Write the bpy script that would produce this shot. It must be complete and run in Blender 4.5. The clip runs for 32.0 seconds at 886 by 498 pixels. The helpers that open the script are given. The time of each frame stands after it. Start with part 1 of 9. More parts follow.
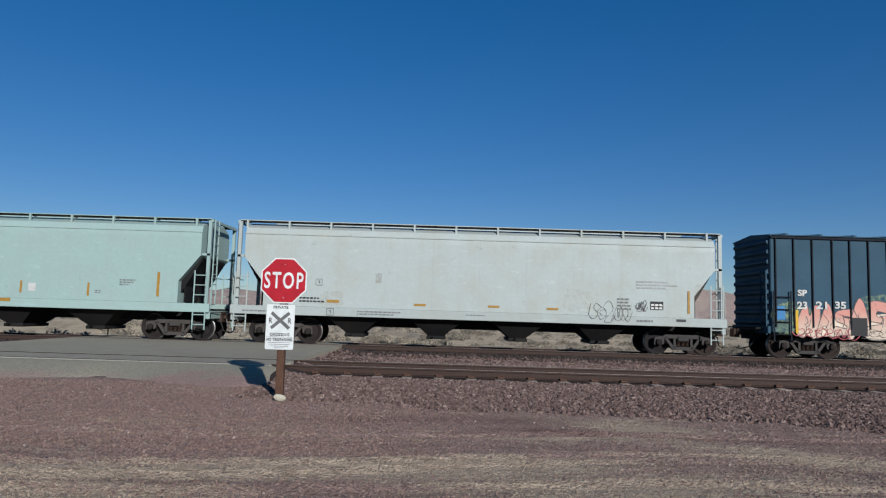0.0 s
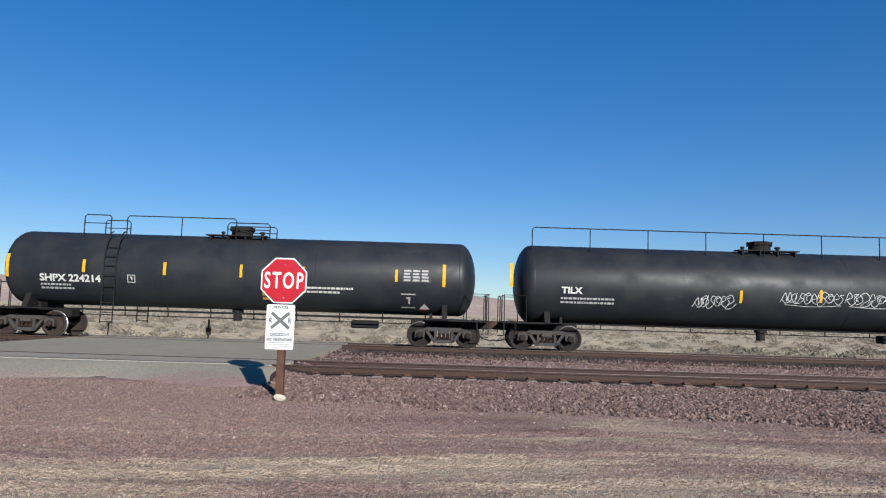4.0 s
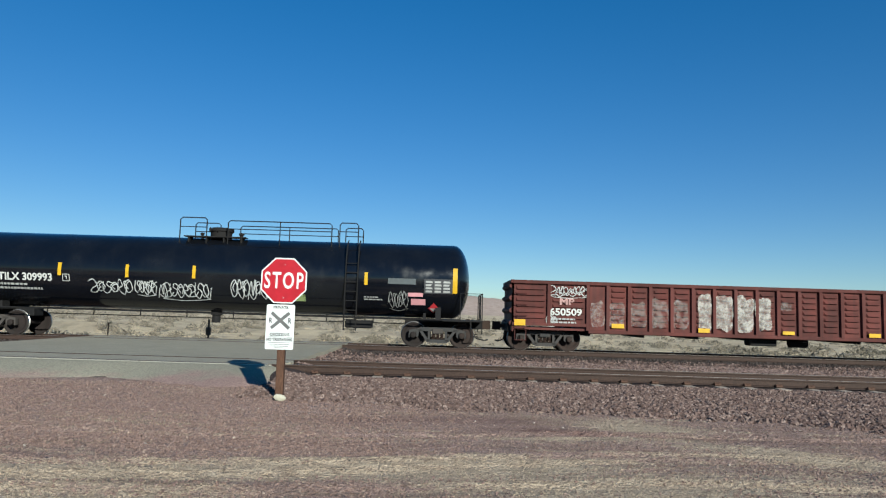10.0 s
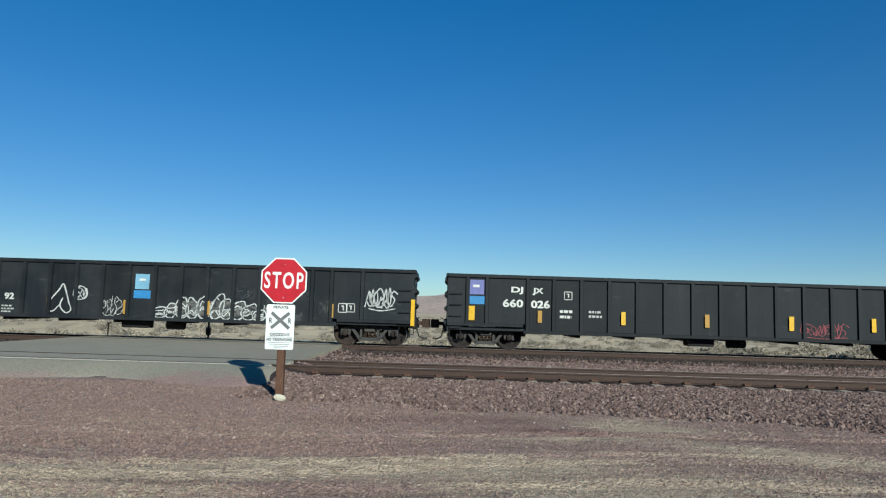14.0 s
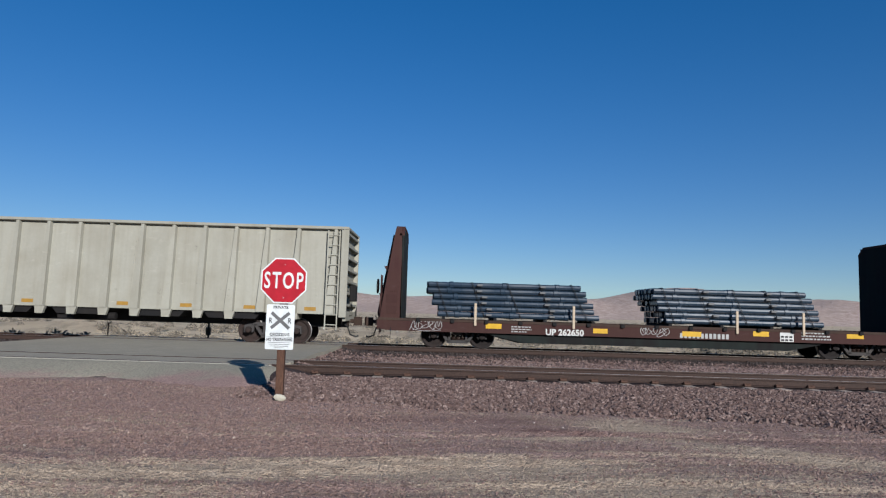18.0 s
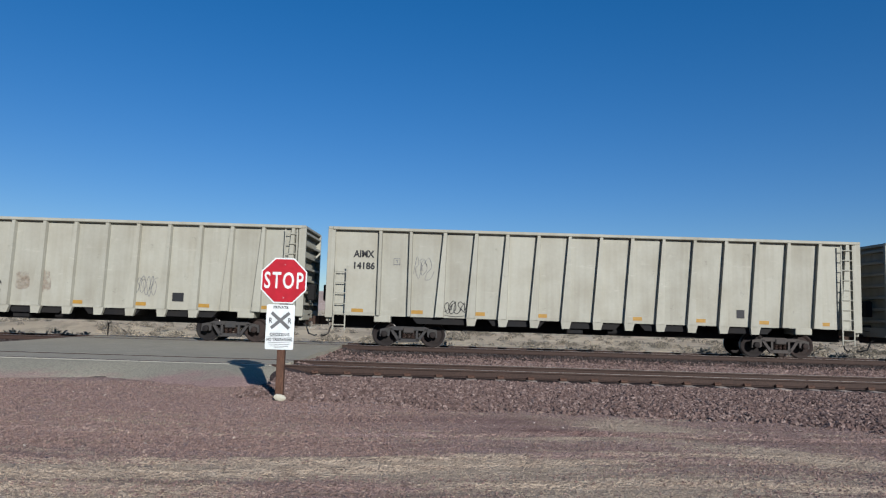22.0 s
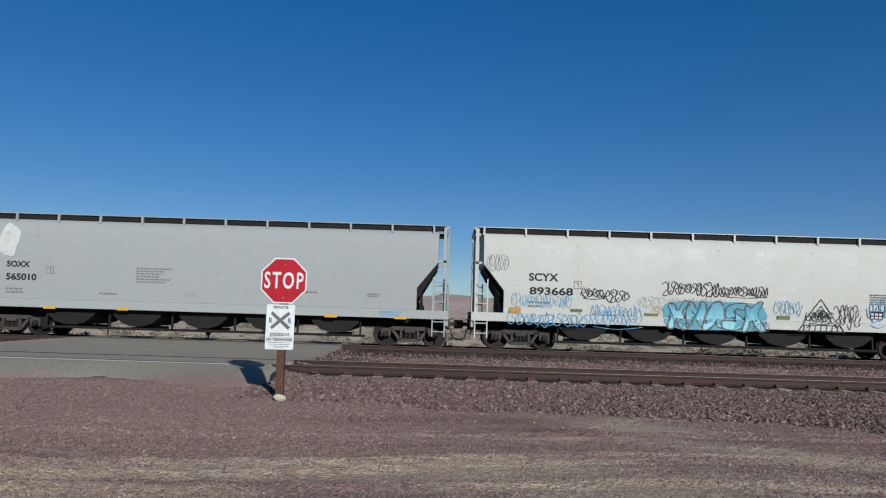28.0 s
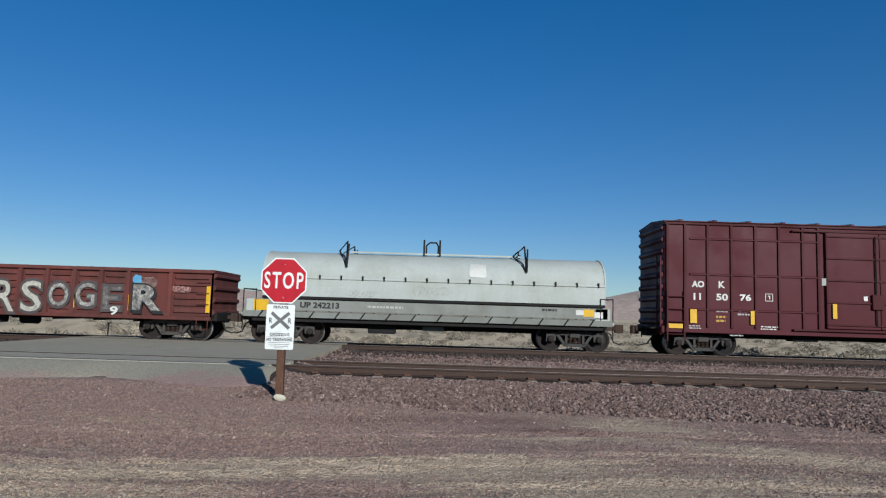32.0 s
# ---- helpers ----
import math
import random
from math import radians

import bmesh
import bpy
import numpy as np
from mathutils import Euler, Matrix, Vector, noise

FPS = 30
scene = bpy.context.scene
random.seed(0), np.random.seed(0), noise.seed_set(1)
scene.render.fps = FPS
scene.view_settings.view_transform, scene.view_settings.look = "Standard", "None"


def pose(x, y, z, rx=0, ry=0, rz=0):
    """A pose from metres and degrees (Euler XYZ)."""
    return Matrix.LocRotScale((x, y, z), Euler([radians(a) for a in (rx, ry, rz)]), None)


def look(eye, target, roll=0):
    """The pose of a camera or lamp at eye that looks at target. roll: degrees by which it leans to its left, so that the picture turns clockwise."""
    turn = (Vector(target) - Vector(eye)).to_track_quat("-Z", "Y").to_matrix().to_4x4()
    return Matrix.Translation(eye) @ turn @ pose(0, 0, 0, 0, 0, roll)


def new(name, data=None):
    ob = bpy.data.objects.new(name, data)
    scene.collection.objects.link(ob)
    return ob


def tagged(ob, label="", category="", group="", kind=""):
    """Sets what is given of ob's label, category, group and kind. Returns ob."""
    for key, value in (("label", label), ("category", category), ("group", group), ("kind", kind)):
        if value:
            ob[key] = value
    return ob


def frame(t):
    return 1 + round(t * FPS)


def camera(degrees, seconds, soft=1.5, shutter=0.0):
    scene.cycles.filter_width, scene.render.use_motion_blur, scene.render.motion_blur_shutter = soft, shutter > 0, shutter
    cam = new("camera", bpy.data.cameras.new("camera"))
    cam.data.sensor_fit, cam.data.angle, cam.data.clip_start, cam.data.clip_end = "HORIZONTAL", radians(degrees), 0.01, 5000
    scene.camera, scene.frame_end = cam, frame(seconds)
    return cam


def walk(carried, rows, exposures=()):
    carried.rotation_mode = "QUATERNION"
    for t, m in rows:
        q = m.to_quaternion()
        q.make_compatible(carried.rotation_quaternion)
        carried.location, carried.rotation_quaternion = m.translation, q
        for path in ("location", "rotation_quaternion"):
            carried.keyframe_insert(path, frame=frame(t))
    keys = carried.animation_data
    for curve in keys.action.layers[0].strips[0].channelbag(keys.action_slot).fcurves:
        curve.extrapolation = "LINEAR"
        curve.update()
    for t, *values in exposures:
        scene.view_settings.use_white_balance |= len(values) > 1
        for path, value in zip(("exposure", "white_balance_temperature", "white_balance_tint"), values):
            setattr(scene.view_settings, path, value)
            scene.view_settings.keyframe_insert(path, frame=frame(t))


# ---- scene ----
# The plan: x along the railway, y away from the camera, z up; z = 0 is the dirt at the sign.
EYE = 1.525
RAIL = 0.245          # top of the rails
Y_FAR = 26.12         # middle of the track that carries the train
Y_NEAR = 16.42        # middle of the empty track
V1, V2 = 16.25, 15.78  # the train's speed at first and at last, m/s

cam = camera(66.3, 32.0, soft=1.2)
HERE = look((0, 0, EYE), (0, 100, EYE + 100 * math.tan(radians(5.38))), 1.74)
walk(cam, [(0, HERE), (32, HERE)], [
    (t, ev + 0.2, 6200 if 1 < t < 10 else 6000, tint) for t, ev, tint in ((0, 0.0, 8), (2, 0.52, 10), (4, 0.6, 10), (7, 0.62, 4), (9, 0.58, 0), (13, 0.45, -4), (14.5, 0.42, -2), (17, 0.2, 10), (20, 0.32, 9), (25, 0.16, 8), (29, 0.0, 8), (32, 0.22, 5))])

# ---- light ----
SUN_DIR = Vector((2.62, -6.3, 2.60)).normalized()
elev = math.asin(SUN_DIR.z)
world = bpy.data.worlds.new("world")
scene.world = world
world.use_nodes = True
wn = world.node_tree.nodes
sky = wn.new("ShaderNodeTexSky")
sky.sky_type = "NISHITA"
sky.sun_disc = False
sky.sun_elevation = elev
sky.sun_rotation = math.atan2(SUN_DIR.x, SUN_DIR.y)
sky.altitude, sky.air_density, sky.dust_density, sky.ozone_density = 700, 1.0, 0.0, 4.0
wn["Background"].inputs["Strength"].default_value = 0.085
deep = wn.new("ShaderNodeHueSaturation")
deep.inputs["Hue"].default_value = 0.511
deep.inputs["Saturation"].default_value = 1.30
world.node_tree.links.new(sky.outputs["Color"], deep.inputs["Color"])
soft_sky = wn.new("ShaderNodeGamma")
soft_sky.inputs["Gamma"].default_value = 0.76
world.node_tree.links.new(deep.outputs["Color"], soft_sky.inputs["Color"])
clear = wn.new("ShaderNodeMix")
clear.data_type, clear.blend_type = "RGBA", "MULTIPLY"
clear.inputs[0].default_value = 1.0
clear.inputs[7].default_value = (0.92, 1.0, 1.09, 1)
world.node_tree.links.new(soft_sky.outputs["Color"], clear.inputs[6])
world.node_tree.links.new(clear.outputs[2], wn["Background"].inputs["Color"])
sun_data = bpy.data.lights.new("sun", "SUN")
sun_data.energy, sun_data.angle, sun_data.color = 5.0, radians(0.53), (1.0, 0.94, 0.86)
sun = new("sun", sun_data)
sun.matrix_world = look((0, 0, 60), Vector((0, 0, 60)) - SUN_DIR)


# ---- geometry helpers ----
class Geo:
    """A growing mesh: plain lists of corners and faces."""

    def __init__(self):
        self.v, self.f = [], []

    def add(self, verts, faces):
        n = len(self.v)
        self.v.extend(verts)
        self.f.extend([tuple(i + n for i in f) for f in faces])
        return self

    def box(self, x0, x1, y0, y1, z0, z1, c=0.0):
        """A box; c chamfers the edges."""
        if c <= 0:
            return self.add([(x0, y0, z0), (x1, y0, z0), (x1, y1, z0), (x0, y1, z0), (x0, y0, z1), (x1, y0, z1), (x1, y1, z1), (x0, y1, z1)],
                            [(3, 2, 1, 0), (4, 5, 6, 7), (0, 1, 5, 4), (1, 2, 6, 5), (2, 3, 7, 6), (3, 0, 4, 7)])
        vs, idx = [], {}
        for i, x in enumerate((x0, x1)):
            for j, y in enumerate((y0, y1)):
                for k, z in enumerate((z0, z1)):
                    sx, sy, sz = (1 - 2 * i) * c, (1 - 2 * j) * c, (1 - 2 * k) * c
                    for a, p in enumerate(((x, y + sy, z + sz), (x + sx, y, z + sz), (x + sx, y + sy, z))):
                        idx[i, j, k, a] = len(vs)
                        vs.append(p)
        fs = []
        for i in (0, 1):
            f = [idx[i, 0, 0, 0], idx[i, 1, 0, 0], idx[i, 1, 1, 0], idx[i, 0, 1, 0]]
            fs.append(tuple(f if i else f[::-1]))
            f = [idx[0, i, 0, 1], idx[1, i, 0, 1], idx[1, i, 1, 1], idx[0, i, 1, 1]]
            fs.append(tuple(f[::-1] if i else f))
            f = [idx[0, 0, i, 2], idx[1, 0, i, 2], idx[1, 1, i, 2], idx[0, 1, i, 2]]
            fs.append(tuple(f if i else f[::-1]))
            for j in (0, 1):
                for a, b, key in ((0, 1, "z"), (0, 2, "y"), (1, 2, "x")):
                    ends = []
                    for e in (0, 1):
                        t = {"z": (i, j, e), "y": (i, e, j), "x": (e, i, j)}[key]
                        ends.append((idx[(*t, a)], idx[(*t, b)]))
                    fs.append((ends[0][0], ends[0][1], ends[1][1], ends[1][0]))
                for k in (0, 1):
                    fs.append((idx[i, j, k, 0], idx[i, j, k, 1], idx[i, j, k, 2]))
        return self.add(vs, fs)

    def prism(self, poly, y0, y1, axis="y"):
        """An outline (a, b) drawn out along an axis: y: (x, z); x: (y, z); z: (x, y)."""
        n = len(poly)
        place = {"y": lambda a, b, t: (a, t, b), "x": lambda a, b, t: (t, a, b), "z": lambda a, b, t: (a, b, t)}[axis]
        vs = [place(a, b, y0) for a, b in poly] + [place(a, b, y1) for a, b in poly]
        fs = [tuple(range(n)), tuple(range(2 * n - 1, n - 1, -1))]
        fs += [(i, i + n, (i + 1) % n + n, (i + 1) % n) for i in range(n)]
        return self.add(vs, fs)

    def tube(self, pts, r, n=6):
        """A round bar along a line of points."""
        pts = [Vector(p) for p in pts]
        vs, fs = [], []
        side = None
        for i, p in enumerate(pts):
            d = (pts[min(i + 1, len(pts) - 1)] - pts[max(i - 1, 0)]).normalized()
            if side is None:
                side = d.cross(Vector((0, 0, 1)) if abs(d.z) < 0.9 else Vector((1, 0, 0))).normalized()
            else:
                side = (side - d * side.dot(d)).normalized()
            up = d.cross(side)
            for k in range(n):
                a = 2 * math.pi * k / n
                vs.append(tuple(p + side * (r * math.cos(a)) + up * (r * math.sin(a))))
        for i in range(len(pts) - 1):
            for k in range(n):
                a, b = i * n + k, i * n + (k + 1) % n
                fs.append((a, b, b + n, a + n))
        fs += [tuple(range(n - 1, -1, -1)), tuple(range(len(vs) - n, len(vs)))]
        return self.add(vs, fs)

    def lathe(self, prof, centre, axis="y", n=20, a0=0.0, a1=None):
        """A turned shape: prof gives (radius, place along the axis)."""
        cx, cy, cz = centre
        full = a1 is None
        steps = n if full else n + 1
        span = 2 * math.pi if full else a1 - a0
        vs, fs = [], []
        for r, t in prof:
            for k in range(steps):
                a = a0 + span * k / n
                p, q = r * math.cos(a), r * math.sin(a)
                vs.append({"y": (cx + p, cy + t, cz + q), "x": (cx + t, cy + p, cz + q), "z": (cx + p, cy + q, cz + t)}[axis])
        for i in range(len(prof) - 1):
            for k in range(n):
                a, b = i * steps + k, i * steps + ((k + 1) % steps)
                fs.append((a, b, b + steps, a + steps))
        if full:
            fs += [tuple(range(steps)), tuple(range(len(vs) - 1, len(vs) - steps - 1, -1))]
        return self.add(vs, fs)

    def mesh(self, name, mat, smooth=False):
        me = bpy.data.meshes.new(name)
        me.from_pydata(self.v, [], self.f)
        bm = bmesh.new()
        bm.from_mesh(me)
        bmesh.ops.recalc_face_normals(bm, faces=bm.faces)
        bm.to_mesh(me)
        bm.free()
        if smooth:
            me.shade_smooth()
            me.set_sharp_from_angle(angle=radians(35))
        me.materials.append(mat)
        return me


def part(name, geo, mat, parent=None, label="", smooth=False):
    """ONE mesh object, under a thing or a part."""
    me = geo if isinstance(geo, bpy.types.Mesh) else geo.mesh(name, mat, smooth)
    ob = new(name, me)
    ob.parent = parent
    if label:
        ob["label"] = label
    return ob


def thing(name, label, category, group="", at=None):
    """A top-level Empty that carries parts."""
    ob = new(name)
    ob.empty_display_size = 0.3
    if at is not None:
        ob.matrix_basis = at
    return tagged(ob, label, category, group)


# ---- materials ----
def nodes_of(name):
    m = bpy.data.materials.new(name)
    m.use_nodes = True
    return m, m.node_tree.nodes, m.node_tree.links, m.node_tree.nodes["Principled BSDF"]


def mixed(n, l, fac, a, b):
    mix = n.new("ShaderNodeMix")
    mix.data_type = "RGBA"
    for sock, val in ((mix.inputs[0], fac), (mix.inputs[6], a), (mix.inputs[7], b)):
        if hasattr(val, "links"):
            l.new(val, sock)
        elif isinstance(val, (int, float)):
            sock.default_value = val
        else:
            sock.default_value = (*val, 1)
    return mix.outputs[2]


def noise_of(n, l, scale, detail=4, stretch=None, rough=0.55):
    tc = n.new("ShaderNodeTexCoord")
    no = n.new("ShaderNodeTexNoise")
    no.inputs["Scale"].default_value, no.inputs["Detail"].default_value, no.inputs["Roughness"].default_value = scale, detail, rough
    if stretch:
        mp = n.new("ShaderNodeMapping")
        mp.inputs["Scale"].default_value = stretch
        l.new(tc.outputs["Object"], mp.inputs["Vector"])
        l.new(mp.outputs["Vector"], no.inputs["Vector"])
    else:
        l.new(tc.outputs["Object"], no.inputs["Vector"])
    return no.outputs["Fac"]


def ramp(n, l, src, lo, hi):
    r = n.new("ShaderNodeMapRange")
    r.inputs["From Min"].default_value, r.inputs["From Max"].default_value = lo, hi
    l.new(src, r.inputs["Value"])
    return r.outputs["Result"]


def bump_of(n, l, bsdf, src, strength, dist):
    b = n.new("ShaderNodeBump")
    b.inputs["Strength"].default_value, b.inputs["Distance"].default_value = strength, dist
    l.new(src, b.inputs["Height"])
    l.new(b.outputs["Normal"], bsdf.inputs["Normal"])


def paint(name, col, dirt=(0.16, 0.12, 0.09), amount=0.35, rough=0.5, metal=0.0, streak=0.5, grain=9.0, gloss=0.1, scuff=0.3, pit=0.5, vary=0.07):
    """Weathered paint: stains, rain streaks down the side, scuffs, pits and fine grain."""
    col = tuple(v * 0.76 for v in col)
    dirt = tuple(v * 0.76 for v in dirt)
    m, n, l, b = nodes_of(name)
    stain = ramp(n, l, noise_of(n, l, 0.9, 5), 0.42, 0.75)
    runs = ramp(n, l, noise_of(n, l, 1.0, 4, (5.5, 5.5, 0.32)), 0.45, 0.8)
    fine = ramp(n, l, noise_of(n, l, grain, 5), 0.35, 0.75)
    c = mixed(n, l, fine, tuple(v * 0.965 for v in col), tuple(min(1, v * 1.03) for v in col))
    ma = n.new("ShaderNodeMath")
    ma.operation = "MULTIPLY"
    ma.inputs[1].default_value = amount
    l.new(stain, ma.inputs[0])
    c = mixed(n, l, ma.outputs[0], c, dirt)
    mb = n.new("ShaderNodeMath")
    mb.operation = "MULTIPLY"
    mb.inputs[1].default_value = amount * streak
    l.new(runs, mb.inputs[0])
    c = mixed(n, l, mb.outputs[0], c, dirt)
    for src, lo, hi, much, tone in ((noise_of(n, l, 1.0, 7, (1.6, 1.6, 5.0), 0.72), 0.60, 0.70, scuff, tuple(min(0.6, v * 1.35 + 0.022) for v in col)),
                                    (noise_of(n, l, 2.3, 8, None, 0.78), 0.635, 0.70, pit, tuple(v * 0.45 for v in dirt))):
        mc = n.new("ShaderNodeMath")
        mc.operation = "MULTIPLY"
        mc.inputs[1].default_value = much
        l.new(ramp(n, l, src, lo, hi), mc.inputs[0])
        c = mixed(n, l, mc.outputs[0], c, tone)
    # no two plates of a car have weathered alike
    info = n.new("ShaderNodeObjectInfo")
    tone = n.new("ShaderNodeMapRange")
    tone.inputs["To Min"].default_value, tone.inputs["To Max"].default_value = 1 - vary, 1 + vary
    l.new(info.outputs["Random"], tone.inputs["Value"])
    mul = n.new("ShaderNodeVectorMath")
    mul.operation = "SCALE"
    l.new(c, mul.inputs[0])
    l.new(tone.outputs["Result"], mul.inputs["Scale"])
    l.new(mul.outputs[0], b.inputs["Base Color"])
    rr = n.new("ShaderNodeMapRange")
    rr.inputs["To Min"].default_value, rr.inputs["To Max"].default_value = rough - 0.06, min(1, rough + 0.2)
    l.new(stain, rr.inputs["Value"])
    l.new(rr.outputs["Result"], b.inputs["Roughness"])
    b.inputs["Metallic"].default_value = metal
    b.inputs["Specular IOR Level"].default_value = gloss
    bump_of(n, l, b, fine, 0.06, 0.003)
    return m


def plain(name, col, rough=0.6, metal=0.0):
    """A small painted mark or a fitting, with a little wear."""
    m, n, l, b = nodes_of(name)
    col = tuple(v * 0.82 for v in col)
    f = ramp(n, l, noise_of(n, l, 7, 5), 0.3, 0.8)
    l.new(mixed(n, l, f, tuple(min(1, v * 1.08) for v in col), tuple(v * 0.8 for v in col)), b.inputs["Base Color"])
    b.inputs["Roughness"].default_value, b.inputs["Metallic"].default_value = rough, metal
    b.inputs["Specular IOR Level"].default_value = 0.2
    return m

# ---- ground materials ----
# patches of the turning place: x, y, half-width, half-depth, amount, slope
SAND = ((-1.3, 6.70, 2.6, 0.40, 1.25, 0.24), (0.5, 7.02, 1.2, 0.36, 1.2, 0.1), (-4.5, 6.0, 1.5, 0.4, 0.7, 0.2), (-2.8, 5.35, 2.2, 0.30, 1.3), (1.6, 6.1, 1.6, 0.55, 0.85), (2.75, 9.75, 0.75, 0.42, 1.3, -0.1),
        (1.7, 8.75, 1.0, 0.12, 1.0, 0.12), (4.15, 8.0, 0.95, 0.42, 1.2, -0.5), (3.4, 6.7, 1.5, 0.5, 0.35))
FAR_SAND = ((5.2, 6.0, 2.0, 0.8, 0.25), (-40, 4, 30, 9, 0.5), (40, 5, 28, 6, 0.5))
RAKED = ((0.7, 10.0, 1.5, 0.42, 1.0), (-1.1, 9.7, 0.9, 0.30, 0.8), (1.5, 9.25, 0.9, 0.22, 0.9), (3.4, 9.0, 2.2, 0.16, 1.0, -0.06), (-0.6, 8.0, 2.0, 0.10, 0.5, 0.05))


def lies_in(spots, x, y):
    """How far a place lies within soft-edged patches."""
    total = 0.0
    for cx, cy, rx, ry, much, *tilt in spots:
        yy = y - (x - cx) * (tilt[0] if tilt else 0.0)
        total += much * math.exp(-((x - cx) / rx) ** 2 - ((yy - cy) / ry) ** 2)
    return total


def ground_material():
    """Desert dirt: red-grey gravel by the track, tan sand where wheels have passed, pale sand beyond the railway."""
    m, n, l, b = nodes_of("desert_dirt")
    tc = n.new("ShaderNodeTexCoord")
    sep = n.new("ShaderNodeSeparateXYZ")
    l.new(tc.outputs["Object"], sep.inputs[0])

    def math2(op, a, bb):
        k = n.new("ShaderNodeMath")
        k.operation = op
        for s, v in ((k.inputs[0], a), (k.inputs[1], bb)):
            if hasattr(v, "links"):
                l.new(v, s)
            else:
                s.default_value = v
        return k.outputs[0]

    def cells(scale, feature="Color"):
        v = n.new("ShaderNodeTexVoronoi")
        v.inputs["Scale"].default_value = scale
        l.new(tc.outputs["Object"], v.inputs["Vector"])
        return v.outputs[feature]

    def drift(x, y, rx, ry, amount, slope=0.0):
        """A soft-edged patch of blown sand or of raked-up red gravel; slope turns its long side."""
        yy = math2("SUBTRACT", sep.outputs["Y"], math2("MULTIPLY", math2("SUBTRACT", sep.outputs["X"], x), slope))
        ax = math2("POWER", math2("ABSOLUTE", math2("DIVIDE", math2("SUBTRACT", sep.outputs["X"], x), rx), 0.0), 2.0)
        ay = math2("POWER", math2("ABSOLUTE", math2("DIVIDE", math2("SUBTRACT", yy, y), ry), 0.0), 2.0)
        return math2("MULTIPLY", math2("POWER", 2.718, math2("MULTIPLY", math2("ADD", ax, ay), -1.0)), amount)

    def heap(spots):
        total = drift(*spots[0])
        for spot in spots[1:]:
            total = math2("ADD", total, drift(*spot))
        return total

    fine = noise_of(n, l, 34, 6, None, 0.75)
    mid = noise_of(n, l, 5.5, 5, None, 0.65)
    grit = cells(62)
    swath = noise_of(n, l, 1.0, 4, (0.16, 0.75, 1), 0.6)
    streak = noise_of(n, l, 1.0, 6, (0.6, 3.2, 1), 0.68)
    furrow = noise_of(n, l, 1.0, 5, (2.6, 9.0, 1), 0.68)
    patch = noise_of(n, l, 0.55, 4, (0.5, 1.2, 1), 0.6)
    speck = noise_of(n, l, 60, 3, None, 0.8)
    # red gravel, mauve-grey where it lies loose
    red = mixed(n, l, ramp(n, l, fine, 0.38, 0.62), (0.165, 0.098, 0.080), (0.40, 0.275, 0.228))
    red = mixed(n, l, math2("MULTIPLY", ramp(n, l, grit, 0.2, 0.9), 0.35), red, (0.40, 0.285, 0.245))
    red = mixed(n, l, math2("MULTIPLY", ramp(n, l, patch, 0.44, 0.62), 0.5), red, (0.37, 0.262, 0.222))
    red = mixed(n, l, math2("MULTIPLY", ramp(n, l, streak, 0.54, 0.66), 0.55), red, (0.155, 0.088, 0.072))
    red = mixed(n, l, math2("MULTIPLY", ramp(n, l, speck, 0.58, 0.66), 0.5), red, (0.50, 0.41, 0.36))
    red = mixed(n, l, math2("MULTIPLY", ramp(n, l, speck, 0.45, 0.37), 0.75), red, (0.070, 0.042, 0.036))
    mauve = heap(((-0.7, 8.55, 1.5, 0.5, 0.8, -0.14), (0.7, 7.6, 0.7, 0.35, 0.8), (-4.5, 10.5, 2.4, 1.3, 0.5)))
    red = mixed(n, l, math2("MULTIPLY", mauve, 0.6), red, mixed(n, l, ramp(n, l, fine, 0.36, 0.64), (0.22, 0.145, 0.135), (0.47, 0.35, 0.325)))
    # sand, in long swaths where cars have driven, with the furrows that their wheels left
    sand = mixed(n, l, ramp(n, l, fine, 0.36, 0.64), (0.33, 0.253, 0.182), (0.60, 0.475, 0.345))
    sand = mixed(n, l, math2("MULTIPLY", ramp(n, l, furrow, 0.52, 0.36), 0.6), sand, (0.215, 0.152, 0.108))
    sand = mixed(n, l, math2("MULTIPLY", ramp(n, l, furrow, 0.56, 0.68), 0.5), sand, (0.64, 0.515, 0.38))
    sand = mixed(n, l, math2("MULTIPLY", ramp(n, l, speck, 0.45, 0.37), 0.6), sand, (0.11, 0.075, 0.055))
    sel = math2("MULTIPLY", math2("SUBTRACT", swath, 0.52), 1.5)
    sel = math2("ADD", sel, math2("MULTIPLY", math2("SUBTRACT", mid, 0.5), 1.9))
    sel = math2("ADD", sel, math2("MULTIPLY", math2("SUBTRACT", streak, 0.5), 1.8))
    sel = math2("ADD", sel, heap(SAND + FAR_SAND))
    c = mixed(n, l, math2("MULTIPLY", ramp(n, l, sel, 0.10, 0.55), 0.95), red, sand)
    # damp dark earth and raked-up red gravel
    raked = heap(RAKED)
    raked = math2("MULTIPLY", raked, ramp(n, l, math2("ADD", math2("MULTIPLY", mid, 0.5), math2("MULTIPLY", streak, 0.5)), 0.36, 0.58))
    c = mixed(n, l, math2("MULTIPLY", raked, 0.85), c, mixed(n, l, ramp(n, l, fine, 0.4, 0.62), (0.085, 0.038, 0.034), (0.22, 0.115, 0.100)))
    brown = heap(((-2.3, 6.02, 1.2, 0.13, 0.9, 0.08), (-0.4, 5.85, 1.0, 0.22, 0.75), (0.9, 8.1, 0.5, 0.18, 0.6), (4.6, 7.2, 1.2, 0.16, 0.6), (-4.4, 7.6, 1.1, 0.16, 0.6, 0.2)))
    brown = math2("MULTIPLY", brown, ramp(n, l, streak, 0.34, 0.56))
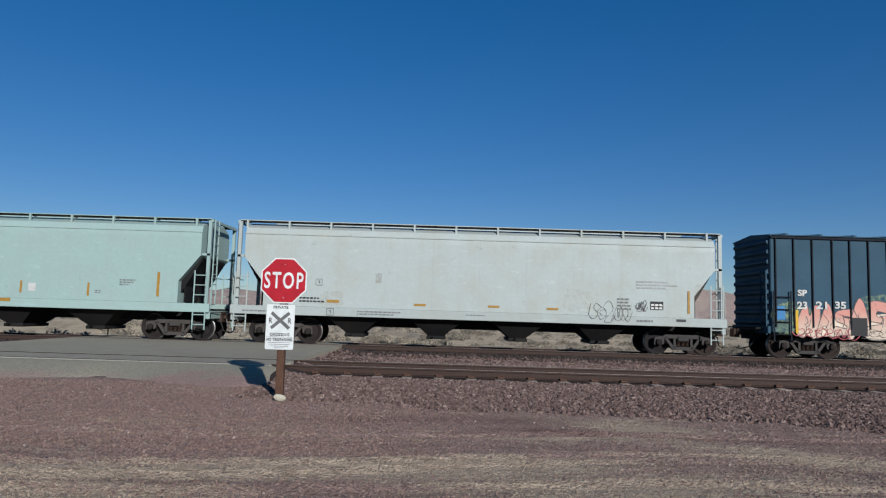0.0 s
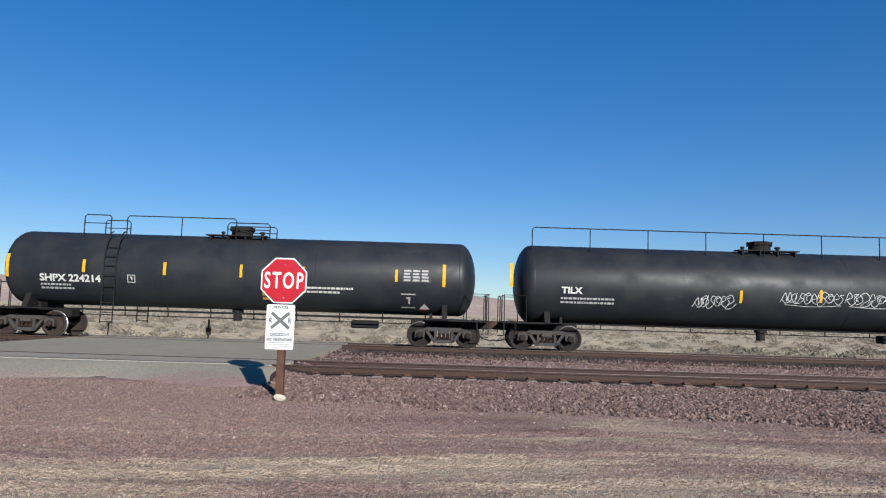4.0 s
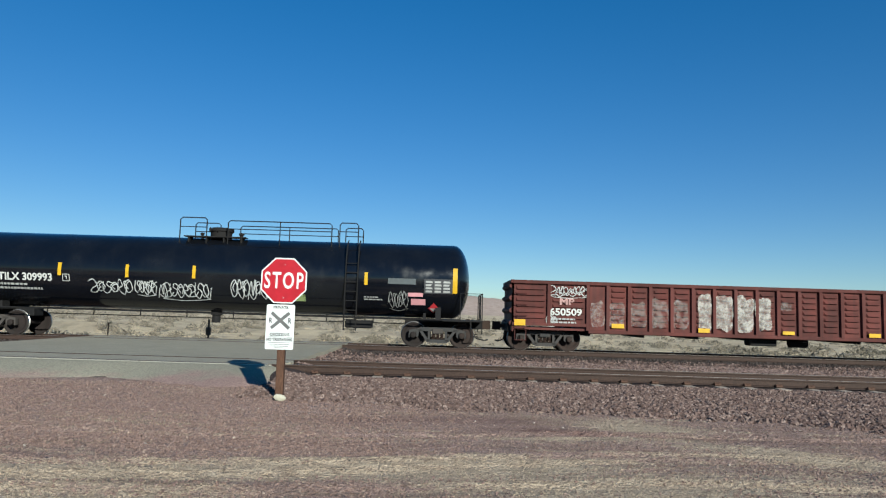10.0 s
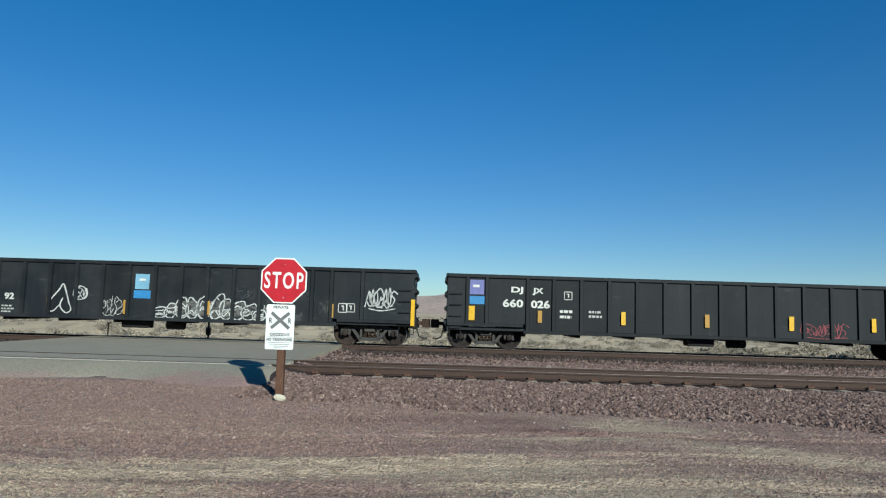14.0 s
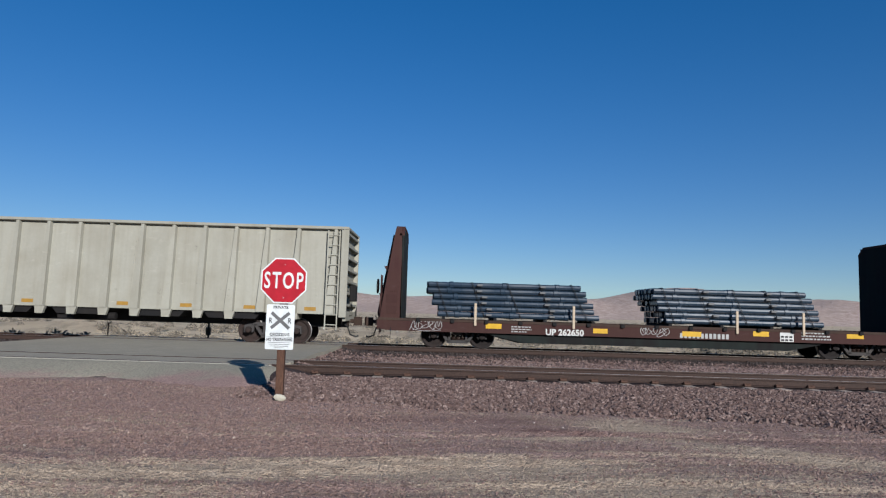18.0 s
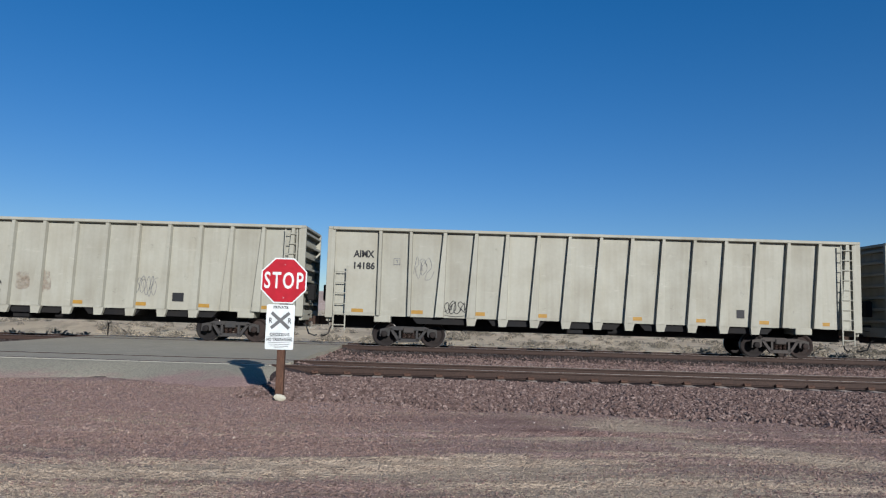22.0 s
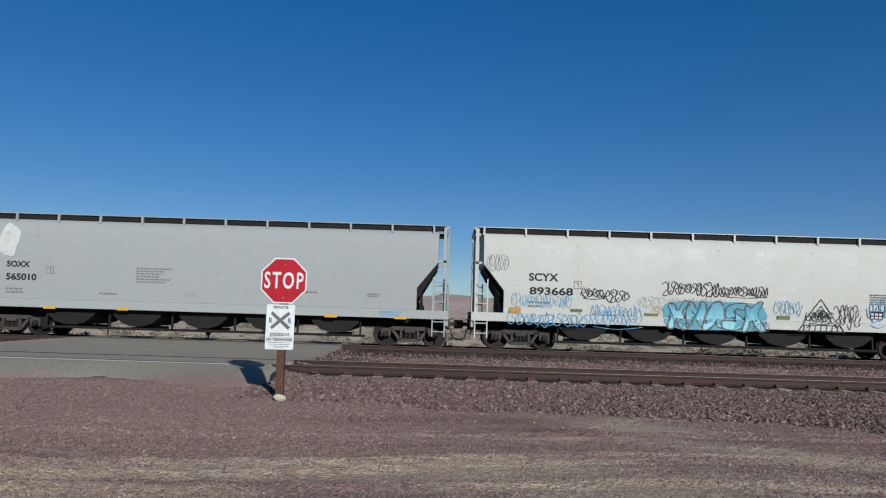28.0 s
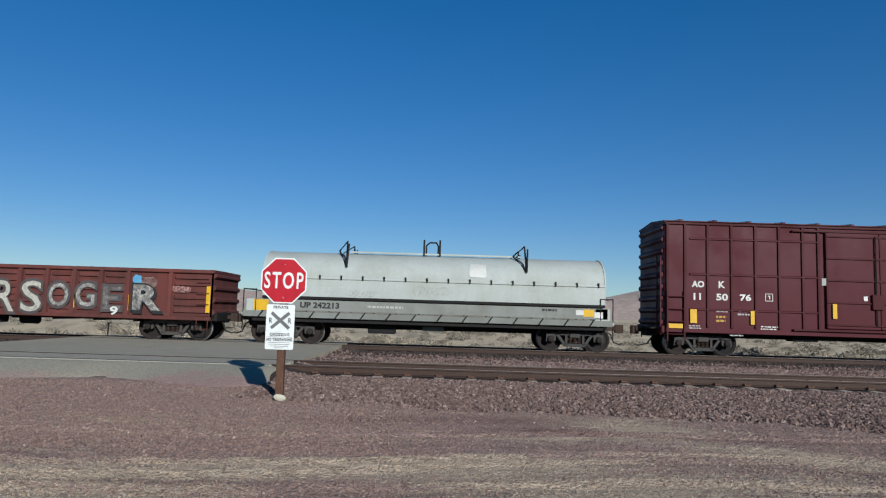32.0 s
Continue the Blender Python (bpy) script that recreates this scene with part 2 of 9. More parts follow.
    c = mixed(n, l, math2("MULTIPLY", brown, 0.8), c, mixed(n, l, ramp(n, l, fine, 0.4, 0.62), (0.10, 0.066, 0.050), (0.245, 0.175, 0.135)))
    clod = noise_of(n, l, 1.0, 5, (13, 9, 9), 0.72)
    c = mixed(n, l, math2("MULTIPLY", ramp(n, l, clod, 0.46, 0.34), 0.6), c, (0.095, 0.058, 0.046))
    c = mixed(n, l, math2("MULTIPLY", ramp(n, l, clod, 0.60, 0.72), 0.3), c, (0.45, 0.35, 0.285))
    # pale sand past the railway
    pale = mixed(n, l, ramp(n, l, noise_of(n, l, 0.11, 5), 0.40, 0.62), (0.54, 0.437, 0.297), (0.39, 0.311, 0.215))
    pale = mixed(n, l, ramp(n, l, noise_of(n, l, 0.9, 6, (0.6, 0.25, 1), 0.7), 0.50, 0.68), pale, (0.25, 0.21, 0.15))
    c = mixed(n, l, ramp(n, l, sep.outputs["Y"], 28.5, 30.5), c, pale)
    l.new(c, b.inputs["Base Color"])
    b.inputs["Roughness"].default_value = 0.95
    b.inputs["Specular IOR Level"].default_value = 0.15
    hsum = math2("ADD", fine, math2("MULTIPLY", cells(27, "Distance"), -0.7))
    hsum = math2("ADD", hsum, math2("MULTIPLY", mid, 1.3))
    hsum = math2("ADD", hsum, math2("MULTIPLY", furrow, 0.8))
    bump_of(n, l, b, hsum, 1.0, 0.035)
    return m


def stone_material(name, cols, low=(0.15, 0.10, 0.09)):
    m, n, l, b = nodes_of(name)
    g = n.new("ShaderNodeNewGeometry")
    cr = n.new("ShaderNodeValToRGB")
    cr.color_ramp.elements[0].color = (*cols[0], 1)
    cr.color_ramp.elements[1].color = (*cols[-1], 1)
    for i, c in enumerate(cols[1:-1]):
        e = cr.color_ramp.elements.new((i + 1) / (len(cols) - 1))
        e.color = (*c, 1)
    l.new(g.outputs["Random Per Island"], cr.inputs["Fac"])
    f = ramp(n, l, noise_of(n, l, 30, 4), 0.3, 0.75)
    l.new(mixed(n, l, f, low, cr.outputs["Color"]), b.inputs["Base Color"])
    b.inputs["Roughness"].default_value = 0.9
    b.inputs["Specular IOR Level"].default_value = 0.2
    return m


def rough_surface(name, a, c, scale, bump=0.5, dist=0.02, rough=0.9, stretch=None):
    m, n, l, b = nodes_of(name)
    f = noise_of(n, l, scale, 6, stretch, 0.7)
    big = noise_of(n, l, scale * 0.06, 4, stretch)
    col = mixed(n, l, ramp(n, l, f, 0.38, 0.63), a, c)
    col = mixed(n, l, ramp(n, l, big, 0.4, 0.7), col, tuple(0.5 * (p + q) * 0.85 for p, q in zip(a, c)))
    l.new(col, b.inputs["Base Color"])
    b.inputs["Roughness"].default_value = rough
    b.inputs["Specular IOR Level"].default_value = 0.25
    bump_of(n, l, b, f, bump, dist)
    return m


M_GROUND = ground_material()
M_BALLAST = rough_surface("ballast_bed", (0.020, 0.013, 0.011), (0.075, 0.048, 0.041), 22, 1.0, 0.05)
M_STONE = stone_material("ballast_stone", [(0.020, 0.013, 0.011), (0.105, 0.067, 0.058), (0.182, 0.125, 0.107), (0.337, 0.259, 0.229), (0.036, 0.024, 0.021), (0.214, 0.152, 0.133), (0.068, 0.044, 0.037)], (0.091, 0.059, 0.051))
M_DARKSTONE = stone_material("dark_ballast_stone", [(0.022, 0.018, 0.017), (0.055, 0.043, 0.040), (0.095, 0.074, 0.068), (0.035, 0.028, 0.026)], (0.03, 0.024, 0.022))
M_SANDGRIT = stone_material("tan_grit", [(0.30, 0.232, 0.165), (0.52, 0.42, 0.305), (0.40, 0.315, 0.225), (0.20, 0.15, 0.11), (0.46, 0.37, 0.27)], (0.32, 0.25, 0.18))
M_PEBBLE = stone_material("pale_pebble", [(0.45, 0.38, 0.32), (0.62, 0.56, 0.49), (0.36, 0.29, 0.25)], (0.34, 0.28, 0.24))
M_GRIT = stone_material("loose_grit", [(0.09, 0.054, 0.044), (0.18, 0.115, 0.09), (0.27, 0.182, 0.145), (0.14, 0.09, 0.074), (0.22, 0.152, 0.122), (0.11, 0.07, 0.057), (0.44, 0.35, 0.285)])
M_ASPHALT = rough_surface("old_asphalt", (0.185, 0.165, 0.127), (0.335, 0.305, 0.240), 30, 0.35, 0.010)


def apron_material():
    """Old asphalt with red dirt carried onto its ragged edge."""
    m, n, l, b = nodes_of("dusty_asphalt")
    f = noise_of(n, l, 30, 6, None, 0.7)
    col = mixed(n, l, ramp(n, l, f, 0.38, 0.63), (0.165, 0.150, 0.112), (0.31, 0.285, 0.220))
    tc = n.new("ShaderNodeTexCoord")
    sep = n.new("ShaderNodeSeparateXYZ")
    l.new(tc.outputs["Object"], sep.inputs[0])
    k = n.new("ShaderNodeMath")
    k.operation = "MULTIPLY_ADD"
    k.inputs[1].default_value = 2.6
    l.new(noise_of(n, l, 0.9, 6, None, 0.65), k.inputs[0])
    l.new(sep.outputs["Y"], k.inputs[2])
    dirt = mixed(n, l, ramp(n, l, f, 0.4, 0.62), (0.17, 0.105, 0.09), (0.36, 0.25, 0.215))
    col = mixed(n, l, ramp(n, l, k.outputs[0], 15.75, 14.9), col, dirt)
    l.new(col, b.inputs["Base Color"])
    b.inputs["Roughness"].default_value = 0.92
    b.inputs["Specular IOR Level"].default_value = 0.2
    bump_of(n, l, b, f, 0.6, 0.015)
    return m


M_APRON = apron_material()
M_CONCRETE = rough_surface("pale_concrete", (0.32, 0.30, 0.235), (0.47, 0.44, 0.36), 18, 0.3, 0.01)
M_RAIL = rough_surface("rusty_rail", (0.022, 0.013, 0.010), (0.050, 0.029, 0.022), 30, 0.3, 0.006, 0.75)
M_RAILTOP = plain("worn_rail_head", (0.34, 0.30, 0.27), 0.35, 0.8)
M_TIE = rough_surface("weathered_concrete_tie", (0.24, 0.19, 0.155), (0.40, 0.33, 0.27), 20, 0.4, 0.01)
M_CLIP = plain("rusty_clip", (0.09, 0.05, 0.036), 0.8)
M_WOOD = rough_surface("brown_post_wood", (0.035, 0.017, 0.010), (0.105, 0.052, 0.032), 14, 0.6, 0.006, 0.8, (6, 6, 0.6))
M_HILL = rough_surface("far_hills", (0.30, 0.215, 0.175), (0.52, 0.405, 0.335), 0.10, 0.8, 5.0)

# ---- the ground ----
RNG = random.Random(7)


def ground_height(x, y):
    z = 0.025 * noise.noise((x * 0.35, y * 0.5, 0.3)) + 0.012 * noise.noise((x * 1.7, y * 2.1, 4.0))
    if y < 13 and abs(x) < 14:
        # clods and wheel furrows of the turning place
        z += 0.010 * noise.noise((x * 1.2, y * 7.0, 1.0)) + 0.008 * noise.noise((x * 6.0, y * 8.0, 2.0)) + 0.005 * noise.noise((x * 13.0, y * 15.0, 6.0))
    for c, w, tilt in ((7.25, 0.10, 0.16), (6.85, 0.12, 0.20), (8.7, 0.09, 0.10), (6.05, 0.13, 0.10)):
        d = y - (c + tilt * x + 0.12 * math.sin(x * 0.8))
        z += 0.014 * math.exp(-((d - 1.6 * w) / w) ** 2) - 0.026 * math.exp(-(d / w) ** 2)
    if y > 26:
        # the desert beyond lies lower than the track
        k = min(1, (y - 26) / 4)
        z += k * (0.16 * noise.noise((x * 0.06, y * 0.06, 9.0)) - 0.68)
        z += 0.75 * math.exp(-((x + 27) / 9) ** 2 - ((y - 50) / 3.6) ** 2)
        z += 0.40 * math.exp(-((x + 6) / 14) ** 2 - ((y - 62) / 4.0) ** 2)
        z += 0.10 * noise.noise((x * 0.3, y * 0.22, 3.0)) * k
    if y > 150:
        z += 0.9 * noise.noise((x * 0.006, y * 0.006, 2.0))
    return z


def spread(a, b, fine_a, fine_b, step, growth=1.35):
    """Places along an axis: even between fine_a and fine_b, ever wider outside."""
    vals = list(np.arange(fine_a, fine_b + step / 2, step))
    d, v = step, fine_b
    while v < b:
        d *= growth
        v += d
        vals.append(min(v, b))
    d, v = step, fine_a
    while v > a:
        d *= growth
        v -= d
        vals.insert(0, max(v, a))
    return vals


def build_ground():
    xs = spread(-4500, 4500, -7, 8, 0.06, 1.08)
    ys = spread(-1500, 4700, 4.8, 12, 0.06, 1.07)
    vs = [(x, y, ground_height(x, y)) for y in ys for x in xs]
    w = len(xs)
    fs = [(j * w + i, j * w + i + 1, (j + 1) * w + i + 1, (j + 1) * w + i) for j in range(len(ys) - 1) for i in range(w - 1)]
    g = Geo().add(vs, fs)
    ob = part("ground", g, M_GROUND, smooth=True)
    tagged(ob, "dry desert dirt of red-grey gravel and tan sand with wheel ruts", "ground", kind="structure")


build_ground()


# ---- hills on the horizon ----
def hill_range(name, y0, depth, peaks, base, seed, label):
    """A range of low desert hills: a few broad peaks (x, height, half-width) and worn gullies."""
    nx, ny = 260, 14
    vs = []
    for j in range(ny):
        t = j / (ny - 1)
        for i in range(nx):
            x = -2600 + 5200 * i / (nx - 1)
            h = base + sum(p * math.exp(-((x - c) / w) ** 2) for c, p, w in peaks)
            h *= 1 + 0.10 * noise.noise((x * 0.008, seed, 0))
            rise = math.sin(min(1, t / 0.62) * math.pi / 2) ** 1.3 if t < 0.62 else 1 - (t - 0.62) * 1.5
            gully = 1 + 0.22 * noise.noise((x * 0.02, t * 3, seed)) * (1 - abs(2 * t - 1)) * 1.2
            vs.append((x, y0 + depth * t, max(-3, h * rise * (gully if t < 0.6 else 1) - 1.5)))
    fs = [(j * nx + i, j * nx + i + 1, (j + 1) * nx + i + 1, (j + 1) * nx + i) for j in range(ny - 1) for i in range(nx - 1)]
    tagged(part(name, Geo().add(vs, fs), M_HILL, smooth=True), label, "hills", kind="structure")


hill_range("backdrop_hills", 1050, 700, [(-560, 20, 40), (-300, 6, 200), (30, 9, 90), (240, 14, 50), (500, 36, 150), (790, 20, 110), (1050, 16, 150), (-900, 24, 180)], 33, 3.1,
           "low brown desert hills along the horizon")


# ---- the railway ----
def rail_piece(x0, x1, y):
    """A rail: foot, web and head."""
    p = [(-0.075, 0), (0.075, 0), (0.075, 0.012), (0.012, 0.03), (0.012, 0.125), (0.036, 0.138), (0.036, 0.168),
         (0.028, 0.172), (-0.028, 0.172), (-0.036, 0.168), (-0.036, 0.138), (-0.012, 0.125), (-0.012, 0.03), (-0.075, 0.012)]
    return Geo().prism([(y + a, RAIL - 0.172 + b) for a, b in p], x0, x1, "x")


def build_track(name, yc, label):
    track = thing(name, label, "railway track")
    track["kind"] = "structure"
    for s in (-1, 1):
        yy = yc + s * 0.7535
        r = part("rail", rail_piece(-640, 640, yy), M_RAIL, track, "rust-brown steel rail")
        part("rail_head", Geo().box(-640, 640, yy - 0.026, yy + 0.026, RAIL - 0.001, RAIL + 0.004), M_RAILTOP, r, "worn bright running surface")
    return track


def bed_height(x, y):
    """The ballast beds of both tracks, as one profile across the railway."""
    toe = 11.2 + 0.35 * noise.noise((x * 0.4, 3.0, 0)) + (0 if x > -3 else 2.6)
    shoulder, top = 14.75, 0.05
    if y < shoulder:
        k = max(0, min(1, (y - toe) / (shoulder - toe)))
        z = -0.05 + (top + 0.05) * (k * k * (3 - 2 * k)) ** 0.8
    elif y < 18.2:
        z = top
    elif y < 24.2:
        k = min(1, min(y - 18.2, 24.2 - y) / 1.4)
        z = top - 0.06 * k
    elif y < 27.9:
        z = top
    else:
        z = top - (y - 27.9) / 2.2 * 0.85
    if -3.75 < x < -2.8 and 13.6 < y < 24.6:
        z += 0.16 * max(0, min(1, (-2.8 - x) / 0.8)) * min(1, (y - 13.6) / 1.5)
    k = 0.35 if 14.9 < y < 18.0 else 1.0
    return z + k * 0.02 * noise.noise((x * 1.3, y * 1.3, 0)) + k * 0.014 * noise.noise((x * 4.1, y * 4.1, 7))


def build_bed():
    xs = spread(-640, 640, -17, 20, 0.3, 1.2)
    ys = list(np.arange(10.6, 30.2, 0.22))
    w = len(xs)
    vs = [(x, y, bed_height(x, y)) for y in ys for x in xs]
    fs = [(j * w + i, j * w + i + 1, (j + 1) * w + i + 1, (j + 1) * w + i) for j in range(len(ys) - 1) for i in range(w - 1)]
    tagged(part("ballast_bed", Geo().add(vs, fs), M_BALLAST, smooth=True), "reddish crushed-stone ballast bed under both tracks", "ballast", kind="structure")


build_bed()
near_track = build_track("railway_near", Y_NEAR, "empty railway track with rusty rails on concrete ties")
far_track = build_track("railway_far", Y_FAR, "railway track with rusty rails that carries the train")


def tie_mesh():
    g = Geo()
    g.add([(-0.14, -1.30, -0.14), (0.14, -1.30, -0.14), (0.14, 1.30, -0.14), (-0.14, 1.30, -0.14), (-0.11, -1.27, 0.0), (0.11, -1.27, 0.0), (0.11, 1.27, 0.0), (-0.11, 1.27, 0.0)],
          [(3, 2, 1, 0), (4, 5, 6, 7), (0, 1, 5, 4), (1, 2, 6, 5), (2, 3, 7, 6), (3, 0, 4, 7)])
    return g


def clip_mesh():
    """A rail clip: a low shoulder and a bent spring rod."""
    g = Geo().box(-0.075, 0.075, -0.06, 0.02, 0.0, 0.05, 0.008)
    g.tube([(-0.07, 0.04, 0.025), (-0.065, -0.05, 0.055), (0.0, -0.075, 0.06), (0.02, 0.0, 0.05), (0.065, -0.045, 0.055), (0.07, 0.04, 0.025)], 0.018, 5)
    return g.mesh("rail_clip", M_CLIP)


TIE, CLIP = tie_mesh().mesh("tie", M_TIE), clip_mesh()


def lay_ties(track, yc, pitch, x0, x1, clips, sunk):
    """Ties: those by the road crossing as pieces, the long rest joined."""
    rest = Geo()
    one = tie_mesh()
    k = -int(640 / pitch)
    while k * pitch < 640:
        x = k * pitch + 0.02 * math.sin(k * 1.7)
        if x0 < x < x1:
            t = part("tie", TIE, None, track)
            t.matrix_basis = pose(x, yc, RAIL - sunk, 0, 0, 0.6 * math.sin(k * 2.3))
            if clips:
                for s in (-1, 1):
                    for d in (-1, 1):
                        p = part("rail_clip", CLIP, None, track)
                        p.matrix_basis = pose(x, yc + s * 0.7535 + d * 0.085, RAIL - 0.168, 0, 0, 0 if d < 0 else 180)
        else:
            rest.add([(a + x, b + yc, c + RAIL - sunk) for a, b, c in one.v], one.f)
        k += 1
    tagged(part("tie_rest", rest, M_TIE, track), "concrete ties farther along the track", kind="stuff")


lay_ties(near_track, Y_NEAR, 0.70, -4, 16, True, 0.184)
lay_ties(far_track, Y_FAR, 0.70, -4, 21, False, 0.205)


def stones(name, count, area, size, zfun, seed, mat, label, spread_of=(0.55, 1.35), flat=1.0):
    """Loose stones: small uneven octahedra and blocks, sown over an area."""
    r = np.random.RandomState(seed)
    at = np.array(list(area(r, count)))
    k = len(at)
    z = np.array([zfun(x, y) for x, y in at])
    s = size * (spread_of[0] + (spread_of[1] - spread_of[0]) * r.rand(k) ** 1.7)
    base = np.array([(-1, -0.2, 0), (0.2, -1, 0.1), (1, 0.2, 0), (-0.2, 1, -0.1), (0.35, -0.2, 0.8), (-0.4, 0.25, 0.7), (0, 0, -0.8)], float) * 0.62
    tri = np.array([(0, 1, 4), (0, 4, 5), (1, 2, 4), (2, 3, 4), (3, 5, 4), (3, 0, 5), (1, 0, 6), (2, 1, 6), (3, 2, 6), (0, 3, 6)])
    p = base[None] * (s[:, None] * r.uniform(0.7, 1.25, (k, 3)) * (1, 1, flat))[:, None, :] + r.uniform(-0.15, 0.15, (k, 7, 3)) * s[:, None, None]
    a, t = r.uniform(0, 6.283, k), r.uniform(-0.7, 0.7, k)
    ca, sa, ct, st = np.cos(a), np.sin(a), np.cos(t), np.sin(t)
    py, pz = p[:, :, 1] * ct[:, None] - p[:, :, 2] * st[:, None], p[:, :, 1] * st[:, None] + p[:, :, 2] * ct[:, None]
    px = p[:, :, 0]
    q = np.stack([px * ca[:, None] - py * sa[:, None] + at[:, :1], px * sa[:, None] + py * ca[:, None] + at[:, 1:], pz + (z + s * 0.16)[:, None]], -1)
    me = bpy.data.meshes.new(name)
    me.from_pydata(q.reshape(-1, 3).tolist(), [], (tri[None] + 7 * np.arange(k)[:, None, None]).reshape(-1, 3).tolist())
    me.materials.append(mat)
    tagged(new(name, me), label, "gravel", kind="stuff")


def on_road(x, y):
    return -13.6 < x < -3.5 and y > 12.6


def shoulder_height(x, y):
    return max(bed_height(x, y), ground_height(x, y))


def toe_of(x):
    """Where the ballast shoulder runs out into the dirt."""
    return 10.75 + 0.3 * noise.noise((x * 0.5, 8.0, 0)) - 0.10 * max(0.0, x - 2.0) ** 1.5 + 0.8 * max(0.0, min(1.0, -x / 3.0))


def shoulder_area(r, count):
    for _ in range(count):
        x = r.uniform(-3.4, 12.4)
        toe = toe_of(x)
        y = toe + (14.95 - toe) * r.rand() ** 0.62
        if not on_road(x, y) and x < 0.72 * y + 1.6:
            yield x, y


def between_area(r, count):
    for _ in range(count):
        y = r.uniform(16.0, 23.9)
        x = r.uniform(-0.70 * y - 1.0, 0.74 * y + 1.5)
        if not on_road(x, y) and abs(abs(y - Y_NEAR) - 0.7535) > 0.09:
            yield x, y


def far_area(r, count):
    for _ in range(count):
        y = r.uniform(23.7, 27.9)
        x = r.uniform(-0.70 * y - 1.0, 0.74 * y + 1.5)
        if not on_road(x, y) and abs(abs(y - Y_FAR) - 0.7535) > 0.09:
            yield x, y


def dirt_area(r, count):
    for _ in range(count):
        y = 5.0 + 8.2 * r.rand() ** 1.15
        x = r.uniform(-0.7 * y - 1, 0.72 * y + 1)
        if r.rand() > 1.1 * lies_in(SAND, x, y) + 0.55 * lies_in(RAKED, x, y):
            yield x, y


def sand_area(r, count):
    for _ in range(count):
        y = 5.0 + 5.6 * r.rand() ** 1.4
        x = r.uniform(-0.7 * y - 1, 0.72 * y + 1)
        if r.rand() < 0.9 * lies_in(SAND, x, y):
            yield x, y


def red_area(r, count):
    for _ in range(count):
        y = 7.3 + 6.2 * r.rand()
        yield r.uniform(-0.7 * y - 1, -1.2 + 1.9 * r.rand()), y


stones("ballast_shoulder", 58000, shoulder_area, 0.058, shoulder_height, 1, M_STONE, "crushed reddish-grey ballast stones on the track shoulder")
stones("ballast_between", 24000, between_area, 0.060, bed_height, 2, M_STONE, "crushed reddish-grey ballast stones between the tracks")
# the far track's stones are darker than the rest
stones("ballast_far", 11000, far_area, 0.06, bed_height, 6, M_DARKSTONE, "ballast stones of a darker tone along the far track")
stones("loose_gravel", 62000, dirt_area, 0.013, ground_height, 3, M_GRIT, "small loose gravel scattered on the dirt", (0.6, 2.0), 0.7)
stones("sand_grit", 52000, sand_area, 0.0075, ground_height, 7, M_SANDGRIT, "tan grit in the sandy wheel tracks", (0.6, 2.0), 0.7)
stones("red_gravel", 26000, red_area, 0.018, ground_height, 4, M_GRIT, "red-grey gravel spread beside the crossing", (0.6, 1.9), 0.7)
stones("pale_pebbles", 110, dirt_area, 0.026, ground_height, 5, M_PEBBLE, "pale pebbles scattered on the dirt", (0.5, 1.7), 0.7)


# ---- the paved crossing ----
def road_strip(name, y0, y1, z, mat, label, x0=-13.5, x1=-3.6):
    """A paved strip between the rails with slightly ragged ends."""
    n = 40
    top = []
    for i in range(n + 1):
        top.append((x0 + (x1 - x0) * i / n, y0))
    for j in range(9):
        t = j / 8
        top.append((x1 + 0.12 * noise.noise((t * 7 + y0, 1, 0)), y0 + (y1 - y0) * t))
    for i in range(n + 1):
        top.append((x1 - (x1 - x0) * i / n, y1))
    g = Geo().prism(top, -0.9 if y1 > 28 else 0.0, z, "z")
    tagged(part(name, g, mat), label, "road", kind="structure")


def apron(name):
    """The worn asphalt approach, from the dirt up to the rail."""
    edge = [(-15, 13.3), (-8.7, 13.6), (-6.9, 14.1), (-6.0, 13.75), (-5.3, 13.2), (-4.5, 12.75), (-4.05, 12.65), (-3.7, 12.95), (-3.45, 13.9), (-3.2, 14.9)]
    xs = np.linspace(-15, -3.2, 84)
    rows = 10
    vs, fs = [], []
    for j in range(rows):
        t = j / (rows - 1)
        for x in xs:
            f = float(np.interp(x, [e[0] for e in edge], [e[1] for e in edge])) + 0.16 * noise.noise((x * 1.6, 2, 0)) + 0.07 * noise.noise((x * 5, 4, 0))
            y = f + (15.44 - f) * t
            fall = max(0, min(1, (-3.18 - x) / 0.55))
            vs.append((float(x), y, -0.03 + 0.262 * fall * min(1, t * 1.15) ** 0.8 + 0.006 * noise.noise((x * 2, y * 2, 0))))
    w = len(xs)
    fs = [(j * w + i, j * w + i + 1, (j + 1) * w + i + 1, (j + 1) * w + i) for j in range(rows - 1) for i in range(w - 1)]
    tagged(part(name, Geo().add(vs, fs), M_APRON, smooth=True), "worn grey asphalt approach to the crossing", "road", kind="structure")


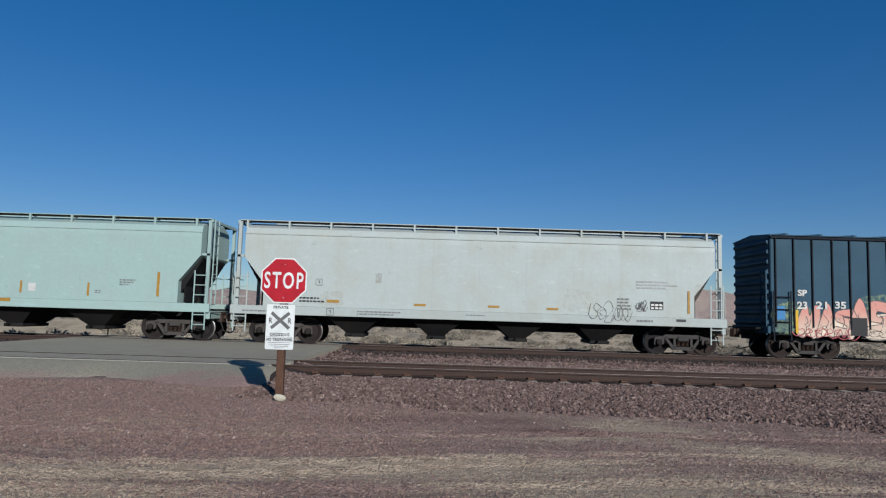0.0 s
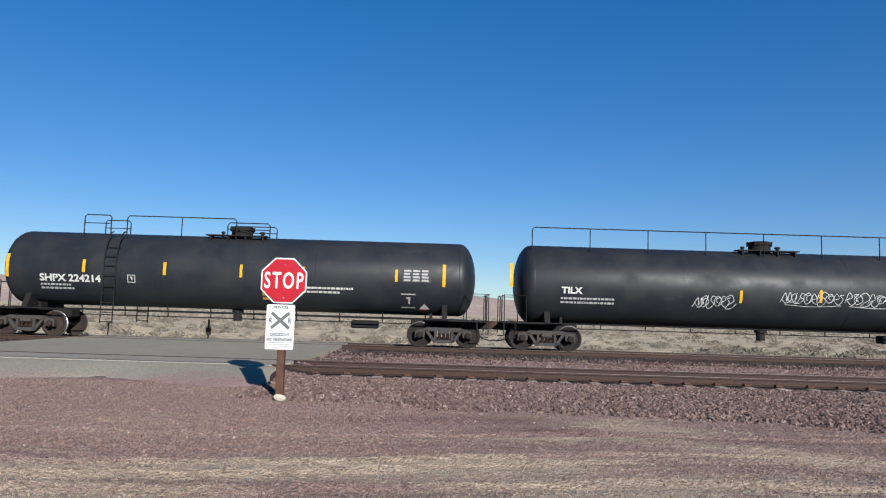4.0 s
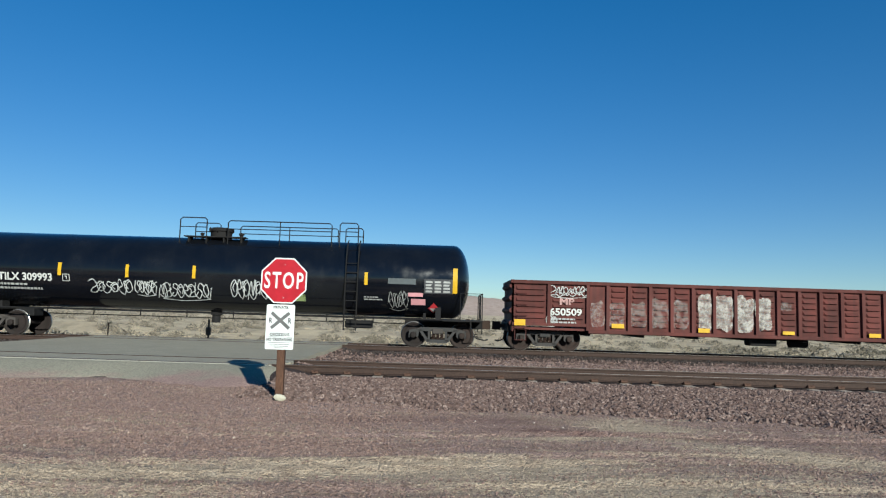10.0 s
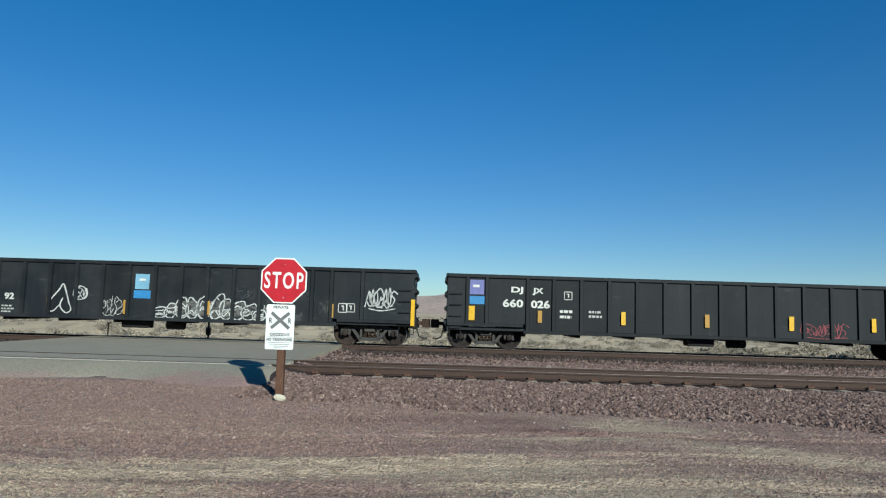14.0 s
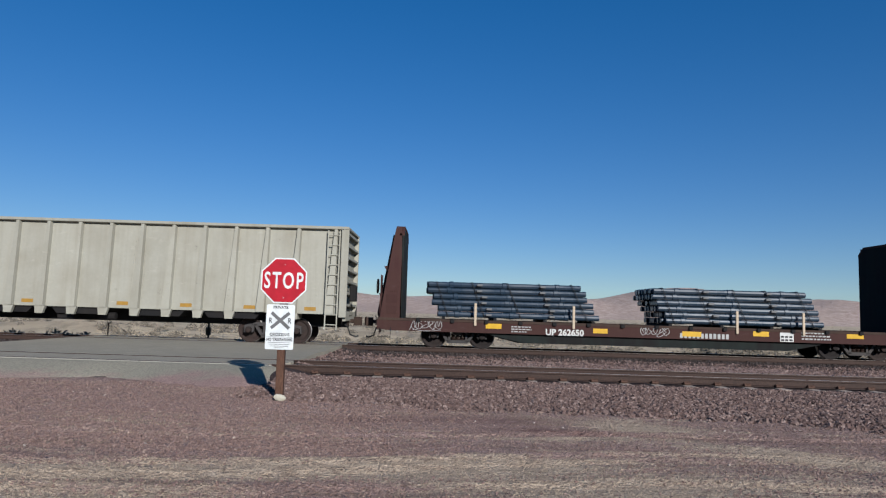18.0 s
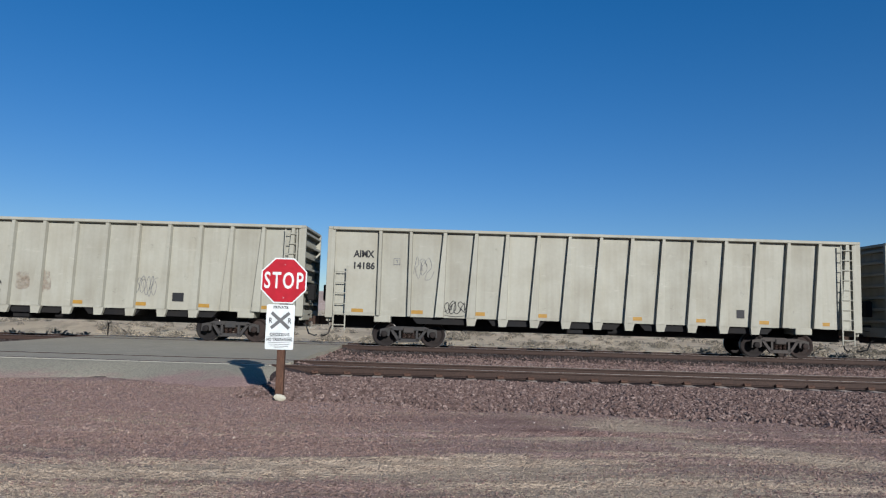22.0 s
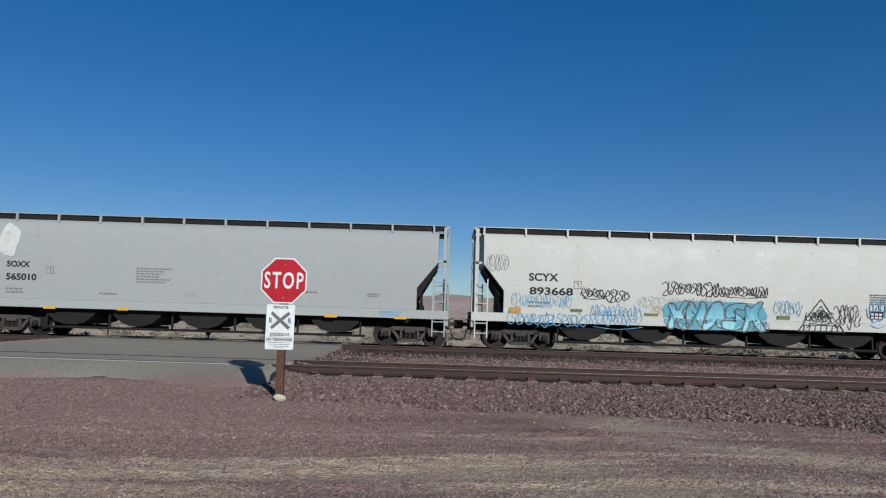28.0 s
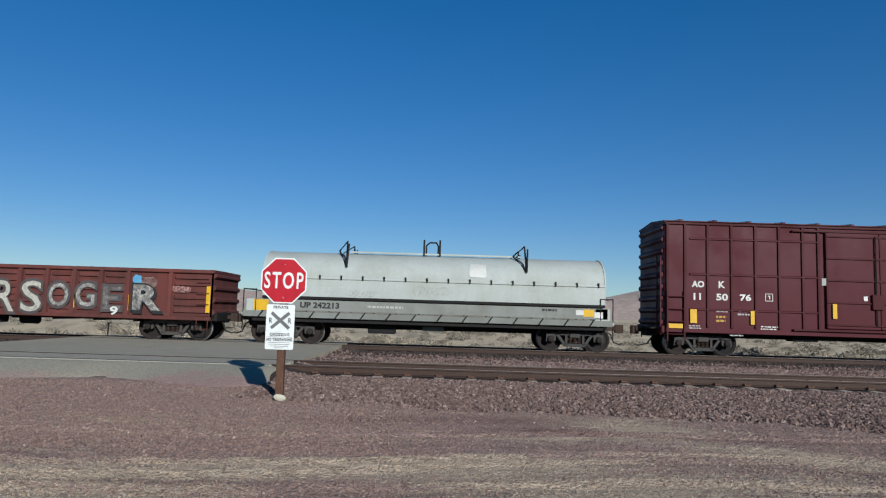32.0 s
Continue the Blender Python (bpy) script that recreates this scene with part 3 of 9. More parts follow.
apron("road_approach")
ra, rb = Y_NEAR - 0.7535, Y_NEAR + 0.7535
fa, fb = Y_FAR - 0.7535, Y_FAR + 0.7535
road_strip("road_edge", 15.44, ra - 0.06, 0.238, M_CONCRETE, "pale concrete edge strip of the crossing", -15, -3.85)
road_strip("road_panel", ra + 0.11, rb - 0.11, 0.236, M_ASPHALT, "grey asphalt between the rails of the crossing", -15)
road_strip("road_middle", rb + 0.06, fa - 0.07, 0.232, M_ASPHALT, "grey asphalt between the two tracks")
road_strip("road_far_panel", fa + 0.11, fb - 0.11, 0.236, M_ASPHALT, "grey asphalt between the rails of the crossing")
tagged(part("road_far", Geo().prism([(fb + 0.06, 0.232), (28.2, 0.20), (36.0, -0.62), (36.0, -1.2), (fb + 0.06, -0.2)], -13.5, -3.6, "x"), M_ASPHALT),
       "grey asphalt that runs down from the tracks", "road", kind="structure")


# ---- the sign at the crossing ----
M_RED = plain("sign_red", (0.36, 0.011, 0.022), 0.4)
M_WHITE = plain("sign_white", (0.62, 0.645, 0.64), 0.45)
M_BLACK = plain("sign_black", (0.03, 0.03, 0.032), 0.5)
M_GREYSIGN = plain("sign_grey", (0.12, 0.12, 0.12), 0.5)
M_ALU = plain("bare_aluminium", (0.5, 0.5, 0.5), 0.4, 0.8)


def letters(words, size, mat, name="lettering", squash=1.0, spacing=1.0, offset=0.0, shear=0.0, align="CENTER", fit=0.0, high=0.0):
    """Flat lettering in the plane x-z that faces -y, as a mesh; size is the height of a capital."""
    cu = bpy.data.curves.new(name, "FONT")
    cu.body, cu.align_x, cu.size, cu.space_character, cu.offset, cu.shear = words, align, size / 0.69, spacing, offset, shear
    cu.resolution_u = 3
    tmp = bpy.data.objects.new(name, cu)
    me = bpy.data.meshes.new_from_object(tmp)
    bpy.data.objects.remove(tmp)
    for v in me.vertices:
        v.co = (v.co.x * squash, 0, v.co.y)
    if fit:
        lo, hi = min(v.co.x for v in me.vertices), max(v.co.x for v in me.vertices)
        zl, zh = min(v.co.z for v in me.vertices), max(v.co.z for v in me.vertices)
        for v in me.vertices:
            v.co.x = (v.co.x - (lo if align == "LEFT" else (lo + hi) / 2)) * fit / (hi - lo)
            if high:
                v.co.z = (v.co.z - zl) * high / (zh - zl)
    me.materials.clear()
    me.materials.append(mat)
    return me


def shifted(me, x, y, z):
    me.transform(Matrix.Translation((x, y, z)))
    return me


def rounded(w, h, r, n=4):
    pts = []
    for cx, cz, a in ((w / 2 - r, h / 2 - r, 0), (-w / 2 + r, h / 2 - r, 90), (-w / 2 + r, -h / 2 + r, 180), (w / 2 - r, -h / 2 + r, 270)):
        pts += [(cx + r * math.cos(radians(a + 90 * k / n)), cz + r * math.sin(radians(a + 90 * k / n))) for k in range(n + 1)]
    return pts


def build_sign():
    at = pose(-2.678, 11.55, 0, 0, 0, 2)
    s = thing("stop_sign", "red stop sign over a white crossing plate on a wooden post", "road sign", at=at)
    post = Geo().box(-0.066, 0.060, 0.0, 0.13, -0.3, 2.25, 0.008)
    part("post", post, M_WOOD, s, "square brown wooden post")

    def octagon(r, y0, y1):
        return Geo().prism([(-0.008 + r * math.cos(radians(22.5 + 45 * k)), 1.99 + r * math.sin(radians(22.5 + 45 * k))) for k in range(8)], y0, y1)
    blade = part("stop_blade", octagon(0.417, -0.012, -0.006), M_WHITE, s, "white-edged octagonal plate")
    part("red_field", octagon(0.393, -0.0155, -0.0125), M_RED, blade, "red reflective field")
    part("stop_word", shifted(letters("STOP", 0.275, M_WHITE, offset=0.007, spacing=1.22, fit=0.66, high=0.285), -0.008, -0.017, 1.852), None, blade, "white word STOP")
    for z in (1.985, 1.70, 2.26):
        part("bolt", Geo().lathe([(0.009, -0.019), (0.009, -0.016)], (0.0, 0, z), "y", 8), M_ALU, blade)
    plate = part("crossing_plate", Geo().prism([(a - 0.035, b + 1.205) for a, b in rounded(0.475, 0.755, 0.03)], -0.012, -0.007), M_WHITE, s, "white private crossing plate with a grey cross")
    for k, ang in enumerate((41, -41)):
        bar = Geo().box(-0.20, 0.20, -0.0145 - 0.001 * k, -0.0125, -0.028, 0.028)
        me = bar.mesh("cross_bar", M_GREYSIGN)
        me.transform(Matrix.Translation((-0.035, 0, 1.315)) @ Matrix.Rotation(radians(ang), 4, "Y"))
        part("cross_bar", me, None, plate, "grey bar of the cross")
    for word, size, x, z, wide in (("PRIVATE", 0.048, -0.035, 1.512, 0.25), ("R", 0.09, -0.195, 1.268, 0.058), ("R", 0.09, 0.125, 1.268, 0.058),
                                   ("CROSSING", 0.054, -0.035, 1.052, 0.33), ("NO TRESPASSING", 0.052, -0.035, 0.968, 0.43)):
        me = letters(word, size, M_BLACK, spacing=1.1, offset=0.003, fit=wide, high=size)
        part("plate_word", shifted(me, x, -0.014, z), None, plate, "black lettering")
    lines = Geo()
    lines.box(-0.25, 0.18, -0.0145, -0.0125, 1.034, 1.039)
    for z, w in ((0.945, 0.19), (0.915, 0.17), (0.885, 0.15), (0.858, 0.08)):
        lines.box(-0.035 - w, -0.035 + w, -0.0145, -0.0125, z - 0.005, z + 0.003)
    part("small_print", lines, M_GREYSIGN, plate, "rows of small print")
    # a pale stone at its foot
    g = Geo()
    g.lathe([(0.0, -0.075), (0.055, -0.06), (0.085, -0.02), (0.088, 0.015), (0.06, 0.05), (0.0, 0.062)], (0, 0, 0), "z", 9)
    g.v = [(x * 1.15 + 0.02 * noise.noise((x * 9, y * 9, z * 9)), y * 0.8, z * 0.9 + 0.012 * noise.noise((x * 7 + 3, y * 7, z * 7))) for x, y, z in g.v]
    rock = part("stone", g, M_CONCRETE, smooth=True)
    rock.matrix_basis = pose(-2.63, 11.42, 0.05, 0, 12, 20)
    tagged(rock, "pale rounded stone at the foot of the sign post", "stone")


build_sign()

# ---- scrub behind the railway ----
M_SCRUB = stone_material("dry_scrub", [(0.095, 0.085, 0.066), (0.21, 0.182, 0.14), (0.145, 0.128, 0.10), (0.30, 0.25, 0.19), (0.065, 0.060, 0.047)], (0.115, 0.10, 0.078))


def scrub(name, count, xr, yr, size, seed, label, leaves=150, dense=0.0, mat=None):
    """Low desert bushes: domes of small twig ends, thinner towards the top; dense shifts them to the east."""
    r = np.random.RandomState(seed)
    y = yr[0] + (yr[1] - yr[0]) * r.rand(count) ** 1.3
    u = r.rand(count)
    x = (xr[0] + (xr[1] - xr[0]) * u ** (1 / (1 + dense))) * y / yr[1]
    keep = ~((x > -14.5) & (x < -2.5) & (y < 37))
    x, y = x[keep], y[keep]
    k = len(x)
    s = size * r.uniform(0.4, 1.3, k) * (0.6 + 0.8 * r.rand(k) ** 2)
    z = np.array([ground_height(a, b) for a, b in zip(x, y)])
    az, up = r.uniform(0, 6.283, (k, leaves)), r.rand(k, leaves) ** 1.3
    lump = 1 + 0.3 * np.sin(az * 2 + r.uniform(0, 6, (k, 1))) + 0.2 * np.sin(az * 5 + r.uniform(0, 6, (k, 1)))
    rad = np.sqrt(np.maximum(0.02, 1 - up ** 2)) * (0.45 + 0.6 * r.rand(k, leaves) ** 0.5) * lump
    c = np.stack([x[:, None] + s[:, None] * rad * np.cos(az), y[:, None] + s[:, None] * rad * np.sin(az), z[:, None] - 0.03 + s[:, None] * 0.62 * up * (0.8 + 0.4 * r.rand(k, leaves))], -1)
    out = np.stack([np.cos(az) * 0.6, np.sin(az) * 0.6, 0.35 + 0.6 * up], -1) * (s[:, None] * r.uniform(0.07, 0.17, (k, leaves)))[..., None]
    wide = r.normal(size=(k, leaves, 3)) * (s[:, None] * 0.075)[..., None]
    q = np.stack([c - out * 0.5, c + wide, c + out * 0.7, c - wide], 2).reshape(-1, 3)
    me = bpy.data.meshes.new(name)
    me.from_pydata(q.tolist(), [], np.arange(len(q)).reshape(-1, 4).tolist())
    me.materials.append(mat or M_SCRUB)
    tagged(new(name, me), label, "shrubs", kind="stuff")


M_DRYGRASS = stone_material("dry_grass", [(0.44, 0.35, 0.235), (0.56, 0.45, 0.31), (0.36, 0.285, 0.195)], (0.34, 0.27, 0.185))
scrub("scrub_near", 720, (-68, 68), (36, 98), 0.56, 11, "grey-green desert bushes on the sand behind the tracks", 150, 0.3)
scrub("dry_grass_tufts", 2400, (-68, 68), (34, 98), 0.24, 13, "tufts of dry straw-coloured grass between the bushes", 24, 0.25, M_DRYGRASS)
scrub("scrub_far", 1900, (-220, 220), (90, 300), 0.95, 12, "distant dry desert scrub", 46)


def trackside_post():
    p = thing("trackside_post", "small dark trackside post with a box behind the rails", "post", at=pose(-9.6, 28.3, 0.02))
    part("pole", Geo().box(-0.035, 0.035, -0.035, 0.035, -0.2, 0.95, 0.006), M_BLACK, p)
    part("box", Geo().box(-0.09, 0.09, -0.10, 0.06, 0.30, 0.62, 0.02), M_BLACK, p, "dark metal box")
    q = thing("marker_stake", "thin rusty marker stake behind the rails", "post", at=pose(-13.9, 28.6, -0.1))
    part("pole", Geo().box(-0.02, 0.02, -0.02, 0.02, -0.3, 0.78, 0.004), M_RAIL, q)
    part("cap", Geo().box(-0.028, 0.028, -0.028, 0.028, 0.70, 0.80, 0.006), M_CLIP, q)


trackside_post()

# ---- the train: shared parts ----


def dusty(name, a, c, dirt):
    """Cast steel under brake dust: each piece somewhere between two tones."""
    m, n, l, b = nodes_of(name)
    info = n.new("ShaderNodeObjectInfo")
    col = mixed(n, l, info.outputs["Random"], a, c)
    col = mixed(n, l, ramp(n, l, noise_of(n, l, 6, 6, None, 0.7), 0.42, 0.68), col, dirt)
    l.new(col, b.inputs["Base Color"])
    b.inputs["Roughness"].default_value, b.inputs["Specular IOR Level"].default_value = 0.8, 0.15
    return m


M_TRUCK = dusty("dusty_cast_steel", (0.028, 0.029, 0.031), (0.054, 0.046, 0.042), (0.044, 0.040, 0.037))
M_WHEEL = dusty("rusty_wheel", (0.008, 0.008, 0.009), (0.030, 0.020, 0.017), (0.016, 0.014, 0.013))
M_STEEL = plain("polished_tread", (0.36, 0.34, 0.32), 0.38, 0.85)
M_UNDER = paint("dark_underframe_and_end_shade", (0.014, 0.014, 0.015), (0.036, 0.030, 0.025), 0.4, 0.75)
M_RUST = paint("rusty_coupler", (0.045, 0.030, 0.024), (0.085, 0.055, 0.042), 0.5, 0.85)
M_HOSE = plain("black_rubber", (0.02, 0.02, 0.02), 0.7)
M_SPRING = plain("rusty_spring", (0.045, 0.027, 0.021), 0.8)
M_YELLOW = plain("yellow_reflector", (0.54, 0.32, 0.018), 0.4)
M_ORANGE = plain("faded_reflector", (0.32, 0.18, 0.035), 0.5)
M_MARKBLACK = plain("black_lettering", (0.02, 0.02, 0.022), 0.55)
M_MARKGOLD = plain("gold_lettering", (0.38, 0.23, 0.04), 0.55)
M_MARKGREY = plain("grey_small_print", (0.34, 0.34, 0.33), 0.6)
M_DARKPRINT = plain("dark_small_print", (0.16, 0.16, 0.16), 0.6)
M_LABELYELLOW = plain("yellow_label", (0.70, 0.56, 0.02), 0.45)
M_PINK = plain("pink_placard", (0.62, 0.30, 0.32), 0.5)
M_REDMARK = plain("red_placard", (0.50, 0.04, 0.05), 0.5)
M_BLUEMARK = plain("blue_panel", (0.038, 0.17, 0.37), 0.5)


def spray(name, col, cover=0.9, soft=0.25):
    """Sprayed paint or a stain that lets the surface show through where it is thin."""
    m, n, l, b = nodes_of(name)
    f = noise_of(n, l, 6.0, 5, None, 0.65)
    col = tuple(v * 0.85 for v in col)
    l.new(mixed(n, l, ramp(n, l, noise_of(n, l, 2.2, 4), 0.35, 0.7), tuple(v * 0.86 for v in col), tuple(min(1, v * 1.1) for v in col)), b.inputs["Base Color"])
    b.inputs["Roughness"].default_value = 0.6
    r = n.new("ShaderNodeMapRange")
    mid = 0.5 - (cover - 0.5) * 0.62
    r.inputs["From Min"].default_value, r.inputs["From Max"].default_value = mid - soft / 2, mid + soft / 2
    r.inputs["To Max"].default_value = min(1, cover + 0.08)
    l.new(f, r.inputs["Value"])
    l.new(r.outputs["Result"], b.inputs["Alpha"])
    return m


def graded(low, high, z0, z1):
    """Two spray colours faded into one another from z0 up to z1."""
    m, n, l, b = nodes_of("graded_spray")
    tc = n.new("ShaderNodeTexCoord")
    sep = n.new("ShaderNodeSeparateXYZ")
    l.new(tc.outputs["Object"], sep.inputs[0])
    k = n.new("ShaderNodeMath")
    k.operation = "MULTIPLY_ADD"
    k.inputs[1].default_value = 1.1 * (z1 - z0)
    l.new(noise_of(n, l, 2.6, 4), k.inputs[0])
    l.new(sep.outputs["Z"], k.inputs[2])
    col = mixed(n, l, ramp(n, l, k.outputs[0], z0 + 0.4 * (z1 - z0), z1 + 0.6 * (z1 - z0)), low, high)
    col = mixed(n, l, ramp(n, l, noise_of(n, l, 7, 6, None, 0.75), 0.55, 0.72), col, tuple(v * 0.35 for v in low))
    l.new(col, b.inputs["Base Color"])
    b.inputs["Roughness"].default_value = 0.6
    return m


M_MARKWHITE = spray("white_lettering", (0.48, 0.48, 0.455), 0.9, 0.3)
M_STAIN = spray("grey_stain", (0.40, 0.39, 0.36), 0.6)
M_STAINTAN = spray("tan_rust_stain", (0.52, 0.43, 0.30), 0.22, 0.6)
M_STAINRUST = spray("rust_stain", (0.20, 0.11, 0.07), 0.45, 0.4)
M_STAINRUN = spray("grimy_stain", (0.24, 0.19, 0.14), 0.36, 0.5)
M_CHROME = plain("faded_yellow_lettering", (0.68, 0.52, 0.16), 0.55)
M_ROSE = plain("faded_rose_paint", (0.40, 0.19, 0.22), 0.6)
M_TEALDARK = spray("dark_teal_spray", (0.02, 0.07, 0.10), 0.98)
M_CREAMG = spray("cream_spray", (0.68, 0.55, 0.42), 0.85)
M_LIME = spray("lime_spray", (0.30, 0.40, 0.20), 0.46)
M_MOSS = spray("moss_spray", (0.27, 0.33, 0.14), 0.7)
M_RUSTY = spray("orange_spray", (0.36, 0.20, 0.10), 0.52)
M_OLIVE = spray("olive_spray", (0.085, 0.12, 0.03), 0.97)
M_GOLDG = spray("ochre_spray", (0.36, 0.26, 0.05), 0.85)
M_GREEN = spray("green_spray", (0.08, 0.42, 0.14), 0.97)
M_PALEBLUE = spray("pale_blue_spray", (0.14, 0.29, 0.40), 0.9)
M_SPRAY = spray("white_spray", (0.46, 0.47, 0.46), 0.75)
M_TANKPRINT = plain("dark_panel_print", (0.05, 0.05, 0.055), 0.6)
M_GOLDSTRIP = plain("old_gold_strip", (0.40, 0.28, 0.06), 0.6)
M_TANKGREYP = plain("dark_grey_patch_and_glint", (0.085, 0.095, 0.10), 0.5)
M_GHOST = spray("faded_white_spray", (0.46, 0.44, 0.41), 0.36, 0.4)
M_GHOSTW = spray("worn_white_spray", (0.50, 0.48, 0.44), 0.56, 0.35)
M_TANCHALK = spray("tan_chalk", (0.22, 0.165, 0.115), 0.55)
M_CHALK = spray("thin_grey_chalk", (0.20, 0.20, 0.20), 0.40, 0.4)
M_VIOLET = plain("violet_blue_paint", (0.12, 0.13, 0.30), 0.5)
M_FADEDPINK = spray("faded_pink_chalk", (0.46, 0.26, 0.24), 0.75)
M_BROWNPRINT = plain("brown_small_print", (0.20, 0.12, 0.04), 0.6)
M_BLUEPRINT = plain("blue_small_print", (0.12, 0.28, 0.46), 0.6)
M_INK = spray("dark_blue_ink", (0.05, 0.08, 0.12), 0.9)
M_BLUEINK = spray("blue_spray", (0.07, 0.25, 0.42), 0.9)
M_PINKG = spray("pink_spray", (0.46, 0.15, 0.27), 0.68, 0.35)
M_MAGENTA = spray("magenta_spray", (0.50, 0.07, 0.22), 0.9)
M_WHITEG = spray("white_block_spray", (0.40, 0.385, 0.33), 0.80, 0.35)
M_CRIMSON = spray("crimson_spray", (0.30, 0.035, 0.05), 0.95)
M_TEALFILL = spray("teal_spray", (0.055, 0.24, 0.31), 0.95)
M_GHOSTLINE = spray("chalk_white_spray", (0.42, 0.43, 0.35), 0.95)
M_OUTLINE = spray("thin_black_spray", (0.05, 0.04, 0.04), 0.9)

WB = 0.889      # half the truck's wheelbase
WR = 0.457      # wheel radius


def wheel_mesh():
    g = Geo()
    for s in (-1, 1):
        yc = s * 0.7535
        prof = [(0.0, 0.05), (0.10, 0.05), (0.13, 0.02), (0.33, -0.012), (0.39, 0.045), (WR - 0.03, 0.055), (WR, 0.045), (WR + 0.004, -0.045), (WR + 0.028, -0.06),
                (WR + 0.026, -0.078), (0.39, -0.075), (0.34, -0.04), (0.13, -0.03), (0.0, -0.05)]
        g.lathe([(r, s * t) for r, t in prof], (0, yc, 0), "y", 26)
        # journal box end cap with its bolts
        g.lathe([(0.0, s * 0.42), (0.055, s * 0.42), (0.105, s * 0.40), (0.115, s * 0.33), (0.115, s * 0.14), (0.08, s * 0.1), (0.08, 0)], (0, yc, 0), "y", 14)
        for k in range(3):
            a = 2.094 * k
            g.lathe([(0.016, s * 0.425), (0.016, s * 0.40)], (0.065 * math.cos(a), yc, 0.065 * math.sin(a)), "y", 6)
    g.lathe([(0.085, -0.75), (0.075, -0.3), (0.075, 0.3), (0.085, 0.75)], (0, 0, 0), "y", 10)
    me = g.mesh("wheelset", M_WHEEL, True)
    me.materials.append(M_STEEL)
    for f in me.polygons:
        if all(math.hypot(me.vertices[i].co.x, me.vertices[i].co.z) > WR - 0.004 for i in f.vertices):
            f.material_index = 1
    return me


def side_frame_mesh():
    """The cast side frame of a truck, with its two windows and the spring opening."""
    g = Geo()
    y0, y1 = -0.07, 0.07
    g.prism([(-0.80, 0.66), (-0.62, 0.74), (0.62, 0.74), (0.80, 0.66), (0.72, 0.60), (-0.72, 0.60)], y0, y1)
    for s in (-1, 1):
        g.prism([(s * 0.80, 0.68), (s * 1.04, 0.63), (s * 1.06, 0.36), (s * 1.0, 0.36), (s * 0.995, 0.55), (s * 0.775, 0.57), (s * 0.77, 0.36), (s * 0.70, 0.40), (s * 0.68, 0.6)], y0, y1)
        g.prism([(s * 0.72, 0.66), (s * 0.60, 0.66), (s * 0.31, 0.27), (s * 0.39, 0.20)], y0, y1)
        g.prism([(s * 0.27, 0.62), (s * 0.35, 0.62), (s * 0.35, 0.24), (s * 0.27, 0.24)], y0, y1)
        g.box(s * WB - 0.12, s * WB + 0.12, y0 + 0.02, y1 - 0.02, 0.52, 0.585)
    g.prism([(-0.41, 0.30), (0.41, 0.30), (0.36, 0.18), (-0.36, 0.18)], y0, y1)
    return g.mesh("side_frame", M_TRUCK)


def spring_mesh():
    pts = [(0.066 * math.cos(a), 0.066 * math.sin(a), 0.30 + 0.22 * a / 25.2) for a in np.linspace(0, 25.2, 34)]
    return Geo().tube(pts, 0.014, 4).mesh("spring", M_SPRING)


def bolster_mesh():
    g = Geo()
    g.box(-0.20, 0.20, -1.12, 1.12, 0.50, 0.70, 0.03)
    g.box(-0.36, 0.36, -0.25, 0.25, 0.66, 0.80, 0.03)
    for s in (-1, 1):
        g.box(s * 0.42 - 0.05, s * 0.42 + 0.05, -0.85, 0.85, 0.36, 0.46, 0.01)
        for t in (-1, 1):
            g.box(s * 0.40 - 0.04, s * 0.40 + 0.07, t * 0.7535 - 0.05, t * 0.7535 + 0.05, 0.32, 0.56, 0.01)
    g.tube([(-0.9, -0.35, 0.3), (0.9, -0.35, 0.3)], 0.02, 5)
    return g.mesh("truck_bolster", M_TRUCK)


WHEEL, FRAME, SPRINGS, BOLSTER = wheel_mesh(), side_frame_mesh(), spring_mesh(), bolster_mesh()
CARS = []


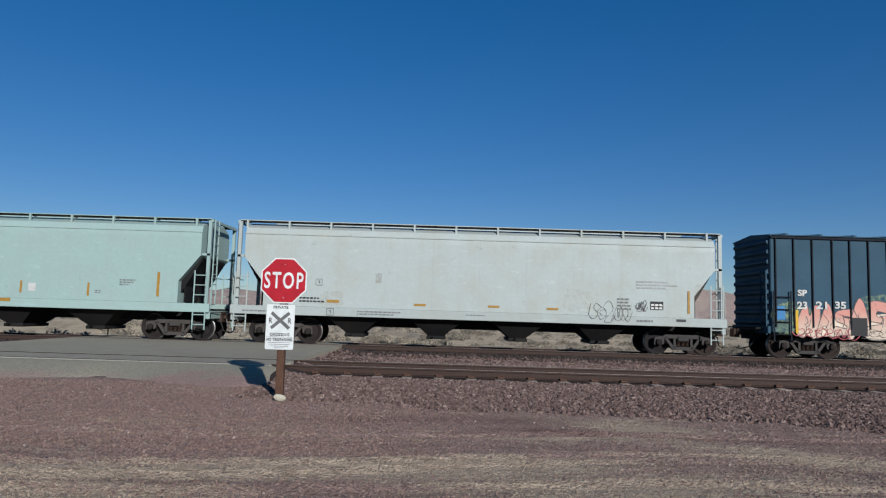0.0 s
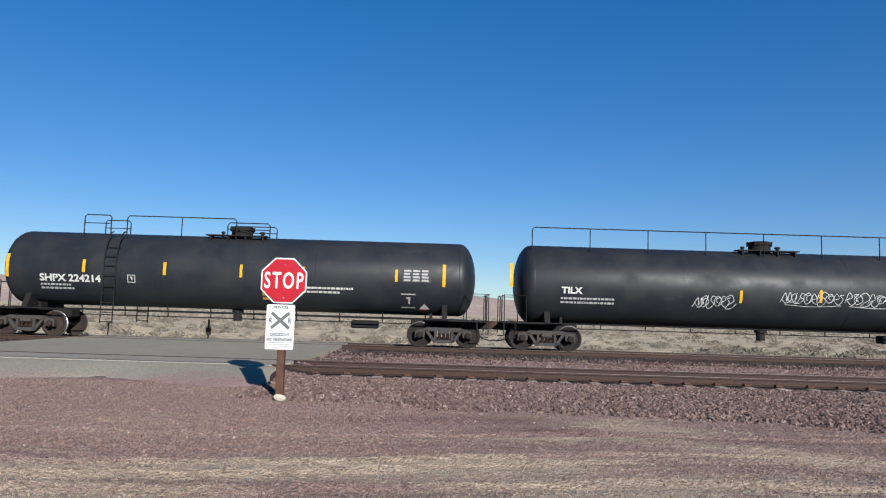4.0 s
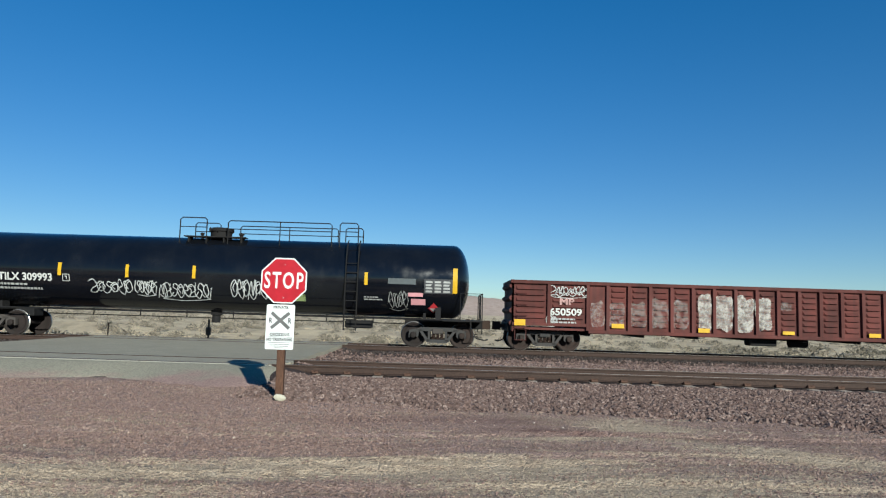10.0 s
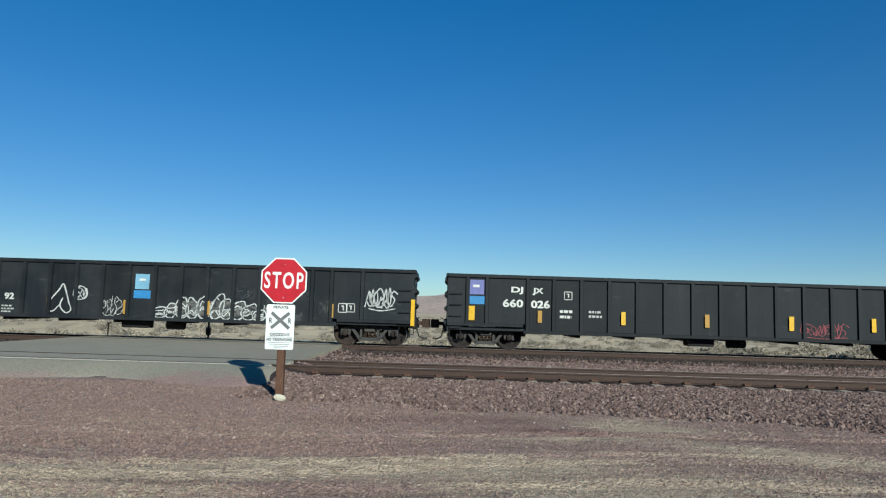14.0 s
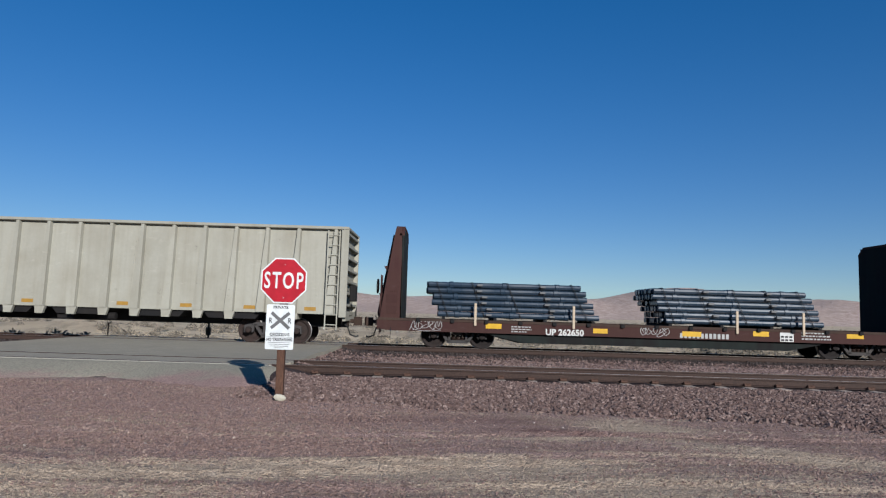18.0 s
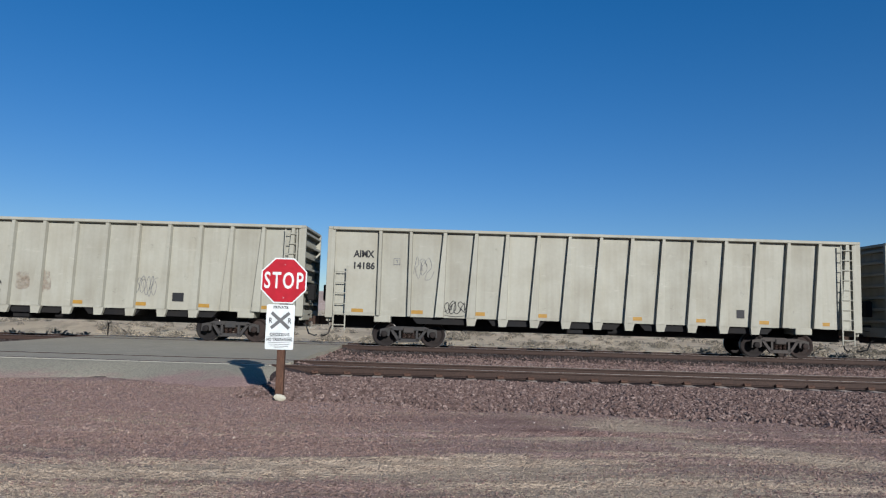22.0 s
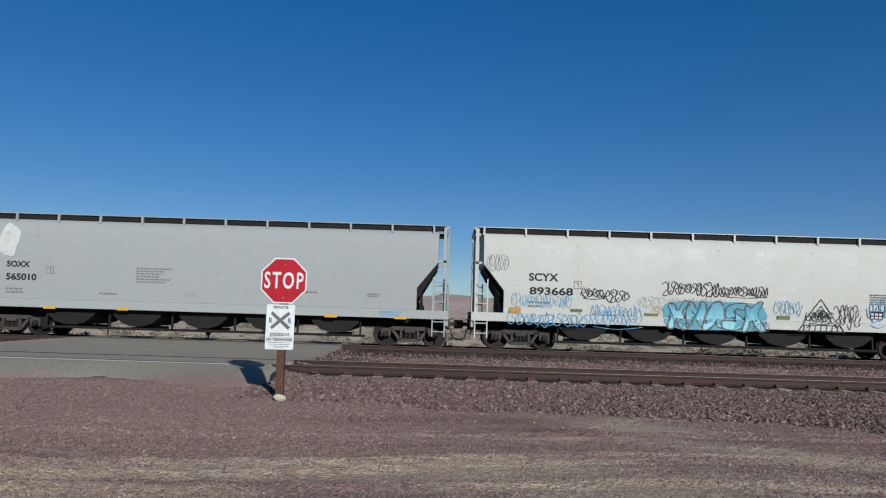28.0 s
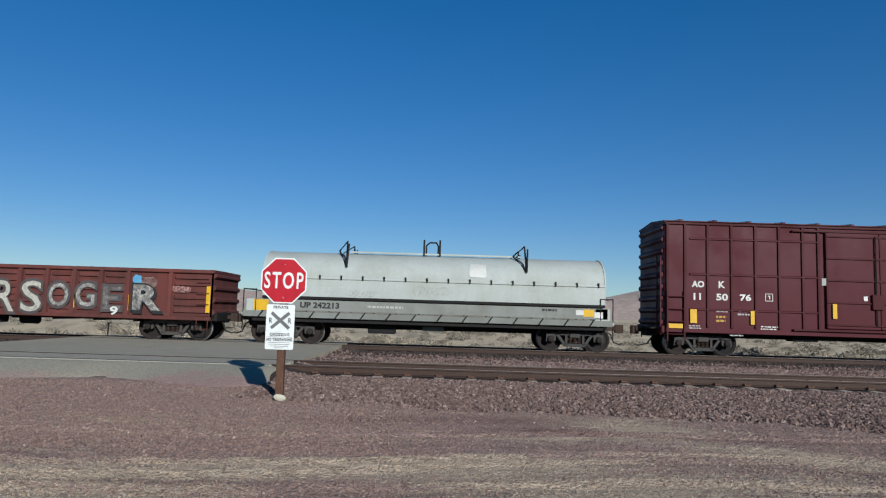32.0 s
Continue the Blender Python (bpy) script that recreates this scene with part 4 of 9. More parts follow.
class Car:
    """A railway car: x from -L/2 to L/2 along it, z = 0 at the rail, the side that the road sees at -y."""

    def __init__(self, name, label, category, group, p0, p1, side=lambda z: 1.6):
        self.L, self.p0, self.p1, self.side = p1 - p0, p0, p1, side
        self.mid = (p0 + p1) / 2
        self.lift = 0.007
        self.layers = 0
        self.proud = 0.0
        self.bulge = lambda x, z: 0.0
        self.ob = thing(name, label, category, group, pose(self.mid, Y_FAR, RAIL))
        self.wheels = []
        CARS.append(self)

    def part(self, name, geo, mat, label="", smooth=False, parent=None):
        return part(name, geo, mat, parent or self.ob, label, smooth)

    def trucks(self, inset, inset_right=None):
        for s in (-1, 1):
            cx = s * (self.L / 2 - (inset if s < 0 else inset_right or inset))
            b = self.part("truck", BOLSTER, None)
            b.location = (cx, 0, 0)
            for t in (-1, 1):
                f = part("side_frame", FRAME, None, b)
                f.location = (0, t * 1.0, 0)
                for k in (-0.16, 0, 0.16):
                    part("spring", SPRINGS, None, b).location = (k, t * 1.0, 0)
            for t in (-1, 1):
                w = self.part("wheelset", WHEEL, None, "rust-brown steel wheels on an axle")
                w.location = (cx + t * WB, 0, WR)
                self.wheels.append((w, cx + t * WB))

    def couplers(self, reach, z=0.87, mat=None):
        for s in (-1, 1):
            x = s * (self.L / 2)
            g = Geo()
            g.box(*sorted((x - s * 0.25, x + s * (reach - 0.16))), -0.07, 0.07, z - 0.07, z + 0.07, 0.015)
            g.prism([(x + s * (reach - 0.22), -0.12), (x + s * (reach + 0.02), -0.16), (x + s * (reach + 0.10), -0.05), (x + s * reach, 0.02), (x + s * (reach + 0.06), 0.10),
                     (x + s * (reach - 0.04), 0.17), (x + s * (reach - 0.22), 0.10)], z - 0.16, z + 0.16, "z")
            g.box(*sorted((x - s * 0.10, x + s * 0.06)), -0.28, 0.28, z - 0.2, z + 0.2, 0.02)
            self.part("coupler", g, M_RUST, "rusty knuckle coupler")
            h = Geo()
            h.tube([(x - s * 0.05, -0.45, z - 0.12), (x + s * 0.1, -0.46, z - 0.2), (x + s * reach * 0.4, -0.40, z - 0.5), (x + s * reach * 0.8, -0.30, z - 0.58), (x + s * reach, -0.25, z - 0.55)], 0.028, 6)
            self.part("brake_hose", h, M_HOSE, "black rubber brake hose")
            lev = Geo()
            lev.tube([(x + s * 0.02, -1.45, z + 0.16), (x + s * 0.08, -0.6, z + 0.16), (x + s * 0.2, -0.2, z + 0.22)], 0.014, 5)
            lev.tube([(x + s * 0.02, -1.45, z + 0.16), (x + s * 0.03, -1.47, z - 0.12)], 0.014, 5)
            self.part("uncoupling_lever", lev, M_UNDER)

    def mark(self, me, x, z, name="lettering", label="", mat=None, lift=0.013):
        """Something painted on the side: x from the car's left end, z over the rail; bent to the side's own curve."""
        if isinstance(me, Geo):
            me = me.mesh(name, mat)
        self.layers += 1
        if lift < 0.05:
            lift = 0.008 + 0.0005 * self.layers + self.proud
        for v in me.vertices:
            xx, zz = v.co.x + x, v.co.z + z
            v.co = (xx - self.L / 2, v.co.y - self.side(zz) - lift - self.bulge(xx, zz), zz)
        return self.part(name, me, None, label)

    def word(self, text, x, z, size, mat, label="", **kw):
        return self.mark(letters(text, size, mat, align="LEFT", offset=0.012, high=size, **kw), x, z, "lettering", label)

    def strip(self, x, z, w, h, mat=None, name="reflector", label="yellow reflector strip", lift=None):
        """A flat strip on the side, centre at x, z."""
        n = max(1, int(h / 0.15))
        g = Geo()
        g.add([(a, 0, -h / 2 + h * k / n) for k in range(n + 1) for a in (-w / 2, w / 2)], [(2 * k, 2 * k + 1, 2 * k + 3, 2 * k + 2) for k in range(n)])
        return self.mark(g, x, z, name, label, mat or M_YELLOW, lift or (self.lift if name == "reflector" else 0.007))

    def lines(self, x, z, w, rows, mat, pitch=0.085, h=0.035, seed=1, gap=True, label="rows of small print"):
        """Print too small to read: rows of short bars."""
        r = random.Random(seed * 31 + rows)
        g = Geo()
        for i in range(rows):
            a, zz = 0.0, -i * pitch
            end = w * r.uniform(0.6, 1.0)
            while a < end:
                b = min(end, a + r.uniform(0.05, 0.15))
                g.add([(a, 0, zz - h / 2), (b, 0, zz - h / 2), (b, 0, zz + h / 2), (a, 0, zz + h / 2)], [(0, 1, 2, 3)])
                a = b + (0.032 if gap else 0)
        return self.mark(g, x, z, "small_print", label, mat)

    def boxed(self, x, z, s, mat):
        """A small square outline with a mark in it."""
        g = Geo()
        for a0, a1, b0, b1 in ((-s, s, s * 0.84, s), (-s, s, -s, -s * 0.84), (-s, -s * 0.84, -s, s), (s * 0.84, s, -s, s), (-s * 0.3, s * 0.3, s * 0.25, s * 0.5), (0, s * 0.25, -s * 0.45, s * 0.25)):
            g.add([(a0, 0, b0), (a1, 0, b0), (a1, 0, b1), (a0, 0, b1)], [(0, 1, 2, 3)])
        return self.mark(g, x, z, "stencil", "small boxed stencil mark", mat)

    def panel_label(self, x, z, w, h, mat, back, seed=1):
        """A printed data panel: dark or light ground with columns of bars."""
        self.strip(x, z, w, h, back, "data_panel", "printed data panel")
        r = random.Random(seed)
        g = Geo()
        for i in range(3):
            for k in range(max(2, int(h / 0.12))):
                a = -w * 0.44 + i * w * 0.31
                zz = -h * 0.42 + k * 0.115
                g.add([(a, 0, zz), (a + w * r.uniform(0.18, 0.27), 0, zz), (a + w * 0.22, 0, zz + 0.07), (a, 0, zz + 0.07)], [(0, 1, 2, 3)])
        self.mark(g, x, z, "panel_print", "", mat, 0.011)

    def diamond(self, x, z, s, mat, inner):
        g = Geo().add([(-s, 0, 0), (0, 0, -s), (s, 0, 0), (0, 0, s)], [(0, 1, 2, 3)])
        self.mark(g, x, z, "placard", "diamond-shaped hazard placard", mat, 0.02)
        g = Geo().add([(-s * 0.75, 0, 0), (0, 0, -s * 0.75), (s * 0.75, 0, 0)], [(0, 1, 2)])
        self.mark(g, x, z, "placard_half", "", inner, 0.024)

    def ribbon(self, g, pts, width, r, deep=0.0):
        """A sprayed line through points, smoothed, of uneven width."""
        fine = []
        for i in range(len(pts) - 1):
            p0, p1, p2, p3 = pts[max(0, i - 1)], pts[i], pts[i + 1], pts[min(len(pts) - 1, i + 2)]
            for s in range(5):
                t = s / 5
                fine.append(tuple(0.5 * (2 * b + (c - a) * t + (2 * a - 5 * b + 4 * c - d) * t * t + (3 * b - a - 3 * c + d) * t ** 3) for a, b, c, d in zip(p0, p1, p2, p3)))
        fine.append(pts[-1])
        vs = []
        for i, p in enumerate(fine):
            q0, q1 = fine[max(0, i - 1)], fine[min(len(fine) - 1, i + 1)]
            d = Vector((q1[0] - q0[0], q1[1] - q0[1]))
            d = d.normalized() if d.length else Vector((1, 0))
            ww = width * (0.7 + 0.6 * r.random())
            vs += [(p[0] - d.y * ww, deep, p[1] + d.x * ww), (p[0] + d.y * ww, deep, p[1] - d.x * ww)]
        g.add(vs, [(2 * i, 2 * i + 1, 2 * i + 3, 2 * i + 2) for i in range(len(fine) - 1)])

    def scrawl(self, x, z, w, h, mat, seed, width=0.05, count=7, label="sprayed graffiti tag", lift=0.009):
        """A sprayed tag: quick hand-drawn letter forms that lean and run into one another."""
        forms = ([(.3, .2), (0, .45), (-.4, .1), (-.1, -.4), (.4, -.1), (.2, .3), (-.2, .1), (0, -.15)],
                 [(-.5, -.3), (-.2, .5), (.1, .1), (-.3, -.1), (.2, -.5), (.5, .0), (.2, .3), (.6, .4)],
                 [(-.6, .3), (-.1, .5), (.3, .1), (-.2, -.2), (-.4, -.5), (.2, -.45), (.6, -.1)],
                 [(-.5, -.5), (-.1, .4), (.1, -.3), (.3, .5), (.5, -.2), (.1, -.5), (-.4, -.1)],
                 [(-.6, .1), (-.2, -.4), (.3, -.1), (.1, .4), (-.2, .1), (.3, -.5), (.7, .2)],
                 [(-.4, .5), (-.5, -.2), (-.1, -.5), (.3, -.1), (-.1, .2), (.1, .5), (.6, .3)])
        r = random.Random(seed)
        g = Geo()
        count = max(2, round(count * 1.3))
        cw, lean, last = w / count, r.uniform(0.05, 0.3), -1
        for k in range(count):
            pick = r.randrange(len(forms))
            pick = (pick + 1) % len(forms) if pick == last else pick
            last, tall, up = pick, r.uniform(0.7, 1.05), r.uniform(-0.06, 0.06) * h
            pts = [((k + 0.5) * cw + a * cw * 1.45 + b * lean * cw + r.uniform(-.05, .05) * cw, b * h * tall + up + r.uniform(-.04, .04) * h) for a, b in forms[pick]]
            self.ribbon(g, pts, width * 0.28, r)
        if r.random() < 0.45:
            self.ribbon(g, [(w * 0.05, -h * 0.52), (w * 0.5, -h * 0.62), (w * 1.02, -h * 0.5)], width * 0.22, r)
        return self.mark(g, x, z, "graffiti", label, mat, lift)

    def mound(self, x, z, w, h, mat, seed, width=0.035, count=9, label="white sprayed letters, low at both ends"):
        """A broad piece of fat outlined letters whose tops rise towards the middle."""
        r = random.Random(seed)
        g = Geo()
        for k in range(count):
            cx = w * (k + 0.5) / count
            top = h * (0.42 + 0.58 * math.sin(math.pi * (k + 0.5) / count)) * r.uniform(0.85, 1.1)
            cw = w / count * r.uniform(0.55, 0.75)
            lean = r.uniform(-0.12, 0.25) * top
            ring = [(cx + cw * math.cos(a) * r.uniform(0.75, 1.1) + lean * (0.5 + 0.5 * math.sin(a)), top * (0.5 + 0.5 * math.sin(a)) * r.uniform(0.9, 1.04)) for a in np.linspace(0.3, 0.3 + 2 * math.pi, 9)]
            self.ribbon(g, ring, width * 0.5, r)
            for _ in range(3):
                a = r.uniform(0.15, 0.7) * top
                self.ribbon(g, [(cx - cw * 0.6, a), (cx + r.uniform(-0.3, 0.3) * cw, a + r.uniform(-0.2, 0.25) * top), (cx + cw * 0.6, a + r.uniform(-0.1, 0.2) * top)], width * 0.42, r)
        return self.mark(g, x, z, "graffiti", label, mat)

    def blob(self, x, z, w, h, mat, seed, label="", lift=0.007, power=2.6, rough=0.12, name="graffiti"):
        """A filled patch of spray paint with a soft uneven outline."""
        n = 40
        vs, rings = [(0, 0, 0)], 5
        for k in range(1, rings + 1):
            for i in range(n):
                a = 2 * math.pi * i / n
                rr = (abs(math.cos(a)) ** power + abs(math.sin(a)) ** power) ** (-1 / power) * (1 + rough * (0.8 * noise.noise((math.cos(a) * 1.4, math.sin(a) * 1.4, seed)) + 0.35 * noise.noise((math.cos(a) * 4, math.sin(a) * 4, seed))))
                vs.append((rr * math.cos(a) * w / 2 * k / rings, 0, rr * math.sin(a) * h / 2 * k / rings))
        fs = [(0, 1 + i, 1 + (i + 1) % n) for i in range(n)]
        for k in range(rings - 1):
            o = 1 + k * n
            fs += [(o + i, o + n + i, o + n + (i + 1) % n, o + (i + 1) % n) for i in range(n)]
        return self.mark(Geo().add(vs, fs), x, z, name, label, mat, lift)

    def wild(self, x, z, w, h, count, low, high, edge, seed, slim=0.03, split=0.45):
        """A sprayed piece: jagged interlocking letters in two tones with an outline."""
        forms = ([(-.5, -.5), (-.2, -.5), (-.15, -.1), (.25, -.5), (.6, -.5), (.1, .05), (.5, .5), (.15, .5), (-.12, .15), (-.1, .5), (-.45, .5), (-.3, .1)],
                 [(-.5, -.5), (.35, -.5), (.55, -.15), (.3, .1), (-.1, .12), (-.05, .22), (.55, .2), (.45, .5), (-.35, .5), (-.5, .2), (-.35, -.05), (.1, -.1), (.12, -.22), (-.5, -.2)],
                 [(-.55, -.5), (-.2, -.5), (-.1, -.25), (.15, -.25), (.2, -.5), (.55, -.5), (.25, .5), (-.15, .58)],
                 [(-.5, -.5), (-.15, -.5), (-.12, -.1), (.2, -.5), (.5, -.45), (.45, .5), (.12, .5), (.1, .05), (-.2, .5), (-.5, .42)])
        r = random.Random(seed)
        fills, edges = Geo(), Geo()
        for k in range(count):
            cw = w / count
            poly = [((k + 0.5) * cw + (a * 1.2 + r.uniform(-.13, .13) + b * 0.2) * cw, (b + 0.5 + r.uniform(-.11, .11)) * h) for a, b in forms[(k * 3 + seed) % 4]]
            for _ in range(2):
                poly = [(p[0] + (q[0] - p[0]) * t, p[1] + (q[1] - p[1]) * t) for p, q in zip(poly, poly[1:] + poly[:1]) for t in (0.22, 0.78)]
            deep = -0.0012 * k
            fills.add([(a, deep, b) for a, b in poly], [tuple(range(len(poly)))])
            loop = poly + poly[:2]
            vs = []
            for i in range(len(loop) - 1):
                d = Vector((loop[i + 1][0] - loop[i - 1][0] if i else loop[1][0] - poly[-1][0], loop[i + 1][1] - loop[i - 1][1] if i else loop[1][1] - poly[-1][1]))
                d = d.normalized() if d.length else Vector((1, 0))
                ww = slim * r.uniform(0.6, 1.25)
                vs += [(loop[i][0] - d.y * ww, deep - 0.0008, loop[i][1] + d.x * ww), (loop[i][0] + d.y * ww, deep - 0.0008, loop[i][1] - d.x * ww)]
            edges.add(vs, [(2 * i, 2 * i + 1, 2 * i + 3, 2 * i + 2) for i in range(len(loop) - 2)])
            for _ in range(2):
                a = (k + r.uniform(0.25, 0.7)) * cw
                self.ribbon(edges, [(a, h * r.uniform(0.25, 0.4)), (a + cw * r.uniform(0, 0.2), h * 0.5), (a + cw * r.uniform(-0.1, 0.2), h * r.uniform(0.6, 0.75))], slim * 0.8, r, deep - 0.0008)
        self.mark(fills, x, z, "graffiti", "jagged sprayed letters", graded(low, high, z + split * h - 0.22 * h, z + split * h + 0.3 * h), 0.009)
        self.layers -= 1
        e = self.mark(edges, x, z, "graffiti_outline", "thin outline of the sprayed letters", edge, 0.0092)
        self.layers += 8
        return e

    def bars(self, x, z, w, h, count, mat):
        """Lettering of a trade name, as plain upright blocks."""
        g = Geo()
        p = w / count
        for k in range(count):
            a, b = k * p + p * 0.17, (k + 1) * p - p * 0.17
            g.add([(a, 0, 0), (b, 0, 0), (b, 0, h), (a, 0, h)], [(0, 1, 2, 3)])
        return self.mark(g, x, z, "lettering_block", "row of plain painted blocks", mat)

    def big(self, letter, x, z, w, h, fill, edge):
        """A large sprayed letter with a dark outline."""
        deep = letters(letter, h, M_MARKBLACK, offset=0.07 * h, align="LEFT", fit=w, high=h)
        self.mark(deep, x + 0.09, z - 0.07, "graffiti_shade", "black side of a sprayed letter", None, 0.009)
        back = letters(letter, h, edge, offset=0.07 * h, align="LEFT", fit=w, high=h)
        self.mark(back, x, z, "graffiti_outline", "dark outline of a sprayed letter", None, 0.009)
        me = letters(letter, h, fill, offset=0.055 * h, align="LEFT", fit=w - 0.12, high=h - 0.12)
        return self.mark(me, x + 0.06, z + 0.06, "graffiti_letter", "large sprayed letter", None, 0.013)

    def triangle(self, x, z, w, h, mat):
        """A sprayed pyramid: triangle within triangle, an eye in the top, a row of marks along its foot."""
        g = Geo()
        r = random.Random(5)
        top = (w * 0.52, h)
        for a, b in (((0, 0), top), (top, (w, 0)), ((w, 0), (0, 0)), ((w * 0.2, h * 0.12), (w * 0.52, h * 0.8)), ((w * 0.52, h * 0.8), (w * 0.84, h * 0.12)), ((w * 0.1, h * 0.2), (w * 0.92, h * 0.2)), ((w * 0.22, h * 0.45), (w * 0.80, h * 0.45))):
            self.ribbon(g, [a, ((a[0] + b[0]) / 2, (a[1] + b[1]) / 2 + 0.015), b], 0.013, r)
        for k in range(7):
            xx = w * (0.12 + 0.12 * k)
            self.ribbon(g, [(xx, h * 0.02), (xx + 0.04, h * 0.2)], 0.011, r)
        for k in range(2):
            self.ribbon(g, [(w * 0.36, h * 0.56), (w * 0.52, h * (0.66 if k else 0.47)), (w * 0.68, h * 0.56)], 0.014, r)
        g.add([(w * 0.52 + 0.085 * math.cos(a), 0, h * 0.56 + 0.085 * math.sin(a)) for a in np.linspace(0, 2 * math.pi, 12, endpoint=False)], [tuple(range(12))])
        return self.mark(g, x, z, "graffiti", "sprayed outline of a pyramid with an eye", mat)

    def bubble(self, letter, x, z, w, h, fill, edge, seed):
        """A fat pale letter with a dark outline and a worn rim."""
        back = letters(letter, h, edge, offset=0.085 * h, align="LEFT", fit=w + 0.10, high=h + 0.08)
        self.mark(back, x - 0.05, z - 0.04, "graffiti_outline", "dark outline of a sprayed letter", None, 0.009)
        me = letters(letter, h, fill, offset=0.012 * h, align="LEFT", fit=w - 0.10, high=h - 0.14)
        return self.mark(me, x + 0.05, z + 0.07, "graffiti_letter", "fat pale sprayed letter", None, 0.013)

    def ladder(self, x, y, z0, z1, mat, wide=0.42, pitch=0.36, along="x", name="ladder", r=0.02):
        g = Geo()
        h = wide / 2
        ends = ((x - h, y), (x + h, y)) if along == "x" else ((x, y - h), (x, y + h))
        for a, b in ends:
            g.box(a - 0.022, a + 0.022, b - 0.012, b + 0.012, z0, z1)
        n = max(2, round((z1 - z0) / pitch))
        for k in range(n):
            z = z0 + (z1 - z0) * (k + 0.5) / n
            g.tube([(*ends[0], z), (*ends[1], z)], r, 5)
        return self.part(name, g, mat)


# ---- car kinds ----
def loft(levels):
    """A body from level outlines (z, half-width, half-length)."""
    vs, fs = [], []
    for z, w, e in levels:
        vs += [(-e, -w, z), (e, -w, z), (e, w, z), (-e, w, z)]
    for i in range(len(levels) - 1):
        o = 4 * i
        for k in range(4):
            fs.append((o + k, o + (k + 1) % 4, o + 4 + (k + 1) % 4, o + 4 + k))
    fs += [(3, 2, 1, 0), tuple(len(vs) - 4 + k for k in range(4))]
    return Geo().add(vs, fs)


def covered_hopper(label, p0, p1, mat, bowl=False, bays=4, cut=0.75, curved=False, trim=None, skirt=4.385):
    def side(z):
        if z < 1.36:
            return 1.622
        if curved:
            return 1.50 + 0.11 * math.sin(min(1, max(0, (z - 1.36) / 2.9)) * math.pi * 0.80 + 0.25) - 0.55 * max(0, z - 3.9)
        return 1.585 if z < 3.95 else 1.585 - (z - 3.95) * 0.45
    c = Car("covered_hopper_car", label, "hopper car", "covered hopper cars", p0, p1, side)
    e, L2 = c.L / 2, c.L / 2
    lv = []
    for z in (1.36, 1.6, 2.0, 2.15, 2.4, 2.6, 2.8, 3.1, 3.4, 3.7, 3.95, 4.08, 4.17):
        k = max(0, min(1, (z - 2.15) / 0.95))
        lv.append((z, side(z) if z > 1.36 else side(1.37), e - 0.42 - cut * (1 - k)))
    lv += [(4.28, 1.25, e - 0.42), (4.40, 0.8, e - 0.42), (4.42, 0.3, e - 0.42)]
    c.part("body", loft(lv), mat, "", True)
    n = 10
    for k in range(1, n):
        seams = Geo()
        x = -e + 0.42 + (2 * e - 0.84) * k / n
        for z0, z1 in zip(np.linspace(1.4, 3.9, 8)[:-1], np.linspace(1.4, 3.9, 8)[1:]):
            if abs(x) < e - 0.5 - cut * max(0, 1 - max(0, z0 - 2.15) / 0.95):
                seams.add([(x - 0.006, -side(z0) - 0.004, z0), (x + 0.006, -side(z0) - 0.004, z0), (x + 0.006, -side(z1) - 0.004, z1), (x - 0.006, -side(z1) - 0.004, z1)], [(0, 1, 2, 3)])
        c.part("weld_seam", seams, mat)
    eave = Geo()
    for s in (() if curved else (-1, 1)):
        eave.box(-e + 0.40, e - 0.40, s * 1.58 - 0.03, s * 1.58 + 0.03, 3.93, 3.985, 0.01)
    if not curved:
        c.part("roof_seam", eave, mat)
    for s in (-1, 1):
        c.part("side_sill", Geo().box(-e, e, *sorted((s * 1.50, s * 1.62)), 1.04, 1.355, 0.012), mat)
    c.part("centre_sill", Geo().box(-e + 0.05, e - 0.05, -0.32, 0.32, 0.68, 1.05, 0.02), M_UNDER)
    # roof walk on brackets along both eaves
    for s in (-1, 1):
        c.part("running_board", Geo().box(-e + 0.15, e - 0.15, *sorted((s * 1.02, s * 1.42)), 4.447, 4.475), trim or mat, "galvanised roof walk")
    # dark strip added in the gap below the walk, standing in for its shade
    for s in (-1, 1):
        c.part("roof_grating", Geo().box(-e + 0.2, e - 0.2, *sorted((s * 1.24, s * 1.34)), skirt, 4.44), M_UNDER, "dark strip added as the shade under the roof walk")
    step, x = 1.53, -e + 0.42
    while x < e - 0.2:
        for s in (-1, 1):
            b = Geo().box(x - 0.035, x + 0.035, *sorted((s * 1.36, s * 1.44)), 4.16, 4.47)
            b.box(x - 0.03, x + 0.03, *sorted((s * 1.05, s * 1.42)), 4.38, 4.43)
            c.part("bracket", b, trim or mat)
        x += step
    c.part("roof_hatch", Geo().box(-e + 1.2, e - 1.2, -0.38, 0.38, 4.41, 4.56, 0.04), trim or mat, "long trough hatch cover")
    # open ends: platform, corner posts, braces, ladders
    for s in (-1, 1):
        xe = s * e
        g = Geo().box(*sorted((xe, xe - s * (cut + 0.5))), -1.5, 1.5, 1.10, 1.16)
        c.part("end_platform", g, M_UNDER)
        g = Geo()
        for t in (-1, 1):
            g.box(*sorted((xe - s * 0.12, xe - s * 0.24)), t * 1.42 - 0.05, t * 1.42 + 0.05, 1.1, 4.40)
            g.box(*sorted((xe - s * 0.10, xe - s * 0.55)), t * 1.42 - 0.05, t * 1.42 + 0.05, 3.1, 3.18)
        g.box(*sorted((xe - s * 0.08, xe - s * 0.16)), -1.45, 1.45, 4.34, 4.44)
        c.part("end_post", g, mat)
        c.part("end_sill", Geo().box(*sorted((xe, xe - s * 0.16)), -1.5, 1.5, 0.80, 1.12, 0.02), mat)
